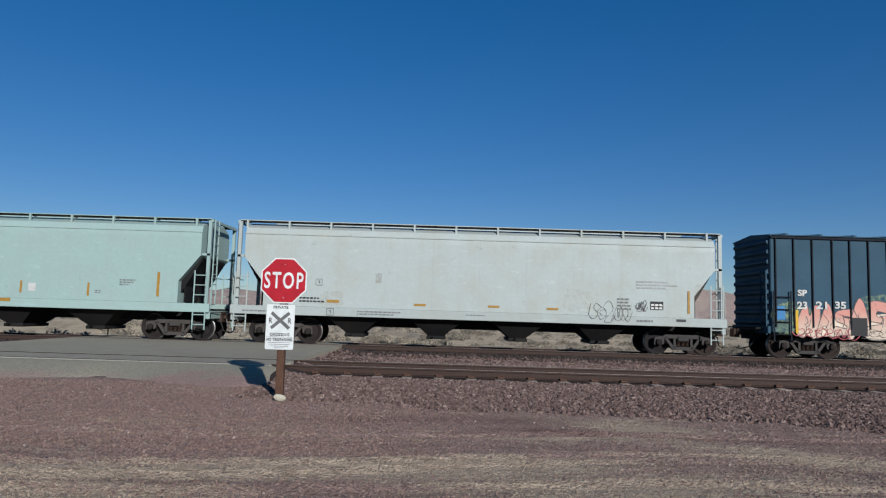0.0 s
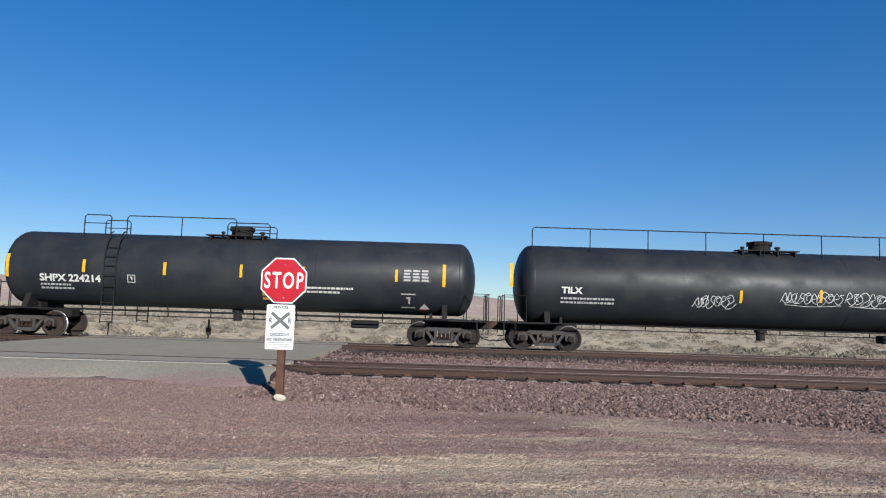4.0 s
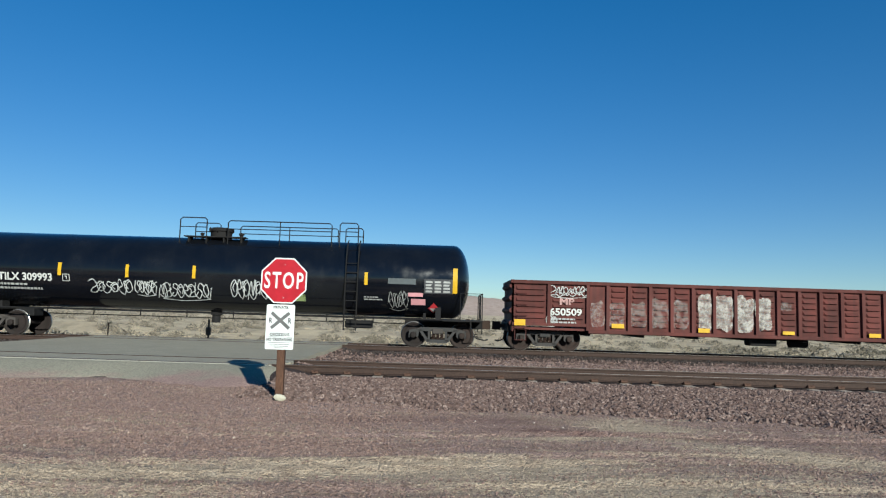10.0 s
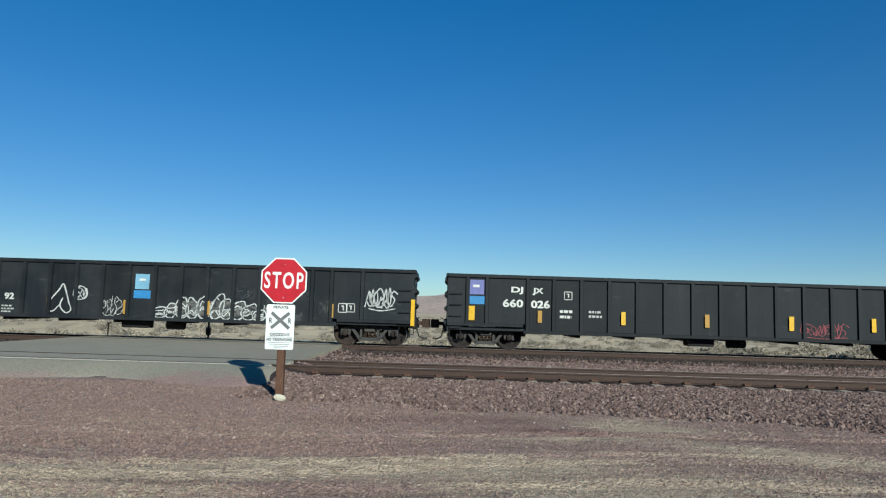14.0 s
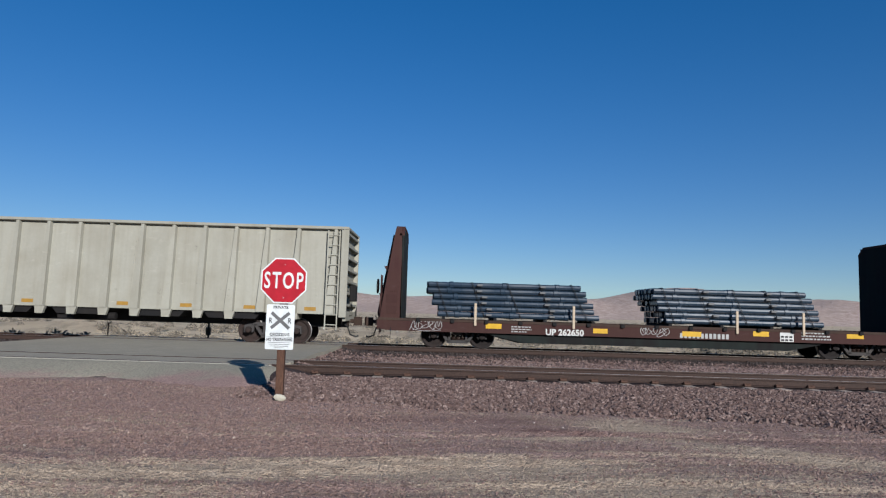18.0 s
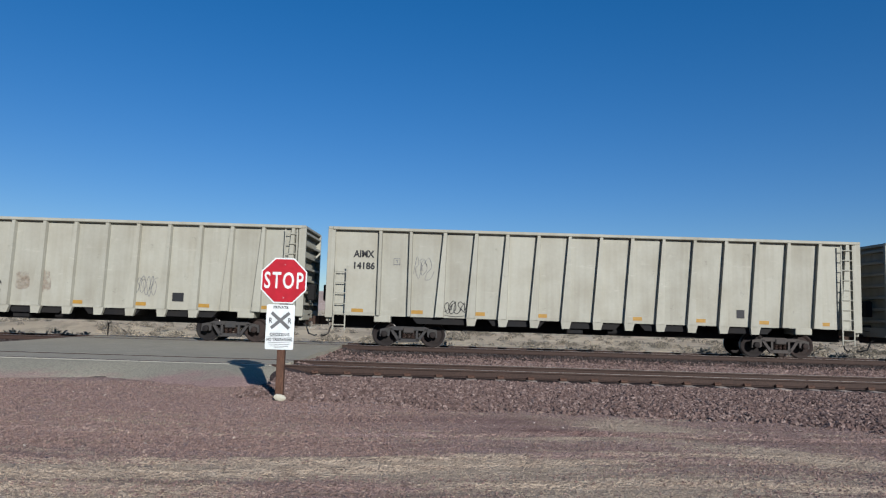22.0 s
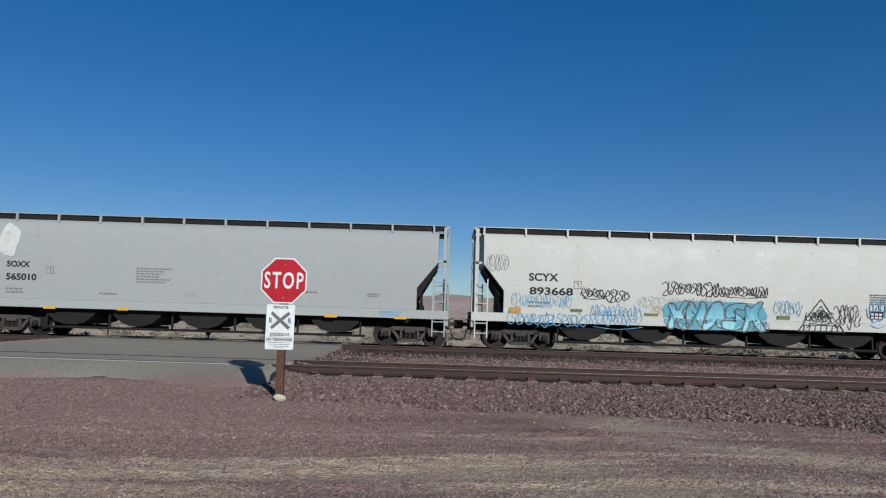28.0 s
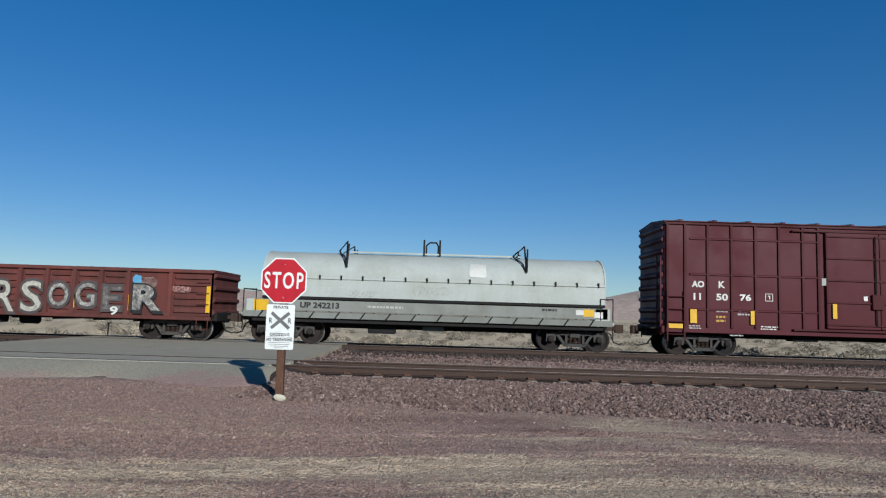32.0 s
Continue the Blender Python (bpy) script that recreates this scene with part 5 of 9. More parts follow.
        # underframe black instead of body paint here: shade of the open end, as colour
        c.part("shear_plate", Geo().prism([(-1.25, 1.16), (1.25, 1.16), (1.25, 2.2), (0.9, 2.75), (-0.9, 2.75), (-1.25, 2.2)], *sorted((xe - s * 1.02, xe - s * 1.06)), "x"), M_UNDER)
        c.part("slope_sheet", Geo().prism([(xe - s * 1.50, 1.16), (xe - s * 1.62, 1.16), (xe - s * 1.62, 3.02), (xe - s * 0.46, 3.02), (xe - s * 0.46, 2.92)], -1.3, 1.3), M_UNDER, "sloping end sheet of the hopper, shade put into its dark colour")
        c.ladder(xe - s * 0.36, -1.60, 0.42, 2.55, mat, 0.44, 0.34)
        c.ladder(xe - s * 0.06, -1.05, 1.15, 4.45, mat, 0.44, 0.36, "y")
        c.ladder(xe - s * 0.36, 1.60, 0.42, 2.55, mat, 0.44, 0.34)
        gr = Geo()
        gr.tube([(xe - s * 0.02, -1.45, 1.2), (xe - s * 0.02, -1.45, 2.3), (xe - s * 0.02, -0.2, 2.3)], 0.02, 5)
        c.part("handrail", gr, mat)
    br = Geo().lathe([(0.20, -0.45), (0.22, -0.4), (0.22, 0.4), (0.20, 0.45)], (e - 1.15, 0.5, 1.42), "y", 12)
    c.part("brake_cylinder", br, M_UNDER)
    # discharge bays
    inner = 2 * (e - 2.9)
    for k in range(bays):
        x = -inner / 2 + inner * (k + 0.5) / bays
        w = inner / bays * (0.40 if bowl else 0.36)
        g = Geo()
        if bowl:
            pts = [(x - w, 1.1), (x - w * 0.86, 0.80), (x - w * 0.55, 0.56), (x - w * 0.22, 0.46), (x + w * 0.22, 0.46), (x + w * 0.55, 0.56), (x + w * 0.86, 0.80), (x + w, 1.1)]
            g.prism(pts, -1.25, 1.25)
        else:
            g.add([(x - w, -1.4, 1.1), (x + w, -1.4, 1.1), (x + w, 1.4, 1.1), (x - w, 1.4, 1.1), (x - 0.28, -0.75, 0.42), (x + 0.28, -0.75, 0.42), (x + 0.28, 0.75, 0.42), (x - 0.28, 0.75, 0.42)],
                  [(0, 1, 5, 4), (1, 2, 6, 5), (2, 3, 7, 6), (3, 0, 4, 7), (4, 5, 6, 7)])
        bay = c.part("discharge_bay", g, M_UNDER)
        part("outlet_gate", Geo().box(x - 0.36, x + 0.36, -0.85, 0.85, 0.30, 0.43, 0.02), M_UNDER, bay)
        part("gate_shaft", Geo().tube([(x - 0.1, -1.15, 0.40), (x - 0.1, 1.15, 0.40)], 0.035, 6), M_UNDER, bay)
    if bowl:
        g = Geo().tube([(-e + 3.0, -1.15, 0.36), (e - 3.0, -1.15, 0.36)], 0.05, 6)
        for k in range(6):
            x = -e + 3.2 + (2 * e - 6.4) * k / 5
            g.box(x - 0.03, x + 0.03, -1.18, -1.10, 0.36, 1.06)
        c.part("outlet_pipe", g, M_UNDER, "long unloading pipe under the car")
    c.trucks(1.85, 1.4)
    c.couplers(0.45)
    return c


def box_car(label, p0, p1, mat, z0, z1, posts, door, door_mat, beads=(), half=1.55, roof_mat=None, post_mat=None, pw=0.03):
    """door: from and to, in metres from the car's left end."""
    c = Car("box_car", label, "boxcar", "boxcars", p0, p1, lambda z: half - 0.05)
    e = c.L / 2
    c.lift = 0.066
    post_mat = post_mat or mat
    c.bulge = lambda x, z: 0.083 if door[0] - 0.02 < x < door[1] + 0.02 and z > z0 + 0.28 else 0.0
    c.part("body", Geo().box(-e, e, -half + 0.05, half - 0.05, z0 + 0.1, z1 - 0.03, 0.03), mat)
    rf = Geo().prism([(-half - 0.02, z1 - 0.06), (half + 0.02, z1 - 0.06), (half + 0.02, z1), (0, z1 + 0.13), (-half - 0.02, z1)], -e - 0.03, e + 0.03, "x")
    roof = c.part("roof", rf, roof_mat or mat)
    for k in range(int(c.L / 1.25)):
        x = -e + 0.6 + 1.25 * k
        part("roof_rib", Geo().prism([(-half, z1), (0, z1 + 0.13), (half, z1), (half, z1 + 0.05), (0, z1 + 0.19), (-half, z1 + 0.05)], x - 0.05, x + 0.05, "x"), roof_mat or mat, roof)
    for s in (-1, 1):
        c.part("side_sill", Geo().box(-e, e, *sorted((s * (half - 0.10), s * (half - 0.046))), z0, z0 + 0.2, 0.003), mat)
        c.part("top_chord", Geo().box(-e, e, *sorted((s * (half - 0.06), s * (half + 0.02))), z1 - 0.14, z1 - 0.02, 0.01), post_mat)
        for x in posts:
            xx = x - e
            g = Geo().prism([(xx - pw, s * (half - 0.06)), (xx - pw * 0.7, s * (half + 0.012)), (xx + pw * 0.7, s * (half + 0.012)), (xx + pw, s * (half - 0.06))], z0 + 0.2, z1 - 0.12, "z")
            c.part("side_post", g, post_mat)
        for zb in beads:
            for a, b in ((0.9, door[0] - 0.15), (door[1] + 0.15, c.L - 0.9)):
                c.part("side_bead", Geo().prism([(s * (half - 0.06), zb - 0.05), (s * (half - 0.005), zb - 0.02), (s * (half - 0.005), zb + 0.02), (s * (half - 0.06), zb + 0.05)], a - e, b - e, "x"), mat)
        # door with its bars and tracks
        d0, d1 = door[0] - e, door[1] - e
        dr = c.part("door", Geo().box(d0, d1, *sorted((s * (half - 0.05), s * (half + 0.03))), z0 + 0.28, z1 - 0.28, 0.015), door_mat)
        for k in range(5):
            z = z0 + 0.42 + (z1 - z0 - 0.85) * k / 4
            part("door_bar", Geo().box(d0 + 0.03, d1 - 0.03, *sorted((s * (half + 0.03), s * (half + 0.075))), z - 0.03, z + 0.03, 0.008), post_mat, dr)
        for x in (d0 + 0.05, (d0 + d1) / 2 + 0.05, d1 - 0.06):
            part("door_post", Geo().box(x - 0.035, x + 0.035, *sorted((s * (half + 0.03), s * (half + 0.06))), z0 + 0.3, z1 - 0.3, 0.01), post_mat, dr)
        part("lock_rod", Geo().tube([((d0 + d1) / 2 - 0.15, s * (half + 0.09), z0 + 0.4), ((d0 + d1) / 2 - 0.15, s * (half + 0.09), z1 - 0.4)], 0.025, 6), M_UNDER, dr)
        part("lock_box", Geo().box((d0 + d1) / 2 - 0.32, (d0 + d1) / 2 + 0.1, *sorted((s * (half + 0.06), s * (half + 0.13))), z0 + 1.0, z0 + 1.55, 0.02), post_mat, dr)
        for z in (z0 + 0.2, z1 - 0.26):
            c.part("door_track", Geo().box(d0 - 1.2, d1 + 0.2, *sorted((s * half, s * (half + 0.07))), z - 0.03, z + 0.04, 0.008), post_mat)
    for s in (-1, 1):
        xe = s * e
        for k in range(9):
            z = z0 + 0.35 + (z1 - z0 - 0.6) * k / 8
            c.part("end_rib", Geo().prism([(xe, z - 0.12), (xe + s * 0.09, z - 0.04), (xe + s * 0.09, z + 0.04), (xe, z + 0.12)], -half + 0.15, half - 0.15), mat)
        c.ladder(xe - s * 0.38, -half - 0.04, z0 - 0.3, z0 + 1.5, post_mat, 0.62, 0.42)
        c.ladder(xe - s * 0.32, half + 0.04, z0 - 0.3, z0 + 1.5, mat, 0.46, 0.36)
        c.ladder(xe + s * 0.12, -half + 0.35, z0 - 0.1, z1 - 1.3 if s < 0 else z1, mat, 0.44, 0.36, "y")
        c.part("end_sill", Geo().box(*sorted((xe, xe + s * 0.12)), -half + 0.05, half - 0.05, z0 - 0.05, z0 + 0.22, 0.02), mat)
        c.part("end_step", Geo().box(*sorted((xe + s * 0.02, xe + s * 0.42)), -1.2, 1.2, z0 + 0.10, z0 + 0.15), M_UNDER)
    c.part("centre_sill", Geo().box(-e - 0.3, e + 0.3, -0.35, 0.35, 0.66, 1.0, 0.02), M_UNDER)
    for x, w in ((-2.4, 0.5), (1.2, 0.35), (2.3, 0.6)):
        c.part("brake_gear", Geo().box(x - w, x + w, -1.1, -0.6, 0.62, 0.92, 0.04), M_UNDER)
    c.trucks(1.55)
    c.couplers(0.75)
    return c


def tank_car(label, p0, p1, R, zc, mat, dome_x, rails, ladder_x=None, walk_top=False, bar=True, ring=(), head=None):
    """dome_x from the left end; rails: (from, to, height) runs of handrail on the top; ladder_x: a side ladder."""
    c = Car("tank_car", label, "tank car", "tank cars", p0, p1, lambda z: math.sqrt(max(0.02, R * R - (z - zc) ** 2)))
    e = c.L / 2
    hd = 0.62
    prof = [(0.02, -e)]
    for k in range(1, 8):
        a = math.pi / 2 * k / 8
        prof.append((R * math.sin(a), -e + hd * (1 - math.cos(a))))
    prof += [(R, -e + hd), (R, e - hd)] + [(r, -t) for r, t in prof[::-1]]
    c.part("tank", Geo().lathe(prof, (0, 0, zc), "x", 56), mat, "", True)
    for x in (-e + hd + 0.02, e - hd - 0.02, -e * 0.33, e * 0.33):
        c.part("weld_band", Geo().lathe([(R - 0.02, x - 0.03), (R + 0.004, x - 0.018), (R + 0.004, x + 0.018), (R - 0.02, x + 0.03)], (0, 0, zc), "x", 56), mat, "", True)
    top = zc + R
    # manway and fittings
    dx = dome_x - e
    dm = c.part("manway", Geo().lathe([(0.40, top - 0.08), (0.40, top + 0.26), (0.46, top + 0.27), (0.46, top + 0.36), (0.36, top + 0.41), (0.0, top + 0.43)], (dx, 0, 0), "z", 18), M_UNDER, "dark steel manway", True)
    for k in range(8):
        a = k * math.pi / 4
        part("manway_bolt", Geo().lathe([(0.03, top + 0.24), (0.03, top + 0.40)], (dx + 0.46 * math.cos(a), 0.46 * math.sin(a), 0), "z", 6), M_UNDER, dm)
    c.part("valve", Geo().lathe([(0.07, top - 0.05), (0.07, top + 0.16), (0.11, top + 0.17), (0.11, top + 0.24), (0, top + 0.26)], (dx + 0.75, 0.1, 0), "z", 10), M_UNDER)
    c.part("valve", Geo().lathe([(0.05, top - 0.05), (0.05, top + 0.12), (0.08, top + 0.13), (0.08, top + 0.2), (0, top + 0.22)], (dx - 0.7, -0.1, 0), "z", 10), M_UNDER)
    pf = Geo()
    for s in (-1, 1):
        pf.box(dx - 1.15, dx + 1.15, *sorted((s * 0.36, s * 0.80)), top - 0.02, top + 0.02)
        for k in range(4):
            pf.box(dx - 1.0 + 0.66 * k, dx - 0.95 + 0.66 * k, *sorted((s * 0.4, s * 0.78)), top - 0.22, top - 0.02)
    c.part("platform", pf, M_UNDER, "steel grating platform round the manway")
    for a, b, h in rails:
        for s in (-1, 1) if b - a < 4 else (-1,):
            g = Geo()
            y = s * (0.80 if h > 0.55 else 0.55)
            zb = zc + math.sqrt(R * R - y * y)
            x0, x1 = a - e, b - e
            g.tube([(x0, y, zb - 0.02), (x0, y, top + h - 0.08), (x0 + 0.08, y, top + h), (x1 - 0.08, y, top + h), (x1, y, top + h - 0.08), (x1, y, zb - 0.02)], 0.022, 6)
            n = max(1, round((x1 - x0) / 2.2))
            for k in range(1, n):
                xx = x0 + (x1 - x0) * k / n
                g.tube([(xx, y, zb - 0.02), (xx, y, top + h)], 0.02, 5)
            if x1 - x0 < 4:
                g.tube([(x0, y, top + h * 0.5), (x1, y, top + h * 0.5)], 0.018, 5)
            c.part("handrail", g, M_UNDER)
    if walk_top:
        for s in (-1, 1):
            c.part("top_walk", Geo().box(-e + 0.75, e - 0.75, *sorted((s * 0.12, s * 0.42)), top - 0.02, top + 0.03), M_UNDER, "long steel walk on top of the tank")
    if ladder_x is not None:
        lx = ladder_x - e
        for s in (-1, 1):
            g = Geo()
            arc = [(-0.85 - (R + 0.1 - 0.85) * math.sin(t * math.pi / 2) ** 0.8, zc + (R + 0.02) * math.cos(t * math.pi / 2) * 0.98 if t < 1 else zc) for t in np.linspace(0.05, 1, 8)]
            line = [(-s * y if s > 0 else y, z) for y, z in arc] + [(s * (-(R + 0.1)) if s > 0 else -(R + 0.1), 0.55)]
            line = [(abs(y) * s, z) for y, z in line]
            for d in (-0.22, 0.22):
                g.tube([(lx + d, y, z) for y, z in line], 0.025, 6)
            for z in np.arange(0.6, zc + R * 0.6, 0.34):
                y = s * (R + 0.1) if z < zc else s * (math.sqrt(max(0, R * R - (z - zc) ** 2)) + 0.1)
                g.tube([(lx - 0.22, y, float(z)), (lx + 0.22, y, float(z))], 0.018, 5)
            c.part("ladder", g, M_UNDER)
    # stub sills, bolsters, end platforms and rails
    for s in (-1, 1):
        xe = s * e
        xt = s * (e - 1.15)
        c.part("stub_sill", Geo().box(*sorted((xe + s * 0.5, xe - s * 2.4)), -0.32, 0.32, 0.70, 1.02, 0.02), M_UNDER)
        g = Geo().prism([(-1.25, 0.98), (1.25, 0.98), (1.25, 1.06), (R * 0.70, zc - R * 0.70), (-R * 0.70, zc - R * 0.70), (-1.25, 1.06)], xt - 0.10, xt + 0.10, "x")
        g.box(xt - 0.55, xt + 0.55, -1.3, 1.3, 0.94, 1.0)
        c.part("bolster", g, M_UNDER)
        c.part("end_platform", Geo().box(*sorted((xe + s * 0.5, xe - s * 1.0)), -1.45, 1.45, 0.98, 1.03), M_UNDER)
        for t in (-1, 1):
            g = Geo()
            g.tube([(xe + s * 0.45, t * 1.4, 0.55), (xe + s * 0.45, t * 1.4, 2.0), (xe - s * 0.35, t * 1.4, 2.0), (xe - s * 0.35, t * 1.4, 1.0)], 0.022, 6)
            g.tube([(xe + s * 0.05, t * 1.42, 0.45), (xe + s * 0.05, t * 1.42, 1.0)], 0.02, 5)
            g.tube([(xe + s * 0.45, t * 1.42, 0.45), (xe + s * 0.05, t * 1.42, 0.45)], 0.02, 5)
            g.tube([(xe + s * 0.45, t * 1.4, 2.0), (xe + s * 0.45, t * 0.4, 2.0), (xe + s * 0.45, t * 0.4, 1.0)], 0.022, 6)
            c.part("end_rail", g, M_UNDER)
        c.part("jacking_pad", Geo().prism([(xt - s * 0.5 - 0.06, 0.95), (xt - s * 0.5 + 0.06, 0.95), (xt - s * 0.5 + 0.04, 1.25), (xt - s * 0.5 - 0.04, 1.25)], -R * 0.80, -R * 0.5), M_UNDER)
    if bar:
        for s in (-1, 1):
            g = Geo()
            g.tube([(-e + 0.3, s * 1.42, 1.02), (e - 0.3, s * 1.42, 1.02)], 0.028, 6)
            for k in range(9):
                x = -e + 1.9 + (2 * e - 3.8) * k / 8
                zt = zc - math.sqrt(R * R - 1.0)
                g.tube([(x, s * 1.42, 0.82 if s > 0 else 1.02), (x, s * 1.42, 1.02), (x, s * 1.05, zt + 0.12)], 0.024, 5)
            if s > 0:
                g.tube([(-e + 1.9, 1.42, 0.80), (e - 1.9, 1.42, 0.80)], 0.02, 5)
            c.part("side_handrail", g, M_UNDER)
    g = Geo().lathe([(0.16, zc - R - 0.42), (0.16, zc - R - 0.15), (0.22, zc - R - 0.12), (0.22, zc - R + 0.1)], (dx, 0, 0), "z", 12)
    c.part("bottom_outlet", g, M_UNDER)
    c.part("brake_gear", Geo().box(e - 4.6, e - 3.6, -0.8, -0.3, 0.62, 0.92, 0.04), M_UNDER)
    c.trucks(1.15)
    c.couplers(0.75)
    return c


def gondola(label, p0, p1, mat, z0, z1, edges, ribbed=True, flat=(0,), half=1.58, louvre=5, post_w=0.055, rust=None, truck=1.42, lift=0.0):
    """edges: where the side posts stand, from the left end; flat: panels with no louvres."""
    c = Car("gondola_car", label, "gondola car", "gondola cars", p0, p1, lambda z: half - 0.05)
    e = c.L / 2
    c.lift = 0.068
    c.proud = 0.046 if ribbed else 0.0
    for s in (-1, 1):
        c.part("top_chord", Geo().box(-e, e, *sorted((s * (half - 0.12), s * (half + 0.03))), z1 - 0.13, z1, 0.018), mat)
        run_in = 2.75 if lift else 0.0
        c.part("side_sill", Geo().box(-e + run_in, e - run_in, *sorted((s * (half - 0.14), s * (half + 0.01))), z0, z0 + 0.13, 0.015), mat)
        for a, b in ((-e, -e + run_in), (e - run_in, e)) if lift else ():
            c.part("end_sill_step", Geo().box(a, b, *sorted((s * (half - 0.14), s * (half + 0.012))), z0 + lift, z0 + lift + 0.12, 0.015), mat)
        xs = [0.0] + list(edges) + [c.L]
        for i in range(len(xs) - 1):
            a, b = xs[i] - e, xs[i + 1] - e
            sunk = 0.03 if ribbed else 0.0
            up = lift if min(xs[i], c.L - xs[i + 1]) < 2.4 else 0.0
            pn = c.part("panel", Geo().box(a, b, *sorted((s * (half - 0.07 - sunk), s * (half - 0.05 - sunk))), z0 + 0.12 + up, z1 - 0.12), mat)
            if ribbed and i not in flat and i - (len(xs) - 1) not in flat:
                for k in range(louvre):
                    z = z0 + 0.34 + (z1 - z0 - 0.62) * k / max(1, louvre - 1)
                    if z < z0 + 0.26 + up:
                        continue
                    m, h, yi, yo = 0.12, 0.62 * (z1 - z0 - 0.62) / max(1, louvre - 1), s * (half - 0.08), s * (half - 0.004)
                    g = Geo().add([(a + m, yi, z - h * 0.45), (b - m, yi, z - h * 0.45), (b - m - 0.07, yo, z - h * 0.40), (a + m + 0.07, yo, z - h * 0.40), (b - m - 0.02, yi, z + h * 0.55), (a + m + 0.02, yi, z + h * 0.55)],
                                  [(0, 1, 2, 3), (3, 2, 4, 5), (1, 4, 2), (0, 3, 5)])
                    part("louvre", g, mat, pn)
        out = 0.02 if ribbed else 0.025
        for x in edges:
            xx = x - e
            g = Geo().prism([(xx - post_w - 0.03, s * (half - 0.06)), (xx - post_w, s * (half + out)), (xx + post_w, s * (half + out)), (xx + post_w + 0.03, s * (half - 0.06))], z0 + 0.10 + (lift if min(x, c.L - x) < 2.4 else 0.0), z1 - 0.10, "z")
            c.part("side_post", g, mat)
    for s in (-1, 1):
        xe = s * e
        c.part("end_wall", Geo().box(*sorted((xe, xe - s * 0.06)), -half + 0.08, half - 0.08, z0, z1 - 0.02), mat)
        for k in range(4):
            z = z0 + 0.3 + (z1 - z0 - 0.5) * k / 3
            c.part("end_rib", Geo().prism([(xe, z - 0.12), (xe + s * 0.1, z - 0.04), (xe + s * 0.1, z + 0.04), (xe, z + 0.12)], -half + 0.12, half - 0.12), mat)
        c.part("end_chord", Geo().box(*sorted((xe + s * 0.06, xe - s * 0.08)), -half, half, z1 - 0.12, z1 + 0.005, 0.015), mat)
        for t in (-1, 1):
            for k in range(4):
                g = Geo()
                z = z0 + 0.18 + 0.40 * k
                g.tube([(xe - s * 0.10, t * (half + 0.0), z), (xe - s * 0.10, t * (half + 0.06), z), (xe - s * 0.52, t * (half + 0.06), z), (xe - s * 0.52, t * (half + 0.0), z)], 0.016, 5)
                c.part("grab_iron", g, mat)
            g = Geo().tube([(xe - s * 0.10, t * half, z0 + 0.05), (xe - s * 0.10, t * (half + 0.02), z0 - 0.3), (xe - s * 0.5, t * (half + 0.02), z0 - 0.3), (xe - s * 0.5, t * half, z0 + 0.05)], 0.018, 5)
            c.part("step", g, mat)
        c.part("end_sill", Geo().box(*sorted((xe, xe + s * 0.14)), -1.3, 1.3, z0 - 0.02, z0 + 0.3, 0.02), M_UNDER)
    c.part("floor", Geo().box(-e, e, -half + 0.1, half - 0.1, z0 + 0.08, z0 + 0.16), rust or mat)
    c.part("centre_sill", Geo().box(-e - 0.1, e + 0.1, -0.33, 0.33, 0.66, z0 + 0.1, 0.02), M_UNDER)
    for k in range(8):
        x = -e + 2.8 + (2 * e - 5.6) * k / 7
        c.part("crossbearer", Geo().box(x - 0.07, x + 0.07, -1.35, 1.35, z0 - 0.1, z0 + 0.09), M_UNDER)
    c.part("brake_gear", Geo().box(-0.9, 0.1, -1.1, -0.6, z0 - 0.28, z0 + 0.02, 0.04), M_UNDER)
    c.part("brake_gear", Geo().lathe([(0.0, -0.35), (0.15, -0.33), (0.17, -0.3), (0.17, 0.3), (0.15, 0.33), (0, 0.35)], (1.0, -0.8, z0 - 0.14), "x", 12), M_UNDER)
    c.trucks(truck)
    c.couplers(0.5)
    return c


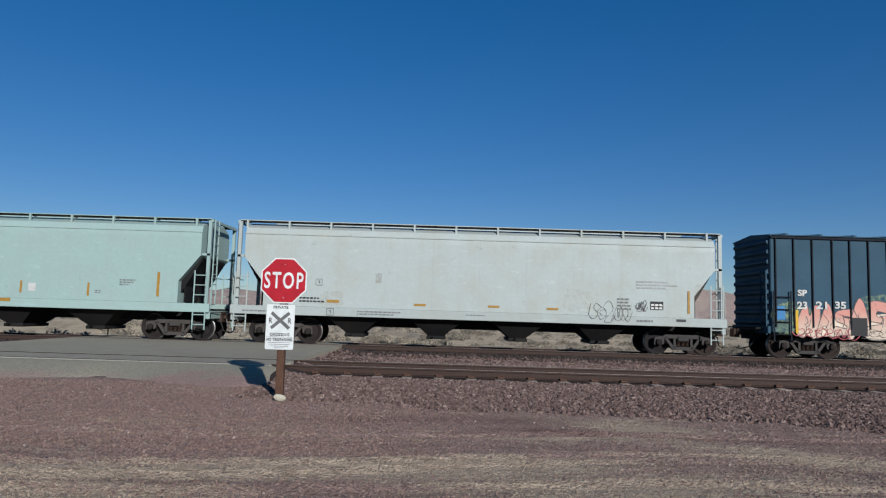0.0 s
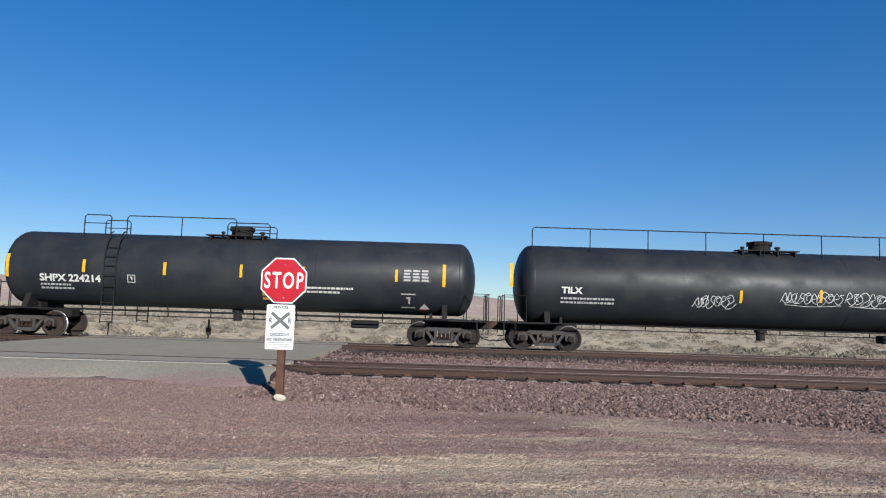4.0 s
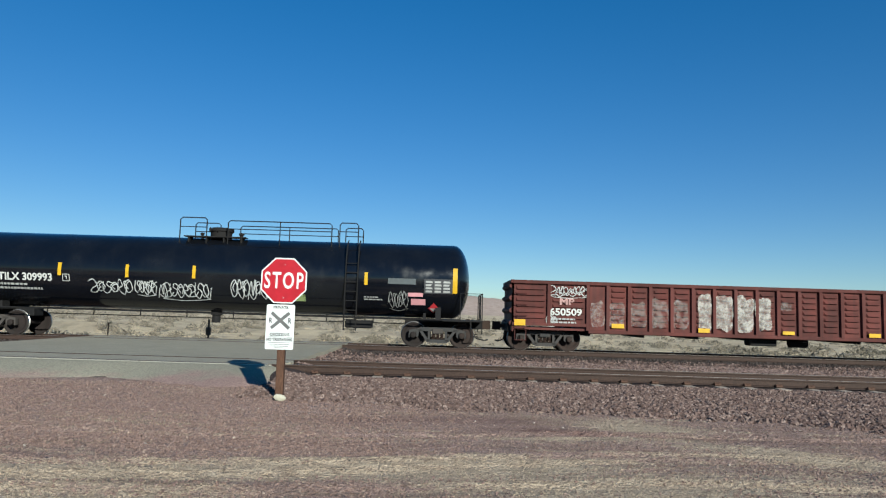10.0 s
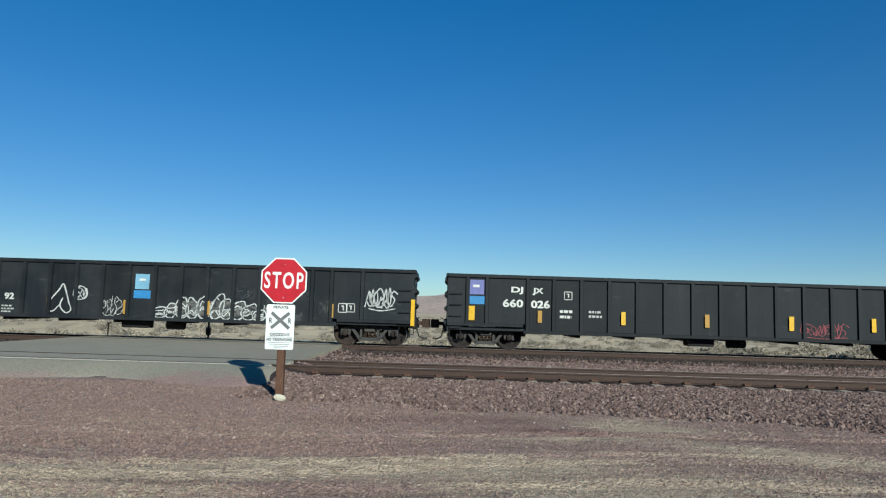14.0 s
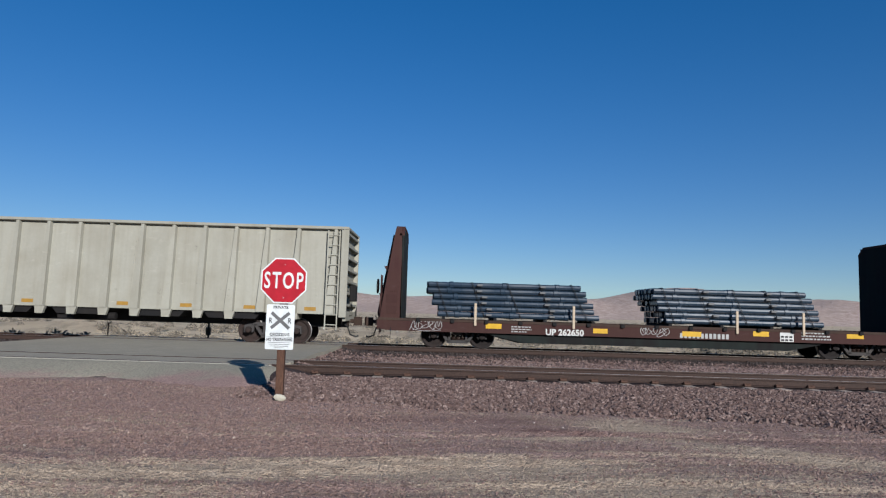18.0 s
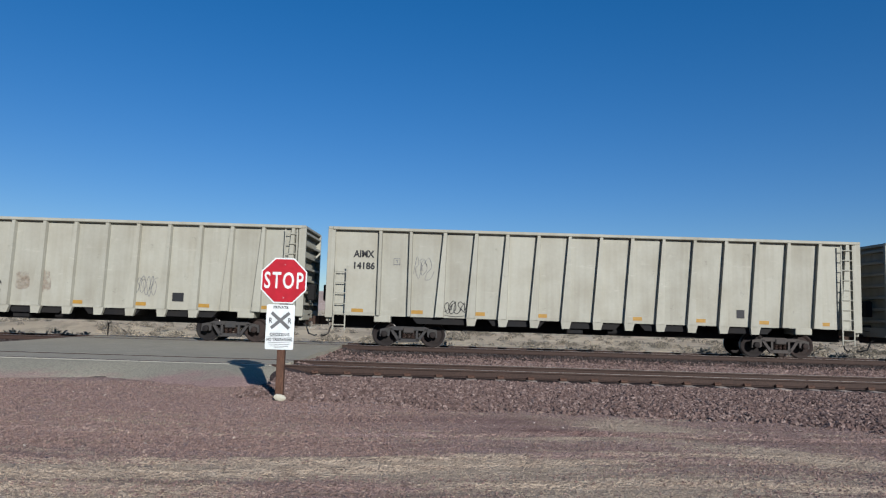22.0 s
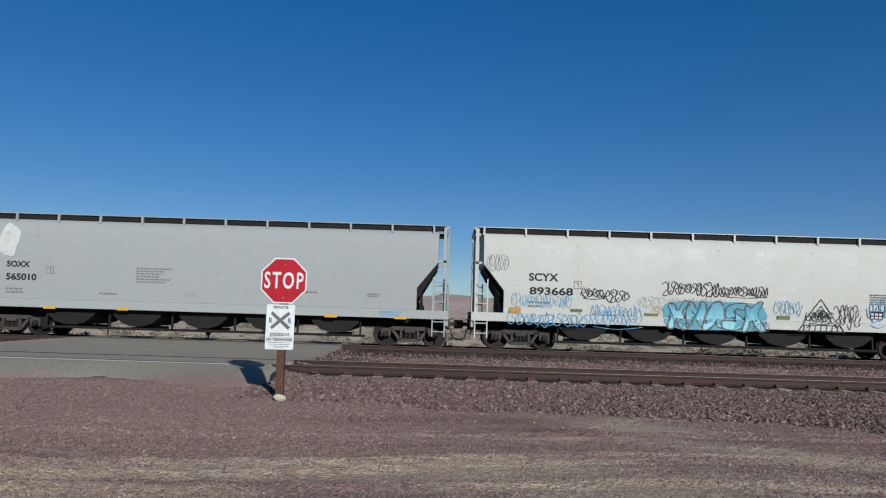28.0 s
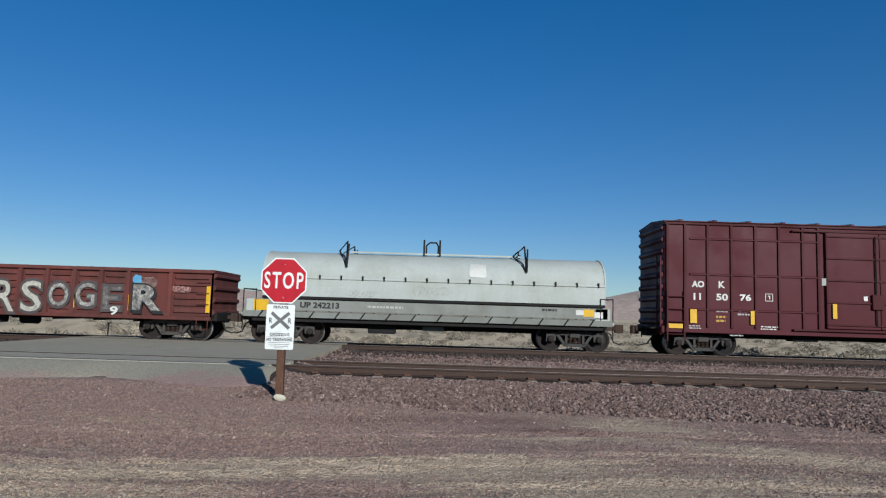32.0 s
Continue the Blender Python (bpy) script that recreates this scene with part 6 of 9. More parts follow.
def coal_car(label, p0, p1, mat, post_mat, seed=0, z0=1.10, z1=4.30, half=1.58, slide=0.0):
    """A tall open-top hopper with ribs down its sides."""
    c = Car("open_hopper_car", label, "hopper car", "tall ribbed hopper cars", p0, p1, lambda z: half - 0.15)
    e = c.L / 2
    edges = [d - e - slide for d in [1.69, 2.80] + [3.88 + 1.139 * k for k in range(13)]] + [e - 0.52]
    for s in (-1, 1):
        c.part("top_chord", Geo().box(-e, e, *sorted((s * (half - 0.2), s * (half + 0.03))), z1 - 0.11, z1, 0.02), mat)
        c.part("side_sill", Geo().box(-e + 0.05, e - 0.05, *sorted((s * (half - 0.2), s * (half - 0.147))), z0, z0 + 0.12), mat)
        xs = [-e] + edges + [e]
        for i in range(len(xs) - 1):
            c.part("panel", Geo().box(xs[i], xs[i + 1], *sorted((s * (half - 0.18), s * (half - 0.15))), z0 + 0.1, z1 - 0.10), mat)
        for i, x in enumerate(edges):
            # hat-shaped rib, wider towards its foot
            lo, hi = ((-0.08, 0.22), (0.16, 0.27)) if i > 1 else ((0.0, 0.10), (0.0, 0.10))
            y0, ya = s * (half - 0.155), s * (half - 0.0)
            g = Geo()
            vs = []
            for z, (p, q) in ((z0 + 0.02, lo), (z1 - 0.11, hi)):
                vs += [(x + p, y0, z), (x + q + 0.03, y0, z), (x + q, ya, z), (x + p, ya, z)]
            g.add(vs, [(0, 1, 2, 3), (4, 5, 6, 7), (0, 1, 5, 4), (1, 2, 6, 5), (2, 3, 7, 6), (3, 0, 4, 7)])
            c.part("side_post", g, post_mat, "hat-shaped side rib")
            if 3 <= i <= 12:
                # the foot under each rib
                g = Geo().prism([(x - 0.08, z0 + 0.01), (x + 0.30, z0 + 0.01), (x + 0.22, z0 - 0.26), (x - 0.05, z0 - 0.26)], *sorted((s * (half - 0.16), s * (half - 0.03))))
                c.part("post_foot", g, mat)
        for t in (-1, 1):
            c.part("bolster_end", Geo().box(t * (e - 1.9) - 0.3, t * (e - 1.9) + 0.3, *sorted((s * 0.6, s * (half - 0.1))), 0.88, z0 + 0.02, 0.02), mat)
    for s in (-1, 1):
        xe = s * e
        c.part("end_wall", Geo().box(*sorted((xe, xe - s * 0.05)), -half + 0.1, half - 0.1, z0, z1 - 0.02), mat)
        for k in range(7):
            z = z0 + 0.35 + (z1 - z0 - 0.6) * k / 6
            c.part("end_rib", Geo().box(*sorted((xe, xe + s * 0.16)), -half + 0.12, half - 0.12, z - 0.05, z + 0.05, 0.012), mat)
        for t in (-1, 1):
            c.part("corner_post", Geo().box(*sorted((xe + s * 0.17, xe - s * 0.10)), t * (half - 0.08) - 0.06, t * (half - 0.08) + 0.06, z0 - 0.1, z1 - 0.02, 0.012), mat)
        c.part("end_chord", Geo().box(*sorted((xe + s * 0.16, xe - s * 0.06)), -half, half, z1 - 0.1, z1 + 0.004, 0.015), mat)
        lo, hi = (0.55, z0 + 1.75) if s < 0 else (0.55, z1 - 0.15)
        c.ladder(xe - s * 0.36, -half - 0.03, lo, hi, mat, 0.42, 0.37)
        c.ladder(xe - s * 0.36, half + 0.03, lo, hi, mat, 0.42, 0.37)
        c.part("end_sill", Geo().box(*sorted((xe, xe + s * 0.14)), -1.4, 1.4, 0.86, z0 + 0.12, 0.02), mat)
        c.part("brake_gear", Geo().box(*sorted((xe + s * 0.15, xe + s * 0.4)), -0.7, -0.3, 1.6, 2.2, 0.03), M_UNDER)
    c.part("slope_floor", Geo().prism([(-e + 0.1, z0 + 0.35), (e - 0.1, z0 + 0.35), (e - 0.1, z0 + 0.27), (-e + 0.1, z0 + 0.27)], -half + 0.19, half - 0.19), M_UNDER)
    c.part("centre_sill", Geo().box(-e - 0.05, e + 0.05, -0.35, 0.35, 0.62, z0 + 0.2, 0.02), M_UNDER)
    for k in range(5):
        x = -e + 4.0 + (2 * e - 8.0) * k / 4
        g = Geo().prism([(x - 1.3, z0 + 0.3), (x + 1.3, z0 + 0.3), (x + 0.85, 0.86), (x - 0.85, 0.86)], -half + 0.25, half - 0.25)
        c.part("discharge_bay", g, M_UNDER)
    c.part("brake_gear", Geo().box(-0.9, -0.3, -1.2, -0.7, 0.66, 0.9, 0.03), M_UNDER)
    c.part("brake_gear", Geo().lathe([(0.0, -0.3), (0.14, -0.28), (0.14, 0.28), (0, 0.3)], (0.9, -1.0, 0.8), "x", 12), M_UNDER)
    c.trucks(2.85, 2.55)
    c.couplers(0.5)
    return c


M_PIPE = paint("coated_blue_pipe", (0.019, 0.036, 0.058), (0.04, 0.045, 0.055), 0.3, 0.33, gloss=0.5)
M_COILFRAME = paint("grimy_grey_frame_paint", (0.20, 0.21, 0.195), (0.12, 0.11, 0.09), 0.5, 0.7)
M_STAKE = plain("pale_wood_stake", (0.46, 0.37, 0.27), 0.8)
M_SPACER = plain("grey_weathered_timber", (0.15, 0.15, 0.15), 0.85)
M_BULKFACE = paint("dark_boards_and_end_shade", (0.014, 0.013, 0.013), (0.03, 0.045, 0.04), 0.5, 0.85)


def pipe_stack(label, x0, x1, seed, car, skew=0.0):
    """A strapped load of coated pipes, as a thing of its own that rides on the flat car."""
    r = random.Random(seed)
    st = thing("pipe_stack", label, "pipes", "pipe stacks")
    rows, n, rad = 6, 12, 0.104
    z = 1.14
    a, b = x0, x1
    for k in range(rows):
        off = (k % 2) * 0.04
        for i in range(n):
            y = -1.19 + 0.212 * i + off * 0.5
            j = r.uniform(-0.06, 0.06)
            inset = (0.11 if k % 2 else 0.0) + j + 0.02 * (rows - k)
            a, b = x0 - skew * k, x1 - skew * k * 1.4
            g = Geo().lathe([(rad * 0.9, a + inset), (rad, a + inset + 0.01), (rad, b - 0.02 - inset * 0.6), (rad * 0.9, b - 0.01 - inset * 0.6)], (0, y, z + rad), "x", 10)
            for f in (0.14, 0.47, 0.80):
                xb = a + (b - a) * f + (0.10 if k % 2 else -0.06) + 0.02 * k
                g.lathe([(rad, xb - 0.09), (rad + 0.022, xb - 0.07), (rad + 0.022, xb + 0.07), (rad, xb + 0.09)], (0, y, z + rad), "x", 10)
            part("pipe", g, M_PIPE, st, smooth=True)
        z += 2 * rad - 0.005
        if k < rows - 1:
            z += 0.012
    for f in (0.08, 0.30, 0.52, 0.72, 0.92):
        x = x0 + (x1 - x0) * f
        u = x - skew * (rows - 1) * (1 + 0.4 * f)
        m = (x + u) / 2
        g = Geo()
        g.tube([(x, -1.33, 1.12), (m + 0.02, -1.34, 1.7), (u, -1.33, z + 0.01), (u, 1.30, z + 0.01), (x, 1.30, 1.12)], 0.014, 5)
        part("strap", g, M_HOSE, st, "dark steel strap")
    for f in (0.33, 0.71):
        for k in range(rows):
            x = x0 + (x1 - x0) * f - skew * k + (0.05 if k % 2 else -0.05)
            zz = 1.14 + k * (2 * rad + 0.007)
            part("spacer", Geo().box(x - 0.10, x + 0.10, -1.40, -1.26, zz + 0.07, zz + 0.15, 0.01), M_SPACER if skew else M_UNDER, st, "timber spacer block")
    for f in (0.05, 0.36, 0.66, 0.95):
        x = x0 + (x1 - x0) * f
        part("dunnage", Geo().box(x - 0.06, x + 0.06, -1.36, 1.36, 1.03, 1.14, 0.01), M_UNDER, st, "timber bearer")
    car.loads.append(st)
    st.matrix_basis = pose(car.mid, Y_FAR, RAIL)
    return st


def flat_car(label, p0, p1, mat, bulk_mat, stakes, loads, seed, deep=0.64, skew=0.0):
    c = Car("bulkhead_flat_car", label, "flat car", "bulkhead flat cars", p0, p1, lambda z: 1.50)
    c.loads = []
    e = c.L / 2
    for s in (-1, 1):
        g = Geo().prism([(-e, 1.0), (e, 1.0), (e, 0.66), (e - 0.5, 0.60), (-e + 0.5, 0.60), (-e, 0.66)], *sorted((s * 1.43, s * 1.50)))
        c.part("side_sill", g, mat)
        for k in range(15):
            x = -e + 1.5 + (2 * e - 3.0) * k / 14
            c.part("stake_pocket", Geo().box(x - 0.07, x + 0.07, *sorted((s * 1.50, s * 1.58)), 0.93, 1.06, 0.01), M_UNDER)
    for s in (-1, 1):
        c.part("deck_edge", Geo().box(-e + 0.02, e - 0.02, *sorted((s * 1.44, s * 1.515)), 0.965, 1.055, 0.004), M_RUST, "rust-brown deck edge")
    for k in range(40):
        x0, x1 = -e + 2 * e * k / 40 + 0.006, -e + 2 * e * (k + 1) / 40 - 0.006
        c.part("deck_board", Geo().box(x0, x1, -1.44, 1.44, 0.97, 1.03), M_UNDER)
    g = Geo().prism([(-e + 0.3, 0.95), (e - 0.3, 0.95), (e - 3.6, 0.62), (e - 5.2, 0.24), (-e + 5.2, 0.24), (-e + 3.6, 0.62)], -0.42, 0.42)
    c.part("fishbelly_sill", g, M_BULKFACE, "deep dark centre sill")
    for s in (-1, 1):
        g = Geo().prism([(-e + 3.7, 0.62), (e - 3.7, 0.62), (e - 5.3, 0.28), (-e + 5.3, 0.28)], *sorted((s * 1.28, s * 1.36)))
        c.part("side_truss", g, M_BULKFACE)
    for s in (-1, 1):
        xe = s * e
        # bulkhead: a wall with leaning side gussets
        bx = xe - s * deep
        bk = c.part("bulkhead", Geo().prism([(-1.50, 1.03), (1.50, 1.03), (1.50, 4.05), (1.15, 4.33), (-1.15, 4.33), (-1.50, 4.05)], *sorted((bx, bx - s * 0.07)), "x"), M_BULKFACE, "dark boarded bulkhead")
        for t in (-1, 1):
            g = Geo().prism([(bx - s * 0.05, 1.0), (xe - s * 0.1, 1.0), (xe - s * 0.12, 1.25), (bx + s * 0.26, 4.2), (bx + s * 0.22, 4.38), (bx + s * 0.02, 4.38)], *sorted((t * 1.36, t * 1.50)))
            gs = part("gusset", g, bulk_mat, bk, "tapering side of the bulkhead")
            for z in (1.35, 1.75, 2.15, 2.6):
                part("gusset_plate", Geo().box(*sorted((bx + s * 0.12, bx + s * 0.5)), *sorted((t * 1.50, t * 1.515)), z - 0.14, z + 0.14), bulk_mat, gs) if z < 2.4 else None
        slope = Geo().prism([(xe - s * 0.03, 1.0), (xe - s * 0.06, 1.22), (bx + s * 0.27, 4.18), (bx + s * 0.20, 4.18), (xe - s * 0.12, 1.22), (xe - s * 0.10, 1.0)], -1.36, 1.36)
        # same paint on both ends; the left one is coloured dark as its shaded side
        part("end_face", slope, M_BULKFACE if s < 0 else bulk_mat, bk, "outer face of the bulkhead, shade painted in on the left end")
        for y in (-1.15, -0.62, -0.1, 0.42, 0.95):
            rib = Geo().prism([(xe - s * 0.04, 1.0), (xe + s * 0.02, 1.22), (bx + s * 0.35, 4.1), (bx + s * 0.24, 4.1), (xe - s * 0.10, 1.22)], y - 0.045, y + 0.045)
            part("outer_rib", rib, bulk_mat, bk, "upright rib on the bulkhead's outer face")
        for z in (1.9, 2.9):
            f = (z - 1.22) / 2.96
            xo = xe - s * 0.05 + (bx + s * 0.30 - xe + s * 0.05) * f
            part("outer_gusset", Geo().prism([(xo, z - 0.22), (xo + s * 0.14, z + 0.02), (xo - s * 0.02, z + 0.04)], -1.32, -0.98), bulk_mat, bk)
            part("outer_gusset", Geo().prism([(xo, z - 0.22), (xo + s * 0.14, z + 0.02), (xo - s * 0.02, z + 0.04)], 0.60, 0.90), bulk_mat, bk)
        for y in (-0.9, -0.3, 0.3, 0.9):
            part("upright", Geo().prism([(bx, 1.0), (bx + s * 0.45, 1.0), (bx + s * 0.14, 4.25), (bx, 4.30)], y - 0.06, y + 0.06), bulk_mat, bk)
        for z in (1.8, 2.6, 3.4, 4.15):
            part("cross_rail", Geo().box(*sorted((bx, bx + s * 0.14)), -1.4, 1.4, z - 0.06, z + 0.06, 0.015), bulk_mat, bk)
        part("cap", Geo().prism([(-1.50, 4.05), (-1.15, 4.33), (1.15, 4.33), (1.50, 4.05), (1.50, 4.13), (1.17, 4.42), (-1.17, 4.42), (-1.50, 4.13)], *sorted((bx + s * 0.1, bx - s * 0.08)), "x"), bulk_mat, bk)
        c.part("end_sill", Geo().box(*sorted((xe, xe - s * 0.15)), -1.45, 1.45, 0.62, 1.0, 0.02), mat)
        c.ladder(xe - s * 0.1, -1.2, 0.5, 2.6, bulk_mat, 0.42, 0.36, "y")
        g = Geo().tube([(xe - s * 0.1, -1.5, 0.7), (xe - s * 0.1, -1.52, 0.36), (xe - s * 0.5, -1.52, 0.36), (xe - s * 0.5, -1.5, 0.7)], 0.018, 5)
        c.part("step", g, M_UNDER)
    br = Geo().lathe([(0.0, -0.04), (0.26, -0.03), (0.28, 0), (0.26, 0.03), (0, 0.04)], (-e - 0.06, -0.9, 2.2), "x", 16)
    c.part("brake_wheel", br, M_UNDER)
    for x, tilt in stakes:
        g = Geo().box(x - e - 0.045, x - e + 0.045, -1.565, -1.52, 0.85, 1.66 + tilt, 0.01)
        me = g.mesh("stake", M_STAKE)
        c.part("stake", me, None, "pale wooden stake")
    for a, b in loads:
        pipe_stack("strapped stack of dark blue coated steel pipes on a flat car", a - e, b - e, seed + int(a), c, skew)
    c.part("brake_gear", Geo().box(-3.2, -2.4, -1.1, -0.6, 0.45, 0.75, 0.03), M_UNDER)
    c.trucks(2.95, 2.55)
    c.couplers(0.5)
    return c


def coil_car(label, p0, p1, hood, frame_mat):
    c = Car("coil_car", label, "coil car", "", p0, p1, lambda z: 1.45 if z < 2.5 else 1.425 * math.sqrt(max(0.05, 1 - ((z - 2.52) / 0.92) ** 2)))
    e = c.L / 2
    h0, h1 = -e + 0.72, e - 0.33
    # the rounded hood, in an upper and a lower course
    def arch(r, y, z):
        return [(-r, z)] + [(-r * math.cos(a), z + 0.80 + 0.92 * math.sin(a)) for a in np.linspace(0.0, math.pi, 17)] + [(r, z)]
    def hood_part(name, poly, x0, x1, mat, label="", parent=None):
        return part(name, Geo().prism(poly, x0, x1, "x"), mat, parent or c.ob, label, True)
    cover = hood_part("cover", arch(1.42, 0, 1.72), h0, h1, hood, "rounded grey steel cover")
    for z, t, m in ((2.40, 0.03, hood), (1.68, 0.05, M_UNDER)):
        for s in (-1, 1):
            part("cover_lip", Geo().box(h0, h1, *sorted((s * 1.41, s * (1.45 + 0.3 * t))), z - t, z + t, 0.012), m, cover)
    for x in (h0, h1):
        ring = [(1.44 * math.cos(a), (2.52 + 0.95 * math.sin(a)) if math.sin(a) > 0 else 2.52 + 1.75 * math.sin(a)) for a in np.linspace(0, 2 * math.pi, 36, endpoint=False)]
        part("cover_end", Geo().prism(ring, x - 0.03, x + 0.03, "x"), hood, cover, "round end plate of the cover")
    k = h0 + 0.5
    while k < h1 - 0.2:
        part("cover_clip", Geo().box(k - 0.03, k + 0.03, -1.47, -1.43, 2.36, 2.52), M_UNDER, cover)
        k += 0.78
    for x in (h0 + 2.95, h1 - 2.92):
        for s in (-1, 1):
            g = Geo()
            g.tube([(x + 0.05, s * 1.40, 2.86), (x, s * 1.0, 3.82), (x - 0.35, s * 0.5, 3.50), (x + 0.05, s * 1.40, 2.86)], 0.035, 5)
            g.tube([(x + 0.06, s * 1.42, 2.84), (x + 0.09, s * 1.25, 3.70)], 0.035, 5)
            part("lifting_bracket", g, M_UNDER, cover)
    part("top_rail", Geo().box(h0 + 3.0, h1 - 3.0, -0.5, -0.42, 3.44, 3.50), hood, cover)
    g = Geo()
    xm = (h0 + h1) / 2 - 0.1
    for x in (xm - 0.3, xm + 0.3):
        g.box(x - 0.07, x + 0.0, -0.5, -0.42, 3.40, 4.02)
    g.tube([(xm - 0.25, -0.46, 3.40), (xm - 0.25, -0.46, 3.8), (xm - 0.12, -0.46, 3.92), (xm + 0.12, -0.46, 3.92), (xm + 0.2, -0.46, 3.8), (xm + 0.2, -0.46, 3.40)], 0.035, 6)
    part("lifting_loop", g, M_UNDER, cover)
    for s in (-1, 1):
        c.part("side_plate", Geo().box(h0 - 0.2, h1 + 0.1, *sorted((s * 1.38, s * 1.45)), 1.20, 1.60, 0.015), M_COILFRAME, "pale grey side plate")
        c.part("walkway", Geo().box(-e + 0.1, e - 0.1, *sorted((s * 1.15, s * 1.60)), 1.08, 1.13), frame_mat)
        c.part("lower_sill", Geo().box(-e + 0.4, e - 0.4, *sorted((s * 1.40, s * 1.48)), 0.80, 0.96, 0.015), M_UNDER)
        for k in range(14):
            x = -e + 0.8 + (2 * e - 1.6) * k / 13
            c.part("brace", Geo().prism([(s * 1.0, 0.8), (s * 1.58, 0.94), (s * 1.58, 1.0), (s * 1.0, 1.08)], x - 0.03, x + 0.03, "x"), M_UNDER)
            g = Geo().prism([(x - 0.17, 0.95), (x - 0.11, 0.95), (x + 0.06, 1.19), (x, 1.19)], *sorted((s * 1.615, s * 1.64)))
            c.part("ledge_strap", g, M_UNDER, "dark slanted strap across the ledge")
        c.part("walk_edge", Geo().box(-e + 0.1, e - 0.1, *sorted((s * 1.58, s * 1.62)), 0.96, 1.17), M_COILFRAME)
    c.part("centre_sill", Geo().box(-e, e, -0.34, 0.34, 0.60, 1.02, 0.02), M_UNDER)
    for s in (-1, 1):
        xe = s * e
        c.part("end_platform", Geo().box(*sorted((xe, xe - s * 0.9)), -1.5, 1.5, 1.0, 1.10, 0.02), frame_mat)
        g = Geo()
        for t in (-1, 1):
            g.tube([(xe - s * 0.05, t * 1.45, 0.5), (xe - s * 0.05, t * 1.45, 1.95), (xe - s * 0.5, t * 1.45, 1.95), (xe - s * 0.5, t * 1.45, 1.1)], 0.022, 5)
        g.tube([(xe - s * 0.05, -1.45, 1.95), (xe - s * 0.05, 1.45, 1.95)], 0.022, 5)
        c.part("end_rail", g, M_UNDER)
        c.part("end_box", Geo().box(*sorted((xe - s * 0.15, xe - s * 0.7)), -1.45, -0.9, 1.12, 1.6, 0.02), frame_mat)
    c.part("brake_gear", Geo().box(-2.2, -1.2, -1.0, -0.5, 0.45, 0.75, 0.03), M_UNDER)
    c.part("brake_gear", Geo().box(-0.2, 0.6, -1.0, -0.6, 0.58, 0.76, 0.03), M_COILFRAME)
    c.trucks(1.55, 1.35)
    c.couplers(0.6)
    return c

# ---- the train, car by car from its head ----
P_WHITE = paint("white_car_paint", (0.395, 0.438, 0.428), (0.33, 0.30, 0.20), 0.28, 0.5)
P_MINT = paint("pale_green_car_paint", (0.31, 0.42, 0.40), (0.30, 0.33, 0.30), 0.25, 0.5)
P_GREY = paint("light_grey_car_paint", (0.31, 0.33, 0.325), (0.34, 0.33, 0.31), 0.25, 0.5)
P_CREAM = paint("cream_white_car_paint", (0.50, 0.51, 0.47), (0.45, 0.40, 0.32), 0.25, 0.5)
P_STONE = paint("pale_stone_grey_paint", (0.345, 0.377, 0.34), (0.36, 0.32, 0.27), 0.25, 0.5)
P_BLUE = paint("faded_blue_boxcar_paint", (0.034, 0.082, 0.125), (0.055, 0.075, 0.085), 0.35, 0.6)
# navy of posts and frames, darkened to include the shadow beside each post
P_NAVY = paint("navy_posts_with_shade", (0.010, 0.014, 0.021), (0.03, 0.03, 0.03), 0.35, 0.7)
# posts and frames of the red boxcar, a little darker than its panels
P_REDSEAM = paint("dark_red_seams", (0.055, 0.011, 0.014), (0.05, 0.025, 0.02), 0.35, 0.6)
P_MAROON = paint("dark_red_boxcar_paint", (0.067, 0.011, 0.017), (0.062, 0.020, 0.022), 0.3, 0.5)
P_TANKGREY = paint("slate_grey_tank_paint", (0.047, 0.060, 0.078), (0.062, 0.066, 0.071), 0.35, 0.5)
P_TANKDARK = paint("dark_tank_paint", (0.016, 0.019, 0.024), (0.040, 0.038, 0.036), 0.35, 0.5, gloss=0.2)
P_TANKOLD = paint("dusty_grey_tank_paint", (0.064, 0.074, 0.083), (0.082, 0.080, 0.076), 0.45, 0.6)
P_TANKGLOSS = paint("glossy_black_tank_paint", (0.004, 0.005, 0.008), (0.016, 0.016, 0.016), 0.25, 0.15, gloss=0.42, scuff=0.05, vary=0.0)
P_TANKMATT = paint("matt_black_tank_paint", (0.0095, 0.0105, 0.0125), (0.024, 0.024, 0.024), 0.35, 0.6, gloss=0.06)
P_OXIDE = paint("rusty_oxide_red_paint", (0.118, 0.037, 0.032), (0.048, 0.028, 0.026), 0.7, 0.7, streak=1.0, pit=0.7, vary=0.16)
P_DARKBROWN = paint("grimy_dark_brown_paint", (0.0165, 0.0155, 0.019), (0.042, 0.030, 0.027), 0.5, 0.75, scuff=0.6, vary=0.22)
P_GONBLACK = paint("worn_black_gondola_paint", (0.012, 0.0145, 0.018), (0.038, 0.039, 0.040), 0.45, 0.6, scuff=0.5, vary=0.2)
P_TAN = paint("weathered_cream_grey_paint", (0.35, 0.34, 0.285), (0.20, 0.17, 0.12), 0.32, 0.6, streak=0.9)
P_BROWN = paint("mineral_brown_paint", (0.050, 0.021, 0.019), (0.075, 0.045, 0.036), 0.5, 0.7)
P_YELLOW = paint("faded_yellow_paint", (0.43, 0.285, 0.10), (0.13, 0.08, 0.05), 0.85, 0.65, streak=0.8, grain=5.0, pit=0.8)
P_HOOD = paint("chalky_grey_hood_paint", (0.40, 0.43, 0.41), (0.25, 0.25, 0.20), 0.4, 0.6)


def even(a, b, n):
    return [a + (b - a) * k / (n - 1) for k in range(n)]


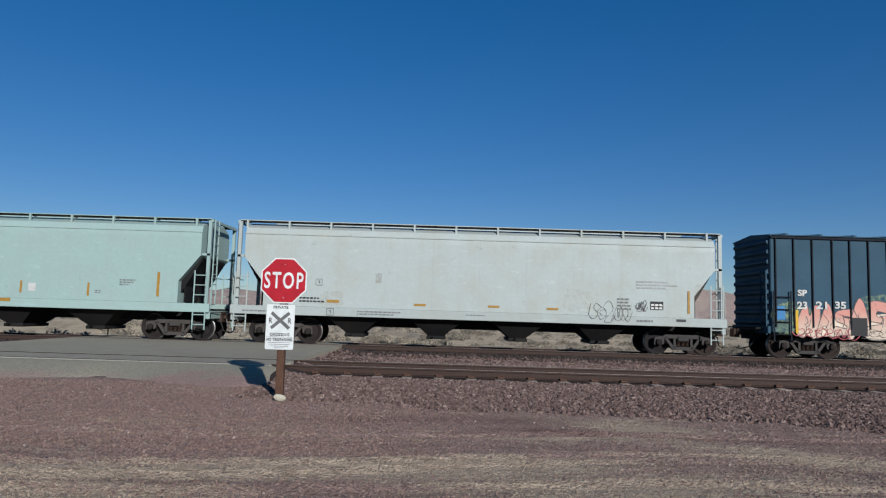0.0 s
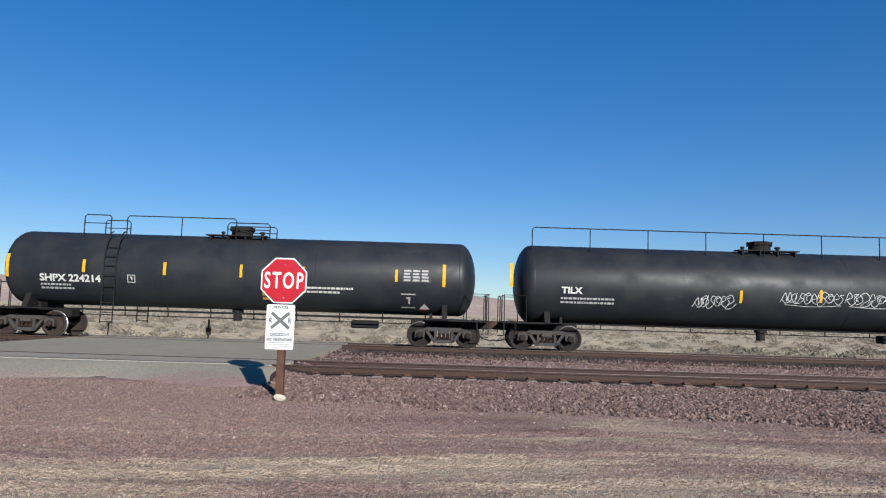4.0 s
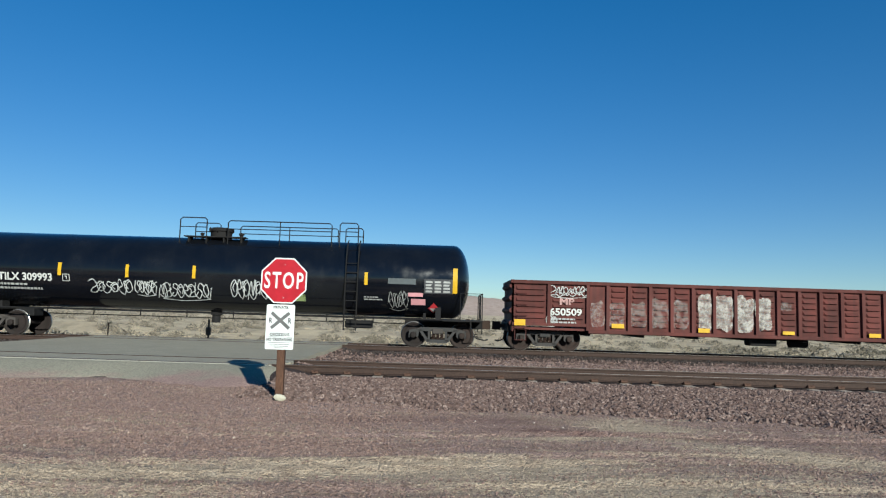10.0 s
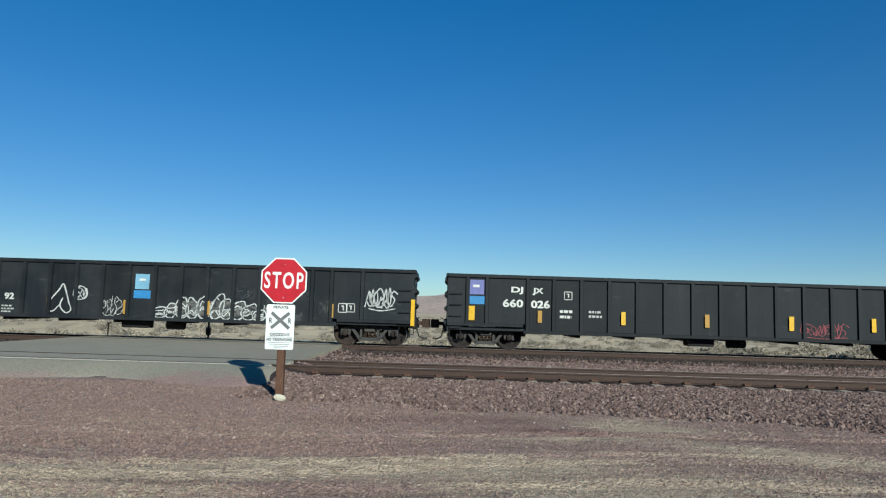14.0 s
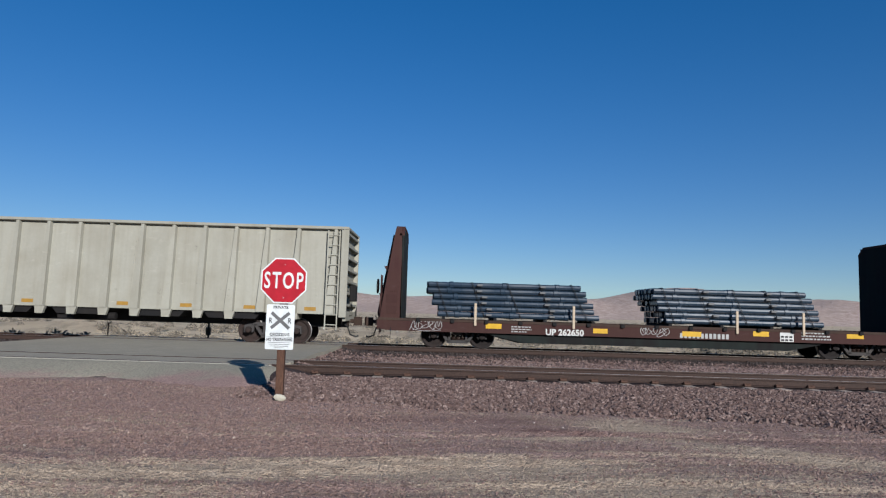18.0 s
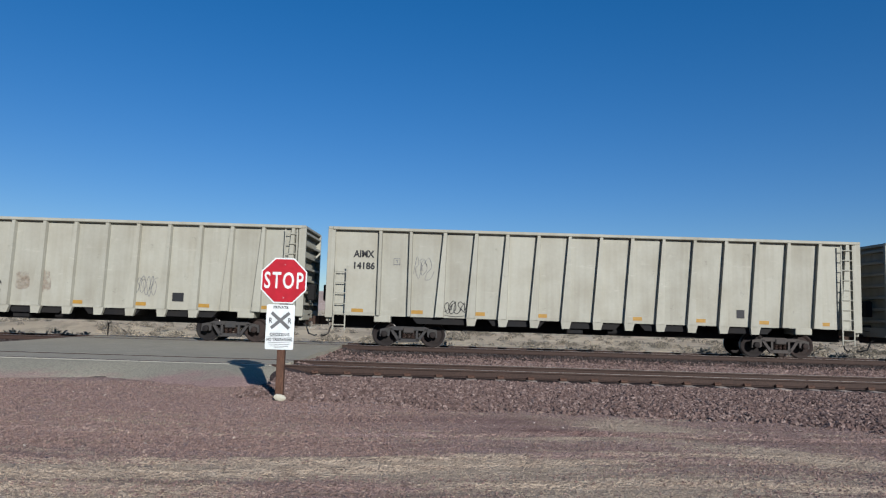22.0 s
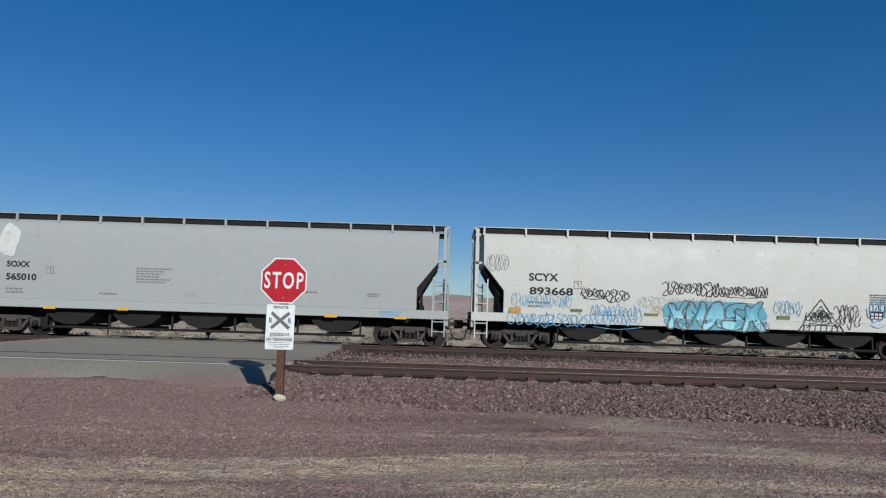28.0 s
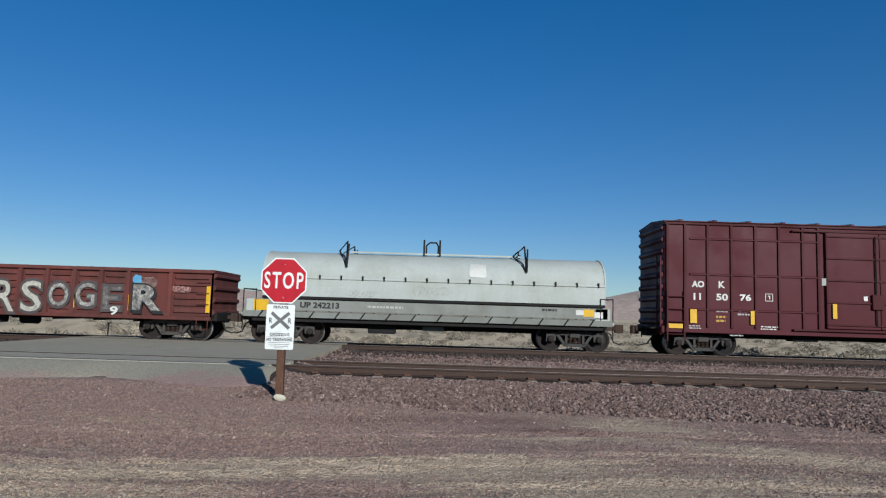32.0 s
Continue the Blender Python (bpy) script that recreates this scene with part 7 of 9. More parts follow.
c1 = covered_hopper("pale green covered hopper railcar", -26.3, -8.35, P_MINT)
c2 = covered_hopper("white covered hopper railcar with rust stains", -7.6, 10.3, P_WHITE)
c3 = box_car("faded blue boxcar covered in graffiti along its lower side", 11.93, 26.98, P_BLUE, 0.95, 4.50, (0.18, 0.84, 1.52, 2.25, 2.89, 3.57, 4.26, 4.92, 5.53, 9.42, 9.92, 10.75, 11.46, 12.15, 12.82, 13.53, 14.22, 14.86), (5.86, 9.3), P_BLUE, post_mat=P_NAVY)
c4 = tank_car("slate grey tank car with gold lettering and white graffiti", 28.64, 47.14, 1.53, 2.52, P_TANKGREY, 8.9, [(7.55, 10.1, 0.56), (0.75, 1.1, 0.45), (16.6, 16.95, 0.45)], None, True)
c5 = tank_car("dark tank car with a side ladder and white lettering", 48.61, 66.26, 1.39, 2.55, P_TANKDARK, 8.6, [(4.5, 8.6, 0.62), (2.9, 3.9, 0.62), (8.2, 9.8, 0.5)], 4.3)
c6 = tank_car("dark tank car with a full-length top handrail and graffiti", 67.73, 86.03, 1.48, 2.49, P_TANKDARK, 9.5, [(0.6, 18.0, 0.62)])
c7 = tank_car("dusty grey tank car with gold lettering and white graffiti", 87.66, 106.58, 1.51, 2.45, P_TANKOLD, 9.7, [(0.9, 8.4, 0.42), (8.5, 11.0, 0.66), (11.1, 18.3, 0.42)])
c8 = tank_car("glossy black tank car with a full-length top handrail", 108.19, 126.07, 1.55, 2.45, P_TANKGLOSS, 8.75, [(0.4, 9.0, 0.62), (9.5, 17.2, 0.62)])
c9 = tank_car("short matt black tank car with a side ladder", 127.64, 143.61, 1.34, 2.45, P_TANKMATT, 7.9, [(6.4, 7.0, 0.7), (7.6, 8.4, 0.7)], 7.2)
c10 = tank_car("glossy black tank car with white graffiti and a side ladder", 145.08, 163.91, 1.40, 2.47, P_TANKGLOSS, 9.2, [(7.9, 8.9, 0.7), (9.7, 13.6, 0.62), (13.9, 14.6, 0.66)], 14.5)
c11 = gondola("rusty oxide red gondola with louvred sides and white graffiti", 165.43, 184.78, P_OXIDE, 0.70, 2.56, [1.32, 2.73] + even(3.45, 16.53, 18) + [17.87, 18.62], True, (2, -3, -1), truck=1.27, lift=0.22, louvre=7)
c12 = gondola("grimy dark brown gondola with louvred sides", 186.22, 205.67, P_DARKBROWN, 0.66, 2.55, [1.34, 2.87] + even(3.83, 16.27, 14) + [17.76], True, (1, -2), louvre=6)
c13 = gondola("black high-sided gondola with white graffiti", 207.01, 226.61, P_GONBLACK, 0.68, 2.80, [1.84, 3.01, 3.58] + even(4.56, 15.92, 13) + [16.62, 17.74], False, truck=1.6, lift=0.16)
c14 = gondola("black long gondola with white lettering", 227.83, 247.29, P_GONBLACK, 0.62, 2.72, [0.72, 1.42, 2.9, 3.84] + even(4.84, 17.9, 14), False, lift=0.22)
coal = [coal_car("weathered cream-grey open hopper with ribbed sides", a, b, P_TAN, P_TAN, i, slide=0.37 if i < 2 else 0.0)
        for i, (a, b) in enumerate(((248.29, 268.19), (269.49, 288.54), (332.08, 351.23), (352.37, 371.42), (372.67, 391.82), (393.1, 412.23), (413.51, 432.73)))]
c17 = flat_car("brown bulkhead flat car loaded with pipes", 289.83, 310.03, P_BROWN, P_BROWN, [(3.55, 0), (7.1, 0), (13.0, 0), (15.4, 0)], [(2.1, 8.15), (10.35, 16.4)], 5, 0.82, 0.09)
c18 = flat_car("yellow bulkhead flat car loaded with pipes", 311.03, 330.93, P_YELLOW, P_YELLOW, [(3.45, 0), (7.0, 0.35), (12.9, 0.3), (15.4, 0)], [(2.45, 8.65), (11.3, 17.2)], 9, 0.72)
c24 = covered_hopper("light grey covered hopper railcar", 434.38, 452.24, P_GREY, True, 5, curved=True, skirt=4.27)
c25 = covered_hopper("white covered hopper railcar covered in graffiti", 453.05, 470.96, P_CREAM, True, 5, curved=True, skirt=4.25)
c26 = covered_hopper("pale grey covered hopper railcar with large pink and silver graffiti", 471.9, 489.94, P_STONE, True, 5, curved=True, skirt=4.27)
c27 = gondola("oxide red gondola with white block-letter graffiti", 491.14, 506.99, P_OXIDE, 0.74, 2.57, [1.45, 3.05] + even(3.98, 12.8, 10) + [14.33], True, (1, -2), louvre=6, truck=1.55)
c28 = coil_car("grey coil car with a rounded steel cover", 508.05, 521.55, P_HOOD, P_HOOD)
c29 = box_car("dark red boxcar with white lettering", 523.35, 538.75, P_MAROON, 0.85, 4.90, [0.09, 0.73, 1.55, 2.42, 3.29, 4.15, 5.01, 5.58] + even(10.0, 14.7, 7), (5.8, 9.7), P_MAROON, (4.25, 2.95, 1.68), 1.58, post_mat=P_REDSEAM, pw=0.06)

for c in coal:
    for d in (0.98, 3.15, 5.4, 7.65, 11.1, 13.4, 15.7, 17.9):
        c.strip(d, 1.28, 0.42, 0.13, M_ORANGE, "reflector", "faded orange reflector", 0.012)


# ---- lettering, reflectors and graffiti ----
c1.strip(11.12, 1.77, 0.08, 0.43, M_ORANGE)
c1.strip(13.55, 1.75, 0.08, 0.47, M_ORANGE)
c1.strip(16.06, 2.0, 0.1, 0.88, M_ORANGE)
c1.strip(11.52, 1.77, 0.26, 0.28, M_MARKWHITE, "paint_patch", "white painted square")
c1.lines(14.66, 2.12, 0.57, 3, M_DARKPRINT, 0.083, 0.042, 15)
c1.lines(13.79, 1.71, 0.28, 2, M_DARKPRINT, 0.07, 0.035, 16)
c1.strip(10.6, 1.29, 0.41, 0.12, M_ORANGE, "paint_patch", "faded orange sill mark")
c2.word("TGCX", 1.69, 2.40, 0.24, M_MARKBLACK, fit=0.9)
c2.word("1546", 1.69, 1.97, 0.24, M_MARKBLACK, fit=0.7)
c2.boxed(3.16, 2.25, 0.12, M_DARKPRINT)
c2.strip(5.31, 2.46, 0.22, 0.35, M_STAIN, "paint_patch", "grey painted-over patch")
c2.blob(3.65, 1.65, 0.92, 0.61, M_STAINTAN, 20, "", 0.007, 2.6, 0.3, name="stain")
c2.blob(12.53, 1.84, 1.13, 0.87, M_STAINTAN, 21, "", 0.007, 2.6, 0.3, name="stain")
c2.blob(16.96, 2.1, 0.61, 0.92, M_STAINTAN, 22, "", 0.007, 2.6, 0.3, name="stain")
c2.strip(3.69, 1.58, 0.45, 0.1, M_ORANGE)
c2.strip(6.83, 1.54, 0.43, 0.08, M_ORANGE)
c2.strip(9.49, 1.56, 0.41, 0.08, M_ORANGE)
c2.strip(11.61, 1.54, 0.42, 0.08, M_ORANGE)
c2.lines(4.58, 1.24, 1.83, 2, M_DARKPRINT, 0.09, 0.045, 27)
c2.lines(8.49, 1.23, 0.89, 1, M_DARKPRINT, 0.06, 0.03, 28)
c2.lines(2.48, 1.67, 0.91, 2, M_MARKBLACK, 0.115, 0.057, 29)
c2.lines(0.46, 1.16, 1.43, 1, M_DARKPRINT, 0.1, 0.05, 30)
c2.boxed(3.61, 1.2, 0.13, M_DARKPRINT)
c2.lines(14.64, 2.62, 1.63, 3, M_MARKGREY, 0.11, 0.055, 32)
c2.scrawl(12.99, 1.47, 1.36, 0.73, M_OUTLINE, 33, 0.025, 4)
c2.scrawl(14.62, 1.76, 0.39, 0.36, M_OUTLINE, 34, 0.028, 3)
c2.lines(13.94, 1.97, 0.58, 4, M_DARKPRINT, 0.117, 0.059, 35)
c2.panel_label(15.37, 1.77, 0.47, 0.3, M_MARKWHITE, M_MARKBLACK, 36)
c2.strip(16.52, 1.92, 0.08, 0.81, M_ORANGE)
c2.lines(14.64, 1.21, 0.69, 1, M_DARKPRINT, 0.14, 0.07, 38)
c2.strip(16.24, 1.29, 0.34, 0.14, M_MARKBLACK, "paint_patch", "small black sill label")
CREAM, SALMON, OLIVE, OCHRE = (0.42, 0.34, 0.26), (0.42, 0.17, 0.13), (0.05, 0.07, 0.02), (0.19, 0.145, 0.04)
c3.bars(10.43, 3.5, 1.64, 0.28, 6, M_CHROME)
c3.bars(11.0, 3.11, 1.07, 0.29, 4, M_CHROME)
c3.bars(10.45, 2.69, 1.6, 0.29, 7, M_CHROME)
c3.strip(12.54, 3.67, 0.31, 0.29, M_ROSE, "paint_patch", "faded pink square")
c3.strip(12.54, 3.27, 0.31, 0.29, M_ROSE, "paint_patch", "faded pink square")
c3.strip(12.54, 2.85, 0.31, 0.29, M_ROSE, "paint_patch", "faded pink square")
c3.strip(13.2, 3.27, 0.33, 0.29, M_CHROME, "paint_patch", "yellow square")
c3.strip(13.2, 2.85, 0.32, 0.29, M_CHROME, "paint_patch", "yellow square")
c3.strip(13.88, 2.85, 0.33, 0.29, M_CHROME, "paint_patch", "yellow square")
c3.bars(6.45, 3.82, 0.99, 0.1, 11, M_CHROME)
c3.bars(6.5, 3.67, 0.9, 0.11, 12, M_CHROME)
c3.bars(6.62, 3.55, 0.68, 0.08, 8, M_CHROME)
c3.strip(0.91, 1.35, 0.1, 0.84, M_YELLOW)
c3.strip(14.06, 2.06, 0.11, 0.81, M_YELLOW)
c3.blob(0.79, 1.44, 1.53, 1.18, M_LIME, 54, "", 0.007, 2.6, 0.35)
c3.blob(4.15, 2.09, 1.58, 0.66, M_LIME, 55, "", 0.007, 2.6, 0.5)
c3.blob(5.21, 1.9, 1.02, 0.61, M_LIME, 56, "", 0.007, 2.6, 0.5)
c3.blob(1.83, 1.19, 1.89, 0.69, M_CREAMG, 57, "", 0.007, 2.6, 0.2)
c3.blob(4.21, 1.29, 3.05, 0.85, M_CREAMG, 58, "", 0.007, 2.6, 0.2)
c3.wild(1.0, 0.83, 2.0, 1.1, 3, CREAM, SALMON, M_OUTLINE, 59, 0.015)
c3.wild(2.79, 0.85, 2.98, 1.30, 4, CREAM, SALMON, M_OUTLINE, 62, 0.016)
c3.scrawl(0.86, 0.96, 2.24, 0.41, M_CRIMSON, 61, 0.05, 5)
c3.scrawl(3.1, 1.02, 2.64, 0.36, M_OUTLINE, 62, 0.04, 5)
c3.strip(3.17, 1.23, 0.61, 0.65, M_MARKBLACK, "paint_patch", "black painted square")
c3.strip(4.58, 1.54, 0.51, 0.3, M_DARKPRINT, "paint_patch", "dark painted rectangle")
c3.strip(0.34, 1.65, 0.33, 0.49, M_BLUEMARK, "paint_patch", "bright blue patch")
c3.blob(6.5, 1.68, 1.53, 0.92, M_LIME, 66, "", 0.007, 2.6, 0.4)
c3.blob(6.78, 1.4, 1.59, 0.49, M_MOSS, 67, "", 0.007, 2.6, 0.4)
c3.blob(7.92, 1.43, 1.73, 0.65, M_RUSTY, 68, "", 0.007, 2.6, 0.4)
c3.scrawl(6.05, 1.88, 0.69, 0.3, M_GHOSTW, 69, 0.05, 3)
c3.scrawl(6.42, 1.62, 1.04, 0.37, M_REDMARK, 70, 0.03, 4)
c3.scrawl(7.97, 1.88, 0.92, 0.45, M_GHOSTW, 71, 0.06, 4)
c3.blob(10.44, 1.98, 0.78, 0.37, M_TEALDARK, 72, "", 0.007, 2.6, 0.3)
c3.blob(12.05, 2.15, 0.82, 0.45, M_TEALDARK, 73, "", 0.007, 2.6, 0.3)
c3.wild(9.3, 0.93, 4.1, 1.38, 5, OLIVE, OCHRE, M_GHOSTLINE, 75, 0.030)
c3.blob(10.95, 2.19, 0.25, 0.2, M_GHOST, 75, "", 0.007, 2.6, 0.4)
c3.blob(13.05, 1.99, 0.21, 0.24, M_GHOST, 76, "", 0.007, 2.6, 0.4)
c3.blob(13.73, 1.67, 0.31, 0.29, M_GREEN, 77, "", 0.007, 2.6, 0.3)
c3.strip(9.86, 1.03, 0.45, 0.14, M_YELLOW, "paint_patch", "yellow reflective label")
c3.strip(13.86, 1.29, 0.43, 0.35, M_MARKWHITE, "paint_patch", "white data label")
c3.lines(13.68, 1.37, 0.37, 3, M_MARKBLACK, 0.083, 0.042, 80)
c3.scrawl(13.65, 3.11, 0.45, 0.72, M_SPRAY, 81, 0.035, 2)
c3.blob(14.54, 3.92, 0.46, 0.41, M_GHOST, 82, "", 0.007, 2.6, 0.4)
c3.strip(14.62, 1.61, 0.53, 0.61, M_BLUEMARK, "paint_patch", "bright blue patch")
c3.strip(5.25, 2.99, 0.26, 0.06, M_MARKWHITE, "paint_patch", "white mark")
c3.strip(5.25, 2.87, 0.27, 0.06, M_MARKWHITE, "paint_patch", "white mark")
c3.lines(4.39, 2.69, 0.29, 3, M_MARKGREY, 0.12, 0.06, 86)
c3.word("SP", 0.96, 2.28, 0.23, M_MARKWHITE, fit=0.35)
c3.word("23", 0.94, 1.81, 0.27, M_MARKWHITE, fit=0.36)
c3.word("21", 1.61, 1.83, 0.27, M_MARKWHITE, fit=0.41)
c3.word("35", 2.3, 1.86, 0.26, M_MARKWHITE, fit=0.41)
c4.word("UTLX 910357", 1.77, 2.04, 0.27, M_MARKGOLD, fit=2.02)
c4.lines(1.78, 1.85, 1.35, 2, M_MARKGOLD, 0.195, 0.097, 92)
c4.strip(0.67, 2.4, 0.12, 0.92, M_YELLOW)
c4.strip(4.08, 2.41, 0.1, 0.45, M_YELLOW)
c4.strip(6.68, 2.4, 0.1, 0.47, M_YELLOW)
c4.strip(9.32, 2.41, 0.1, 0.45, M_YELLOW)
c4.strip(11.96, 2.42, 0.1, 0.49, M_YELLOW)
c4.strip(14.6, 2.43, 0.1, 0.48, M_YELLOW)
c4.strip(17.99, 2.48, 0.12, 0.78, M_YELLOW)
c4.scrawl(4.17, 1.8, 1.53, 0.73, M_SPRAY, 100, 0.05, 6)
c4.scrawl(6.78, 2.1, 2.55, 0.32, M_SPRAY, 101, 0.05, 10)
c4.scrawl(12.09, 1.82, 1.0, 0.57, M_SPRAY, 102, 0.04, 4)
c4.strip(14.38, 1.79, 0.78, 0.26, M_LABELYELLOW, "paint_patch", "yellow label")
c4.lines(14.07, 1.85, 0.64, 3, M_BROWNPRINT, 0.06, 0.03, 104)
c4.lines(15.2, 2.04, 0.79, 4, M_MARKGOLD, 0.12, 0.06, 105)
c4.panel_label(17.26, 2.38, 1.08, 0.62, M_MARKGREY, M_TANKPRINT, 106)
c4.diamond(17.09, 1.35, 0.2, M_MARKWHITE, M_REDMARK)
c5.word("SHPX 224214", 1.69, 2.01, 0.27, M_MARKWHITE, fit=2.23)
c5.lines(1.7, 1.9, 1.67, 2, M_MARKGREY, 0.13, 0.065, 109)
c5.boxed(5.04, 2.18, 0.14, M_MARKWHITE)
c5.strip(0.51, 2.55, 0.12, 0.84, M_YELLOW)
c5.strip(3.3, 2.6, 0.11, 0.47, M_YELLOW)
c5.strip(6.25, 2.58, 0.11, 0.47, M_YELLOW)
c5.strip(9.04, 2.58, 0.1, 0.47, M_YELLOW)
c5.strip(11.31, 2.58, 0.1, 0.45, M_YELLOW)
c5.strip(14.71, 2.58, 0.1, 0.45, M_YELLOW)
c5.strip(10.19, 1.71, 0.78, 0.29, M_ORANGE, "paint_patch", "orange-yellow label")
c5.lines(11.34, 2.05, 1.92, 2, M_MARKWHITE, 0.145, 0.073, 118)
c5.boxed(15.16, 1.68, 0.26, M_MARKGREY)
c5.diamond(15.75, 1.39, 0.2, M_MARKWHITE, M_REDMARK)
c5.strip(16.45, 2.63, 0.12, 0.82, M_YELLOW)
c5.panel_label(15.45, 2.62, 1.06, 0.54, M_MARKGREY, M_TANKPRINT, 122)
c6.word("TILX", 1.61, 2.12, 0.24, M_MARKWHITE, fit=0.77)
c6.lines(1.6, 1.95, 2.21, 2, M_MARKGREY, 0.145, 0.073, 124)
c6.strip(-0.21, 2.73, 0.12, 0.87, M_YELLOW)
c6.strip(13.89, 2.24, 0.1, 0.35, M_YELLOW)
c6.strip(17.96, 2.03, 0.13, 0.81, M_YELLOW)
c6.panel_label(17.2, 2.29, 1.04, 0.61, M_MARKGREY, M_TANKPRINT, 128)
c6.strip(15.79, 1.81, 0.55, 0.41, M_PINK, "paint_patch", "pink printed label")
c6.strip(16.39, 1.76, 0.36, 0.46, M_MARKGREY, "paint_patch", "grey label")
c6.diamond(17.13, 1.49, 0.2, M_MARKWHITE, M_REDMARK)
c6.scrawl(6.48, 1.98, 1.42, 0.49, M_SPRAY, 132, 0.045, 5)
c6.scrawl(9.63, 2.21, 2.14, 0.49, M_SPRAY, 133, 0.045, 6)
c6.scrawl(11.98, 2.21, 2.25, 0.49, M_SPRAY, 134, 0.045, 6)
c6.strip(8.14, 2.19, 0.1, 0.45, M_YELLOW)
c6.strip(11.04, 2.29, 0.1, 0.45, M_YELLOW)
c7.word("RCOX 51257", 1.64, 2.06, 0.28, M_MARKGOLD, fit=1.88)
c7.lines(1.67, 1.83, 2.0, 2, M_MARKGREY, 0.135, 0.068, 138)
c7.strip(0.54, 2.4, 0.13, 0.87, M_GOLDSTRIP)
c7.strip(7.11, 2.38, 0.11, 0.45, M_YELLOW)
c7.strip(10.52, 2.44, 0.1, 0.47, M_YELLOW)
c7.strip(12.97, 2.42, 0.12, 0.47, M_YELLOW)
c7.strip(15.72, 2.45, 0.1, 0.47, M_YELLOW)
c7.strip(18.28, 2.48, 0.14, 0.8, M_YELLOW)
c7.scrawl(6.69, 1.73, 2.18, 0.67, M_SPRAY, 145, 0.04, 7)
c7.scrawl(8.88, 1.77, 2.18, 0.67, M_SPRAY, 146, 0.04, 7)
c7.strip(14.46, 1.86, 0.72, 0.41, M_LABELYELLOW, "paint_patch", "yellow label")
c7.lines(14.18, 1.98, 0.57, 3, M_BROWNPRINT, 0.107, 0.053, 148)
c7.lines(15.83, 2.57, 0.99, 4, M_MARKGOLD, 0.138, 0.069, 149)
c7.panel_label(17.33, 2.35, 1.02, 0.55, M_MARKGREY, M_TANKPRINT, 150)
c7.panel_label(16.16, 1.8, 0.47, 0.31, M_MARKBLACK, M_MARKWHITE, 151)
c7.diamond(17.7, 1.46, 0.2, M_MARKWHITE, M_REDMARK)
c8.word("GATX 61773", 1.47, 2.18, 0.29, M_MARKWHITE, fit=1.75)
c8.lines(1.48, 2.06, 2.59, 2, M_MARKGREY, 0.14, 0.07, 154)
c8.strip(3.58, 2.23, 0.12, 0.47, M_YELLOW)
c8.boxed(3.87, 2.29, 0.13, M_MARKWHITE)
c8.strip(5.87, 2.24, 0.12, 0.47, M_YELLOW)
c8.strip(8.0, 2.24, 0.13, 0.48, M_YELLOW)
c8.strip(9.92, 2.24, 0.12, 0.47, M_YELLOW)
c8.strip(12.07, 2.2, 0.13, 0.48, M_YELLOW)
c8.strip(14.62, 2.23, 0.12, 0.45, M_YELLOW)
c8.strip(17.32, 2.06, 0.16, 0.83, M_YELLOW)
# black strips are the lips; the grey ones paint the light caught below them
for z, m in ((3.06, M_MARKBLACK), (2.80, M_MARKBLACK), (2.54, M_MARKBLACK), (3.02, M_TANKGREYP), (2.765, M_TANKGREYP)):
    c8.strip(8.91, z, 8.56, 0.022, m, "jacket_lip", "long lip of the jacket")
c8.strip(13.98, 2.52, 1.17, 0.59, M_TANKGREYP, "paint_patch", "grey repainted panel")
c8.strip(12.52, 1.95, 0.77, 0.26, M_LABELYELLOW, "paint_patch", "yellow label")
c8.lines(12.21, 2.01, 0.63, 3, M_BROWNPRINT, 0.06, 0.03, 166)
c8.word("FRA AIP", 14.99, 2.47, 0.14, M_MARKWHITE, fit=0.51)
c8.panel_label(16.07, 2.46, 1.07, 0.55, M_MARKGREY, M_TANKPRINT, 168)
c8.strip(14.59, 1.86, 0.56, 0.16, M_PINK, "paint_patch", "pink label")
c8.strip(15.29, 1.69, 0.55, 0.23, M_PINK, "paint_patch", "pink label")
c8.lines(6.77, 2.13, 0.7, 2, M_MARKGREY, 0.06, 0.03, 171)
c8.lines(10.62, 2.1, 0.96, 2, M_MARKGREY, 0.09, 0.045, 172)
c8.diamond(16.74, 1.4, 0.2, M_MARKWHITE, M_REDMARK)
c8.strip(8.91, 3.04, 0.43, 0.12, M_MARKGREY, "paint_patch", "small label")
c9.word("GATX 53574", 1.72, 2.05, 0.28, M_MARKWHITE, fit=1.9)
c9.lines(1.73, 1.92, 2.24, 2, M_MARKGREY, 0.14, 0.07, 176)
c9.strip(0.52, 2.38, 0.12, 0.88, M_YELLOW)
c9.strip(3.77, 2.42, 0.13, 0.47, M_YELLOW)
c9.strip(6.09, 2.42, 0.12, 0.47, M_YELLOW)
c9.strip(8.59, 2.38, 0.13, 0.46, M_YELLOW)
c9.strip(10.71, 2.42, 0.13, 0.47, M_YELLOW)
c9.strip(12.88, 2.42, 0.13, 0.47, M_YELLOW)
c9.strip(15.46, 2.43, 0.17, 0.88, M_YELLOW)
c9.boxed(4.04, 2.21, 0.12, M_MARKGREY)
c9.scrawl(8.2, 1.67, 0.68, 0.45, M_SPRAY, 185, 0.05, 3)
c9.lines(8.96, 1.78, 1.06, 3, M_MARKGREY, 0.103, 0.052, 186)
c9.lines(10.8, 1.82, 0.73, 2, M_MARKGREY, 0.085, 0.043, 187)
c9.lines(12.43, 1.8, 1.06, 4, M_MARKGREY, 0.093, 0.046, 188)
c9.panel_label(14.56, 2.29, 1.02, 0.47, M_MARKGREY, M_TANKPRINT, 189)
c9.panel_label(14.1, 1.7, 0.59, 0.28, M_MARKBLACK, M_MARKWHITE, 190)
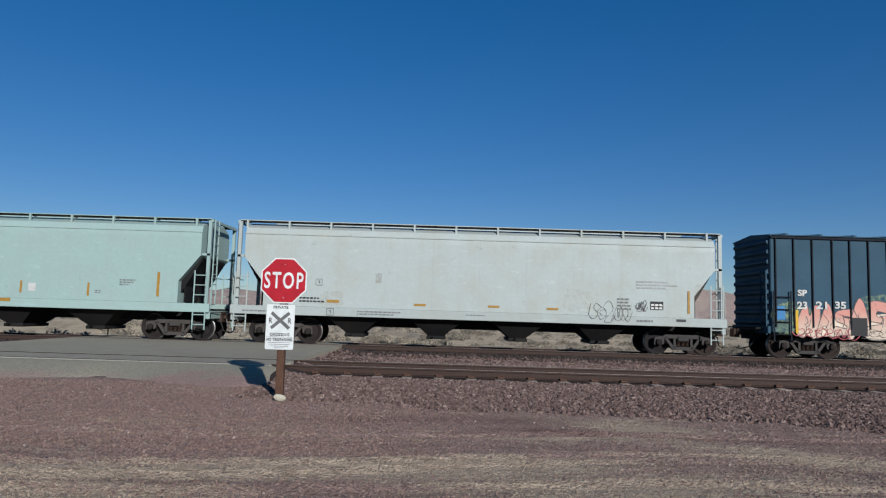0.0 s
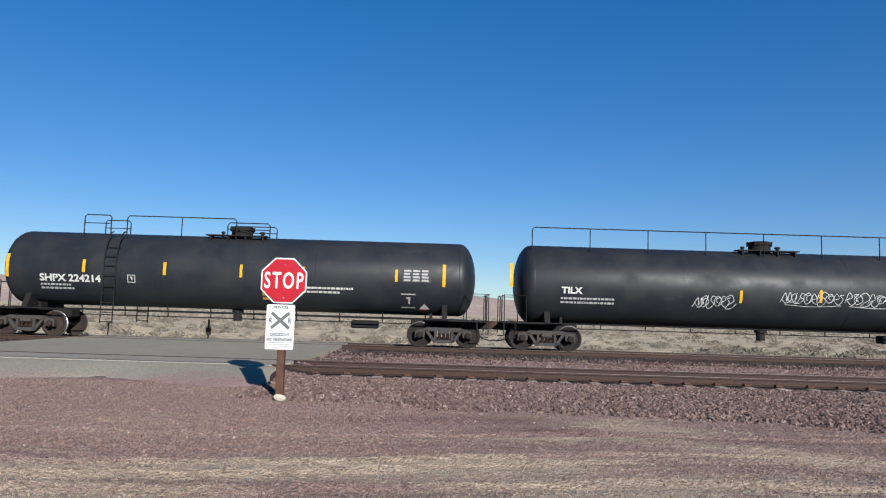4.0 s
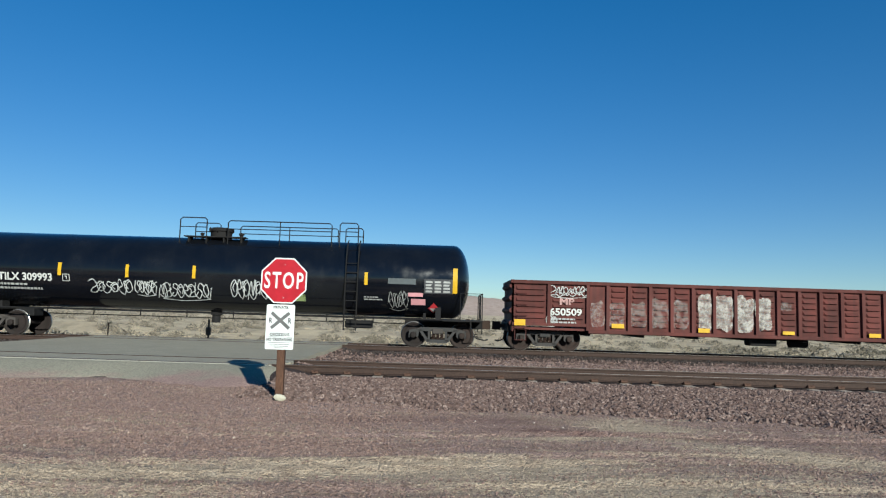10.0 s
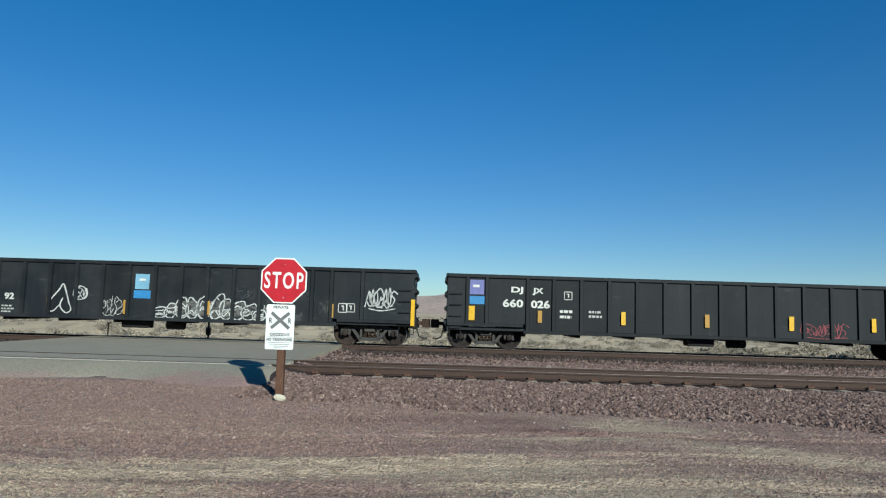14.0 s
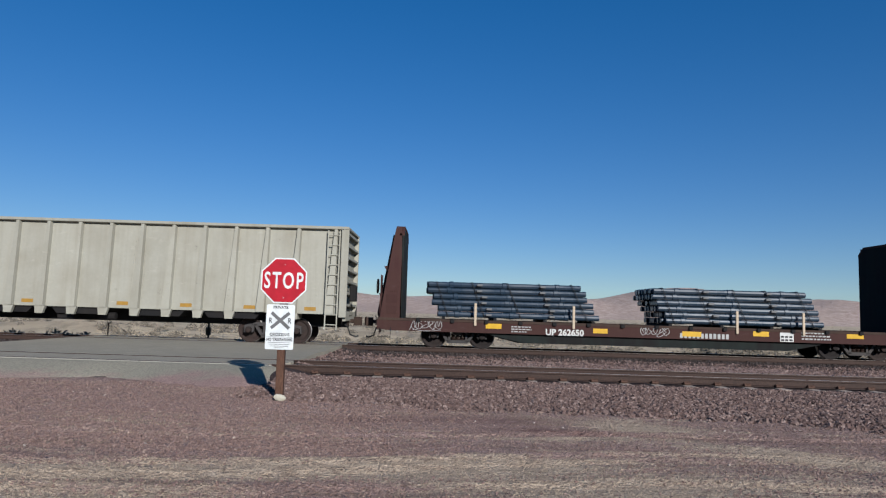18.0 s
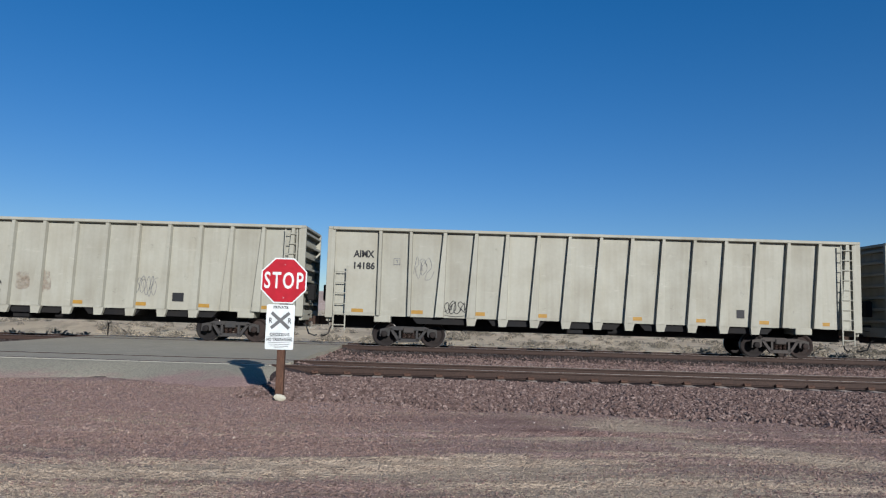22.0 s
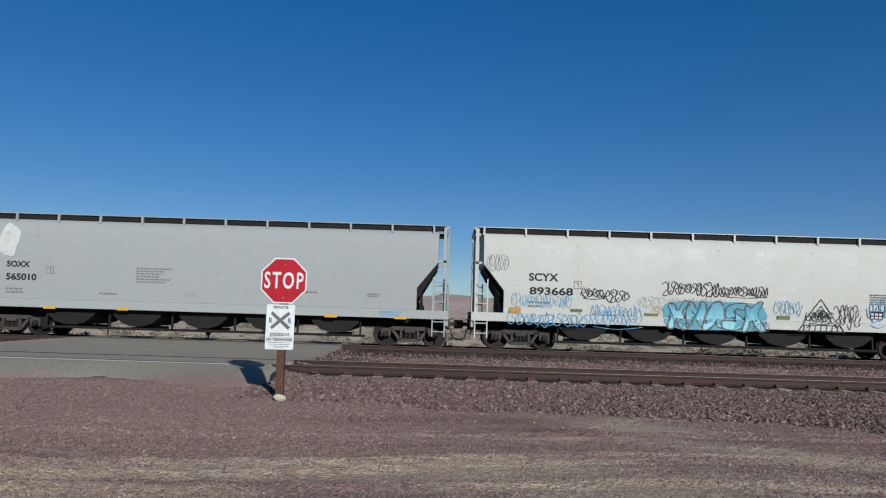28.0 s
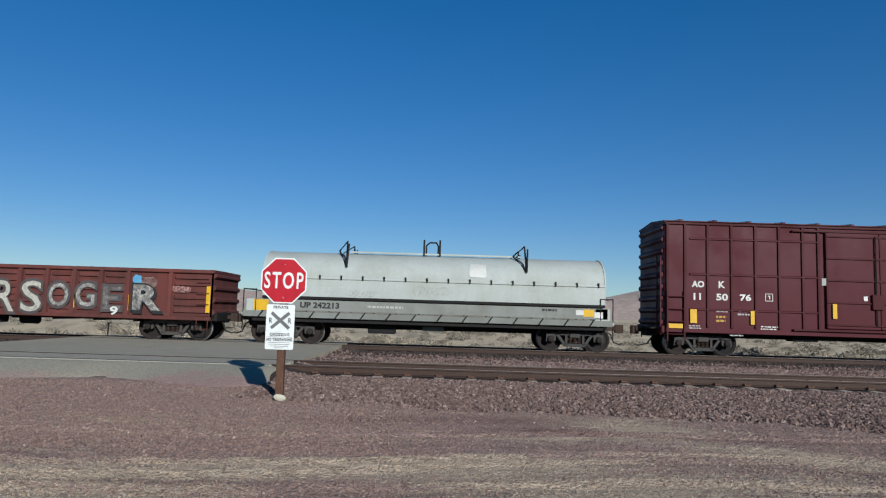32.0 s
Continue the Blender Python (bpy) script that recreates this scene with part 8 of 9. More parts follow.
c9.diamond(14.9, 1.46, 0.2, M_MARKWHITE, M_PINK)
c10.word("TILX 309993", 1.6, 2.0, 0.29, M_MARKWHITE, fit=1.97)
c10.lines(1.61, 1.87, 1.64, 2, M_MARKGREY, 0.145, 0.073, 193)
c10.strip(0.59, 2.47, 0.16, 0.86, M_YELLOW)
c10.strip(3.84, 2.46, 0.13, 0.47, M_YELLOW)
c10.strip(6.3, 2.46, 0.12, 0.47, M_YELLOW)
c10.strip(8.74, 2.49, 0.12, 0.47, M_YELLOW)
c10.strip(11.87, 2.44, 0.12, 0.47, M_YELLOW)
c10.strip(15.02, 2.44, 0.12, 0.46, M_YELLOW)
c10.boxed(4.08, 2.15, 0.13, M_MARKWHITE)
c10.scrawl(4.96, 1.87, 1.51, 0.55, M_SPRAY, 201, 0.06, 5)
c10.scrawl(6.62, 1.88, 0.71, 0.51, M_SPRAY, 202, 0.06, 4)
c10.scrawl(7.45, 1.8, 1.82, 0.57, M_SPRAY, 203, 0.06, 6)
c10.scrawl(10.11, 1.95, 1.72, 0.7, M_SPRAY, 204, 0.06, 6)
c10.strip(12.41, 1.68, 0.79, 0.26, M_MOSS, "paint_patch", "dull yellow-green label")
c10.strip(18.27, 2.45, 0.17, 0.92, M_YELLOW)
c10.strip(16.33, 2.38, 1.02, 0.21, M_TANKGREYP, "paint_patch", "grey painted-over patch")
c10.lines(14.95, 1.78, 0.89, 2, M_MARKGREY, 0.085, 0.043, 208)
c10.strip(16.84, 1.91, 0.54, 0.14, M_PINK, "paint_patch", "pink label")
c10.strip(16.94, 1.65, 0.53, 0.22, M_PINK, "paint_patch", "pink label")
c10.panel_label(17.66, 2.23, 1.04, 0.53, M_MARKGREY, M_TANKPRINT, 211)
c10.diamond(17.51, 1.43, 0.2, M_REDMARK, M_MARKWHITE)
c10.scrawl(15.87, 1.74, 0.67, 0.69, M_MARKGREY, 213, 0.03, 3)
c11.scrawl(1.35, 2.21, 1.33, 0.43, M_SPRAY, 214, 0.05, 5)
c11.word("MP", 1.71, 1.7, 0.24, M_FADEDPINK, fit=0.53)
c11.word("650509", 1.35, 1.31, 0.27, M_MARKWHITE, fit=1.16)
c11.lines(1.39, 1.19, 1.22, 2, M_MARKGREY, 0.12, 0.06, 217)
c11.scrawl(1.23, 1.14, 0.37, 0.37, M_SPRAY, 218, 0.05, 2)
c11.strip(0.28, 1.03, 0.4, 0.22, M_YELLOW)
c11.strip(3.81, 1.0, 0.45, 0.16, M_YELLOW)
c11.strip(6.91, 0.93, 0.41, 0.15, M_YELLOW)
c11.strip(9.96, 0.93, 0.43, 0.12, M_YELLOW)
c11.strip(13.06, 0.93, 0.42, 0.14, M_YELLOW)
c11.strip(16.07, 0.92, 0.43, 0.14, M_YELLOW)
c11.strip(18.92, 1.03, 0.38, 0.21, M_YELLOW)
c11.strip(17.15, 2.22, 0.68, 0.28, M_BLUEMARK, "paint_patch", "blue head of a shield emblem")
c11.blob(17.16, 1.92, 0.69, 0.49, M_MARKWHITE, 227, "", 0.007, 2.6, 0.05)
c11.boxed(17.2, 1.27, 0.25, M_MARKWHITE)
c11.blob(3.08, 1.40, 0.49, 0.88, M_GHOST, 229, "", 0.007, 7.0, 0.3)
c11.blob(3.77, 1.40, 0.55, 0.88, M_GHOST, 230, "", 0.007, 7.0, 0.3)
c11.blob(4.53, 1.41, 0.61, 0.89, M_GHOST, 231, "", 0.007, 7.0, 0.3)
c11.blob(5.29, 1.46, 0.63, 0.99, M_GHOST, 232, "", 0.007, 7.0, 0.3)
c11.blob(6.06, 1.45, 0.55, 0.98, M_GHOST, 233, "", 0.007, 7.0, 0.3)
c11.blob(6.95, 1.57, 0.49, 1.23, M_GHOSTW, 234, "", 0.007, 7.0, 0.3)
c11.blob(7.62, 1.58, 0.65, 1.24, M_GHOSTW, 235, "", 0.007, 7.0, 0.3)
c11.blob(8.37, 1.58, 0.66, 1.24, M_GHOSTW, 236, "", 0.007, 7.0, 0.3)
c11.blob(9.07, 1.56, 0.55, 1.19, M_GHOSTW, 237, "", 0.007, 7.0, 0.3)
c11.blob(9.88, 1.87, 0.41, 0.29, M_GHOST, 238, "", 0.007, 7.0, 0.3)
c12.word("C N W", 1.63, 2.11, 0.25, M_MARKWHITE, fit=1.06)
c12.word("128118", 1.56, 1.72, 0.25, M_MARKWHITE, fit=1.02)
c12.scrawl(4.03, 1.23, 0.65, 0.97, M_TANCHALK, 241, 0.05, 2)
c12.scrawl(4.76, 1.21, 0.77, 0.97, M_TANCHALK, 242, 0.05, 2)
c12.strip(0.67, 1.58, 0.15, 0.87, M_YELLOW)
c12.strip(5.83, 1.33, 0.12, 0.51, M_YELLOW)
c12.strip(8.69, 1.4, 0.1, 0.3, M_YELLOW)
c12.strip(11.6, 1.27, 0.12, 0.47, M_YELLOW)
c12.strip(14.43, 1.24, 0.12, 0.48, M_YELLOW)
c12.strip(16.34, 1.25, 0.11, 0.46, M_YELLOW)
c12.strip(18.71, 1.5, 0.16, 0.87, M_YELLOW)
c12.panel_label(17.45, 1.32, 0.51, 0.34, M_MARKBLACK, M_MARKWHITE, 250)
c12.scrawl(4.22, 1.19, 0.51, 0.89, M_TANCHALK, 251, 0.05, 2)
c12.scrawl(4.93, 1.25, 0.57, 0.99, M_TANCHALK, 252, 0.05, 2)
c12.scrawl(9.63, 0.8, 1.83, 0.32, M_TANCHALK, 253, 0.03, 6)
c12.scrawl(0.5, 0.95, 0.9, 0.35, M_TANCHALK, 930, 0.03, 4)
c12.scrawl(3.0, 1.0, 0.7, 0.5, M_CHALK, 931, 0.03, 4)
c12.scrawl(6.3, 1.0, 1.2, 0.5, M_TANCHALK, 932, 0.03, 4)
c12.scrawl(8.9, 1.75, 1.4, 0.7, M_CHALK, 933, 0.03, 4)
c12.scrawl(8.8, 1.0, 1.0, 0.3, M_TANCHALK, 934, 0.03, 4)
c12.scrawl(10.4, 1.5, 1.0, 0.6, M_CHALK, 935, 0.03, 4)
c12.scrawl(12.3, 0.95, 1.6, 0.45, M_TANCHALK, 936, 0.03, 4)
c12.scrawl(13.6, 1.6, 0.8, 0.5, M_CHALK, 937, 0.03, 4)
c12.scrawl(15.0, 1.0, 1.0, 0.35, M_TANCHALK, 938, 0.03, 4)
c12.scrawl(16.4, 0.95, 1.2, 0.4, M_CHALK, 939, 0.03, 4)
c12.scrawl(18.0, 1.1, 0.8, 0.45, M_TANCHALK, 940, 0.03, 4)
c12.blob(7.36, 0.98, 0.15, 0.14, M_GHOST, 254, "", 0.007, 2.6, 0.4)
c12.blob(16.86, 2.1, 0.61, 0.61, M_STAINRUST, 255, "", 0.007, 2.6, 0.4, name="stain")
c13.scrawl(0.65, 1.95, 1.08, 0.55, M_SPRAY, 256, 0.06, 5)
c13.scrawl(1.95, 1.66, 1.18, 0.8, M_MARKGREY, 257, 0.03, 4)
c13.word("DJJX", 3.74, 1.76, 0.28, M_MARKWHITE, fit=0.69)
c13.word("8048", 3.77, 1.29, 0.25, M_MARKWHITE, fit=0.7)
c13.word("92", 4.83, 1.3, 0.24, M_MARKWHITE, fit=0.35)
c13.strip(-0.01, 1.27, 0.12, 0.91, M_YELLOW)
c13.strip(3.61, 1.20, 0.1, 0.50, M_ORANGE)
c13.strip(6.44, 1.29, 0.1, 0.50, M_ORANGE)
c13.strip(9.22, 1.15, 0.12, 0.50, M_ORANGE)
c13.strip(12.22, 1.20, 0.11, 0.50, M_ORANGE)
c13.strip(15.0, 1.20, 0.13, 0.50, M_ORANGE)
c13.strip(16.66, 1.23, 0.13, 0.50, M_ORANGE)
c13.strip(19.58, 1.25, 0.14, 0.95, M_YELLOW)
c13.lines(3.87, 1.11, 0.43, 3, M_MARKGREY, 0.123, 0.062, 269)
c13.lines(4.76, 1.07, 0.49, 3, M_MARKGREY, 0.103, 0.052, 270)
heart = Geo()
c13.ribbon(heart, [(0.42, 0.30), (0.18, 0.06), (0.02, 0.16), (0.10, 0.48), (0.38, 0.86), (0.50, 1.06), (0.62, 0.80), (0.74, 0.42), (0.84, 0.14), (0.66, 0.02), (0.44, 0.26), (0.52, 0.55)], 0.022, random.Random(3))
c13.mark(heart, 6.42, 0.86, "graffiti", "sprayed upside-down heart in outline", M_SPRAY)
ring = Geo()
c13.ribbon(ring, [(0.24 * math.cos(a), 0.24 * math.sin(a)) for a in np.linspace(0, 6.3, 13)], 0.02, random.Random(4))
c13.mark(ring, 7.55, 1.61, "graffiti", "sprayed ring", M_SPRAY)
c13.scrawl(7.36, 1.61, 0.41, 0.38, M_SPRAY, 273, 0.05, 1)
c13.strip(9.77, 2.08, 0.51, 0.55, M_PALEBLUE, "paint_patch", "pale blue square emblem")
c13.strip(9.78, 2.15, 0.24, 0.08, M_MARKWHITE, "paint_patch", "white mark in the emblem")
c13.strip(9.79, 1.62, 0.61, 0.29, M_BLUEMARK, "paint_patch", "blue bar")
c13.scrawl(8.38, 1.14, 0.72, 0.71, M_MARKGREY, 277, 0.04, 3)
c13.blob(12.3, 1.16, 3.5, 0.55, M_GHOST, 278, "", 0.007, 2.2, 0.3)
c13.mound(10.25, 0.80, 4.0, 0.86, M_SPRAY, 280, 0.045, 10)
c13.scrawl(14.23, 1.09, 0.61, 0.54, M_MARKGREY, 282, 0.05, 3)
c13.boxed(17.05, 1.35, 0.17, M_MARKWHITE)
c13.boxed(17.33, 1.36, 0.16, M_MARKWHITE)
c13.scrawl(17.91, 1.74, 1.02, 0.73, M_SPRAY, 285, 0.08, 4)
c13.scrawl(0.9, 1.35, 0.8, 0.5, M_CHALK, 900, 0.028, 4)
c13.scrawl(1.95, 1.55, 1.3, 0.75, M_CHALK, 901, 0.028, 4)
c13.scrawl(8.4, 1.1, 0.7, 0.6, M_CHALK, 902, 0.028, 4)
c13.scrawl(12.9, 1.75, 0.9, 0.4, M_CHALK, 903, 0.028, 4)
c13.scrawl(14.3, 1.5, 0.35, 0.4, M_CHALK, 904, 0.028, 4)
c13.scrawl(15.4, 1.75, 0.6, 0.4, M_CHALK, 905, 0.028, 4)
c13.scrawl(15.3, 0.95, 0.3, 0.4, M_CHALK, 906, 0.028, 4)
c13.scrawl(16.2, 1.35, 0.5, 0.5, M_CHALK, 907, 0.028, 4)
c13.lines(0.57, 0.55, 1.01, 1, M_MARKGREY, 0.12, 0.06, 286)
c14.strip(1.04, 2.25, 0.55, 0.53, M_VIOLET, "paint_patch", "violet-blue square emblem")
c14.strip(1.03, 2.29, 0.23, 0.09, M_MARKWHITE, "paint_patch", "white mark in the emblem")
c14.strip(1.05, 1.78, 0.6, 0.29, M_BLUEMARK, "paint_patch", "blue bar")
c14.strip(0.88, 1.31, 0.22, 0.51, M_YELLOW)
c14.strip(3.34, 1.25, 0.15, 0.43, M_ORANGE)
c14.strip(6.35, 1.27, 0.16, 0.47, M_YELLOW)
c14.strip(9.37, 1.27, 0.16, 0.47, M_ORANGE)
c14.strip(12.41, 1.27, 0.17, 0.51, M_YELLOW)
c14.strip(15.38, 1.29, 0.16, 0.49, M_YELLOW)
c14.word("DJ", 2.3, 2.03, 0.27, M_MARKWHITE, fit=0.43)
c14.word("JX", 3.07, 2.02, 0.26, M_MARKWHITE, fit=0.39)
c14.word("660", 2.0, 1.56, 0.29, M_MARKWHITE, fit=0.74)
c14.word("026", 3.02, 1.55, 0.28, M_MARKWHITE, fit=0.68)
c14.boxed(4.36, 2.03, 0.15, M_MARKWHITE)
c14.lines(4.07, 1.46, 0.45, 2, M_MARKWHITE, 0.195, 0.098, 301)
c14.lines(5.11, 1.47, 0.49, 2, M_MARKGREY, 0.16, 0.08, 302)
c14.scrawl(12.81, 1.07, 1.6, 0.5, M_CRIMSON, 303, 0.025, 5)
c14.lines(0.13, 0.92, 0.97, 1, M_MARKGREY, 0.12, 0.06, 304)
coal[1].word("AIMX", 0.59, 3.2, 0.26, M_MARKBLACK, fit=0.76)
coal[1].boxed(2.04, 3.08, 0.11, M_DARKPRINT)
coal[1].lines(1.62, 1.6, 0.44, 2, M_DARKPRINT, 0.145, 0.073, 307)
coal[1].scrawl(11.39, 2.65, 0.41, 2.25, M_STAINRUN, 308, 0.02, 2)
coal[2].word("AIMX", 0.64, 3.21, 0.26, M_MARKBLACK, fit=0.76)
coal[2].word("14124", 0.66, 2.8, 0.26, M_MARKBLACK, fit=0.76)
coal[2].boxed(2.18, 3.02, 0.14, M_DARKPRINT)
coal[2].scrawl(1.65, 1.67, 0.41, 0.53, M_MARKBLACK, 312, 0.05, 2)
coal[2].scrawl(2.57, 1.65, 1.15, 0.55, M_MARKBLACK, 313, 0.05, 4)
coal[2].scrawl(4.0, 1.65, 0.86, 0.55, M_MARKBLACK, 314, 0.05, 3)
coal[2].scrawl(5.23, 1.68, 0.73, 0.63, M_MARKBLACK, 315, 0.05, 3)
coal[2].scrawl(6.33, 1.64, 0.79, 0.57, M_MARKBLACK, 316, 0.05, 3)
coal[2].scrawl(7.49, 1.69, 1.06, 0.75, M_MARKBLACK, 317, 0.05, 4)
coal[2].blob(9.07, 1.98, 0.53, 0.71, M_STAINRUST, 318, "", 0.007, 2.6, 0.4, name="stain")
coal[2].blob(9.81, 2.0, 0.62, 0.85, M_STAINRUST, 319, "", 0.007, 2.6, 0.4, name="stain")
coal[2].scrawl(13.18, 1.95, 0.74, 0.77, M_DARKPRINT, 320, 0.035, 3)
coal[2].strip(14.76, 1.56, 0.41, 0.31, M_MARKBLACK, "paint_patch", "small black data label")
coal[2].lines(0.99, 1.58, 0.47, 2, M_DARKPRINT, 0.13, 0.065, 322)
coal[3].word("AIMX", 0.77, 3.21, 0.26, M_MARKBLACK, fit=0.76)
coal[3].word("14186", 0.80, 2.78, 0.26, M_MARKBLACK, fit=0.76)
coal[3].scrawl(3.03, 2.87, 0.62, 0.86, M_DARKPRINT, 325, 0.03, 2)
coal[3].boxed(2.36, 3.09, 0.12, M_DARKPRINT)
coal[3].scrawl(4.1, 1.48, 0.87, 0.53, M_MARKBLACK, 327, 0.045, 3)
coal[3].strip(14.88, 1.56, 0.28, 0.3, M_MARKBLACK, "paint_patch", "small black data label")
coal[4].word("AIMX", 0.84, 3.19, 0.26, M_MARKBLACK, fit=0.76)
coal[4].word("14063", 0.81, 2.78, 0.26, M_MARKBLACK, fit=0.76)
coal[4].boxed(2.38, 3.07, 0.12, M_DARKPRINT)
coal[4].strip(3.53, 1.94, 0.32, 0.17, M_MARKWHITE, "paint_patch", "white patch")
coal[4].lines(1.9, 1.64, 0.49, 2, M_DARKPRINT, 0.13, 0.065, 334)
coal[4].strip(14.87, 1.61, 0.3, 0.26, M_MARKBLACK, "paint_patch", "small black data label")
coal[5].word("AIMX", 0.79, 3.21, 0.26, M_MARKBLACK, fit=0.76)
coal[5].word("15127", 0.82, 2.78, 0.26, M_MARKBLACK, fit=0.76)
coal[5].boxed(2.37, 3.02, 0.12, M_DARKPRINT)
coal[5].scrawl(14.17, 1.36, 0.72, 0.4, M_DARKPRINT, 339, 0.04, 3)
coal[6].word("AIMX", 0.75, 3.27, 0.26, M_MARKBLACK, fit=0.76)
coal[6].word("15073", 0.75, 2.72, 0.26, M_MARKBLACK, fit=0.76)
coal[6].boxed(2.37, 3.12, 0.12, M_DARKPRINT)
coal[0].lines(17.46, 1.77, 0.44, 2, M_DARKPRINT, 0.07, 0.035, 343)
c17.word("UP 262650", 6.1, 0.59, 0.24, M_MARKWHITE, fit=1.38)
c17.bars(10.92, 0.64, 1.81, 0.18, 12, M_MARKGREY)
c17.strip(4.22, 0.86, 0.57, 0.18, M_YELLOW, "paint_patch", "yellow reflective label")
c17.strip(8.07, 0.8, 0.52, 0.17, M_YELLOW, "paint_patch", "yellow reflective label")
c17.strip(11.37, 0.79, 0.69, 0.18, M_YELLOW, "paint_patch", "yellow reflective label")
c17.strip(13.87, 0.87, 0.57, 0.18, M_YELLOW, "paint_patch", "yellow reflective label")
c17.strip(17.27, 0.88, 0.61, 0.16, M_YELLOW, "paint_patch", "yellow reflective label")
c17.panel_label(14.8, 0.78, 0.49, 0.33, M_MARKBLACK, M_MARKWHITE, 351)
c17.lines(4.86, 0.86, 0.91, 3, M_MARKGREY, 0.087, 0.043, 352)
c17.scrawl(1.25, 0.85, 1.06, 0.38, M_MARKGREY, 353, 0.03, 4)
c17.scrawl(9.53, 0.84, 1.02, 0.37, M_MARKGREY, 354, 0.035, 4)
c17.lines(15.33, 0.95, 1.22, 3, M_MARKGREY, 0.107, 0.053, 355)
c18.strip(5.91, 0.77, 2.42, 0.4, M_MARKBLACK, "paint_patch", "black band behind the lettering")
c18.strip(1.99, 0.81, 0.65, 0.25, M_YELLOW, "paint_patch", "yellow reflective label")
c18.strip(4.07, 0.77, 0.64, 0.22, M_YELLOW, "paint_patch", "yellow reflective label")
c18.strip(10.12, 0.84, 0.75, 0.24, M_YELLOW, "paint_patch", "yellow reflective label")
c18.strip(13.71, 0.81, 0.7, 0.23, M_YELLOW, "paint_patch", "yellow reflective label")
c18.strip(18.46, 0.78, 0.54, 0.26, M_YELLOW, "paint_patch", "yellow reflective label")
c18.strip(14.81, 0.76, 1.22, 0.28, M_MARKBLACK, "paint_patch", "black band")
c18.bars(14.28, 0.66, 1.02, 0.18, 3, M_MARKWHITE)
c18.strip(17.88, 0.79, 0.28, 0.28, M_MARKBLACK, "paint_patch", "black label")
c18.lines(8.42, 0.84, 1.02, 2, M_BROWNPRINT, 0.12, 0.06, 365)
c18.lines(10.76, 0.88, 1.32, 2, M_BROWNPRINT, 0.12, 0.06, 366)
c18.lines(15.54, 0.82, 0.61, 2, M_BROWNPRINT, 0.1, 0.05, 367)
c18.word("TTPX 804230", 4.8, 0.63, 0.26, M_MARKWHITE, fit=2.2)
c24.word("SOXX", 1.85, 2.47, 0.22, M_MARKBLACK, fit=0.84)
c24.word("565010", 1.85, 2.0, 0.25, M_MARKBLACK, fit=1.1)
c24.boxed(3.43, 2.4, 0.13, M_DARKPRINT)
c24.lines(1.86, 1.69, 0.81, 2, M_DARKPRINT, 0.12, 0.06, 372)
c24.lines(6.54, 2.55, 1.29, 6, M_DARKPRINT, 0.097, 0.048, 373)
c24.strip(3.52, 1.05, 0.45, 0.1, M_YELLOW)
c24.strip(6.15, 1.07, 0.42, 0.1, M_YELLOW)
c24.strip(13.63, 1.05, 0.45, 0.1, M_YELLOW)
c24.strip(16.13, 1.05, 0.46, 0.08, M_YELLOW)
c24.strip(8.55, 1.65, 0.43, 0.22, M_STAIN, "paint_patch", "grey painted-over patch")
c24.lines(5.22, 1.61, 0.88, 1, M_DARKPRINT, 0.12, 0.06, 379)
c24.lines(12.66, 1.88, 0.71, 1, M_DARKPRINT, 0.13, 0.065, 380)
c24.lines(14.91, 1.88, 0.45, 2, M_DARKPRINT, 0.075, 0.037, 381)
c24.lines(15.38, 1.26, 0.98, 2, M_BLUEPRINT, 0.1, 0.05, 382)
c24.blob(1.87, 3.44, 0.67, 1.23, M_MARKWHITE, 383, "", 0.007, 2.6, 0.3)
c25.word("SCYX", 2.06, 2.53, 0.29, M_MARKBLACK, fit=1.07)
c25.word("893668", 2.09, 2.03, 0.29, M_MARKBLACK, fit=1.58)
c25.boxed(3.83, 2.43, 0.14, M_DARKPRINT)
c25.lines(2.06, 1.76, 0.82, 2, M_DARKPRINT, 0.14, 0.07, 387)
c25.strip(1.58, 1.45, 0.41, 0.22, M_ORANGE)
c25.strip(3.8, 1.51, 0.43, 0.12, M_OLIVE)
c25.strip(6.5, 1.44, 0.51, 0.1, M_OLIVE)
c25.strip(11.24, 1.48, 0.41, 0.14, M_OLIVE)
c25.scrawl(0.53, 3.16, 0.78, 0.62, M_INK, 392, 0.025, 4)
c25.scrawl(3.99, 2.15, 0.78, 0.35, M_MARKBLACK, 393, 0.06, 3)
c25.scrawl(4.85, 2.08, 0.82, 0.47, M_MARKBLACK, 394, 0.06, 3)
c25.scrawl(1.45, 1.83, 2.14, 0.51, M_BLUEINK, 395, 0.03, 9)
c25.scrawl(1.36, 1.14, 2.75, 0.53, M_BLUEINK, 396, 0.05, 8)
c25.scrawl(4.31, 1.39, 1.83, 0.82, M_BLUEINK, 397, 0.04, 6)
c25.scrawl(4.41, 1.45, 1.22, 0.29, M_BLUEINK, 398, 0.03, 5)
c25.scrawl(6.35, 1.64, 0.55, 0.33, M_RUSTY, 399, 0.04, 3)
c25.scrawl(6.94, 2.41, 1.96, 0.49, M_MARKBLACK, 400, 0.055, 8)
c25.scrawl(8.94, 2.37, 1.72, 0.37, M_MARKBLACK, 401, 0.05, 8)
c25.scrawl(6.04, 1.9, 3.17, 0.38, M_MARKGREY, 402, 0.03, 10)
c25.blob(8.80, 1.46, 3.75, 1.02, M_TEALFILL, 406, "", 0.007, 4.5, 0.12)
c25.wild(7.10, 1.0, 3.40, 0.94, 5, (0.17, 0.40, 0.45), (0.045, 0.20, 0.27), M_OUTLINE, 408, 0.03)
c25.blob(8.82, 1.51, 0.47, 0.14, M_YELLOW, 413, "", 0.013, 2.6, 0.1)
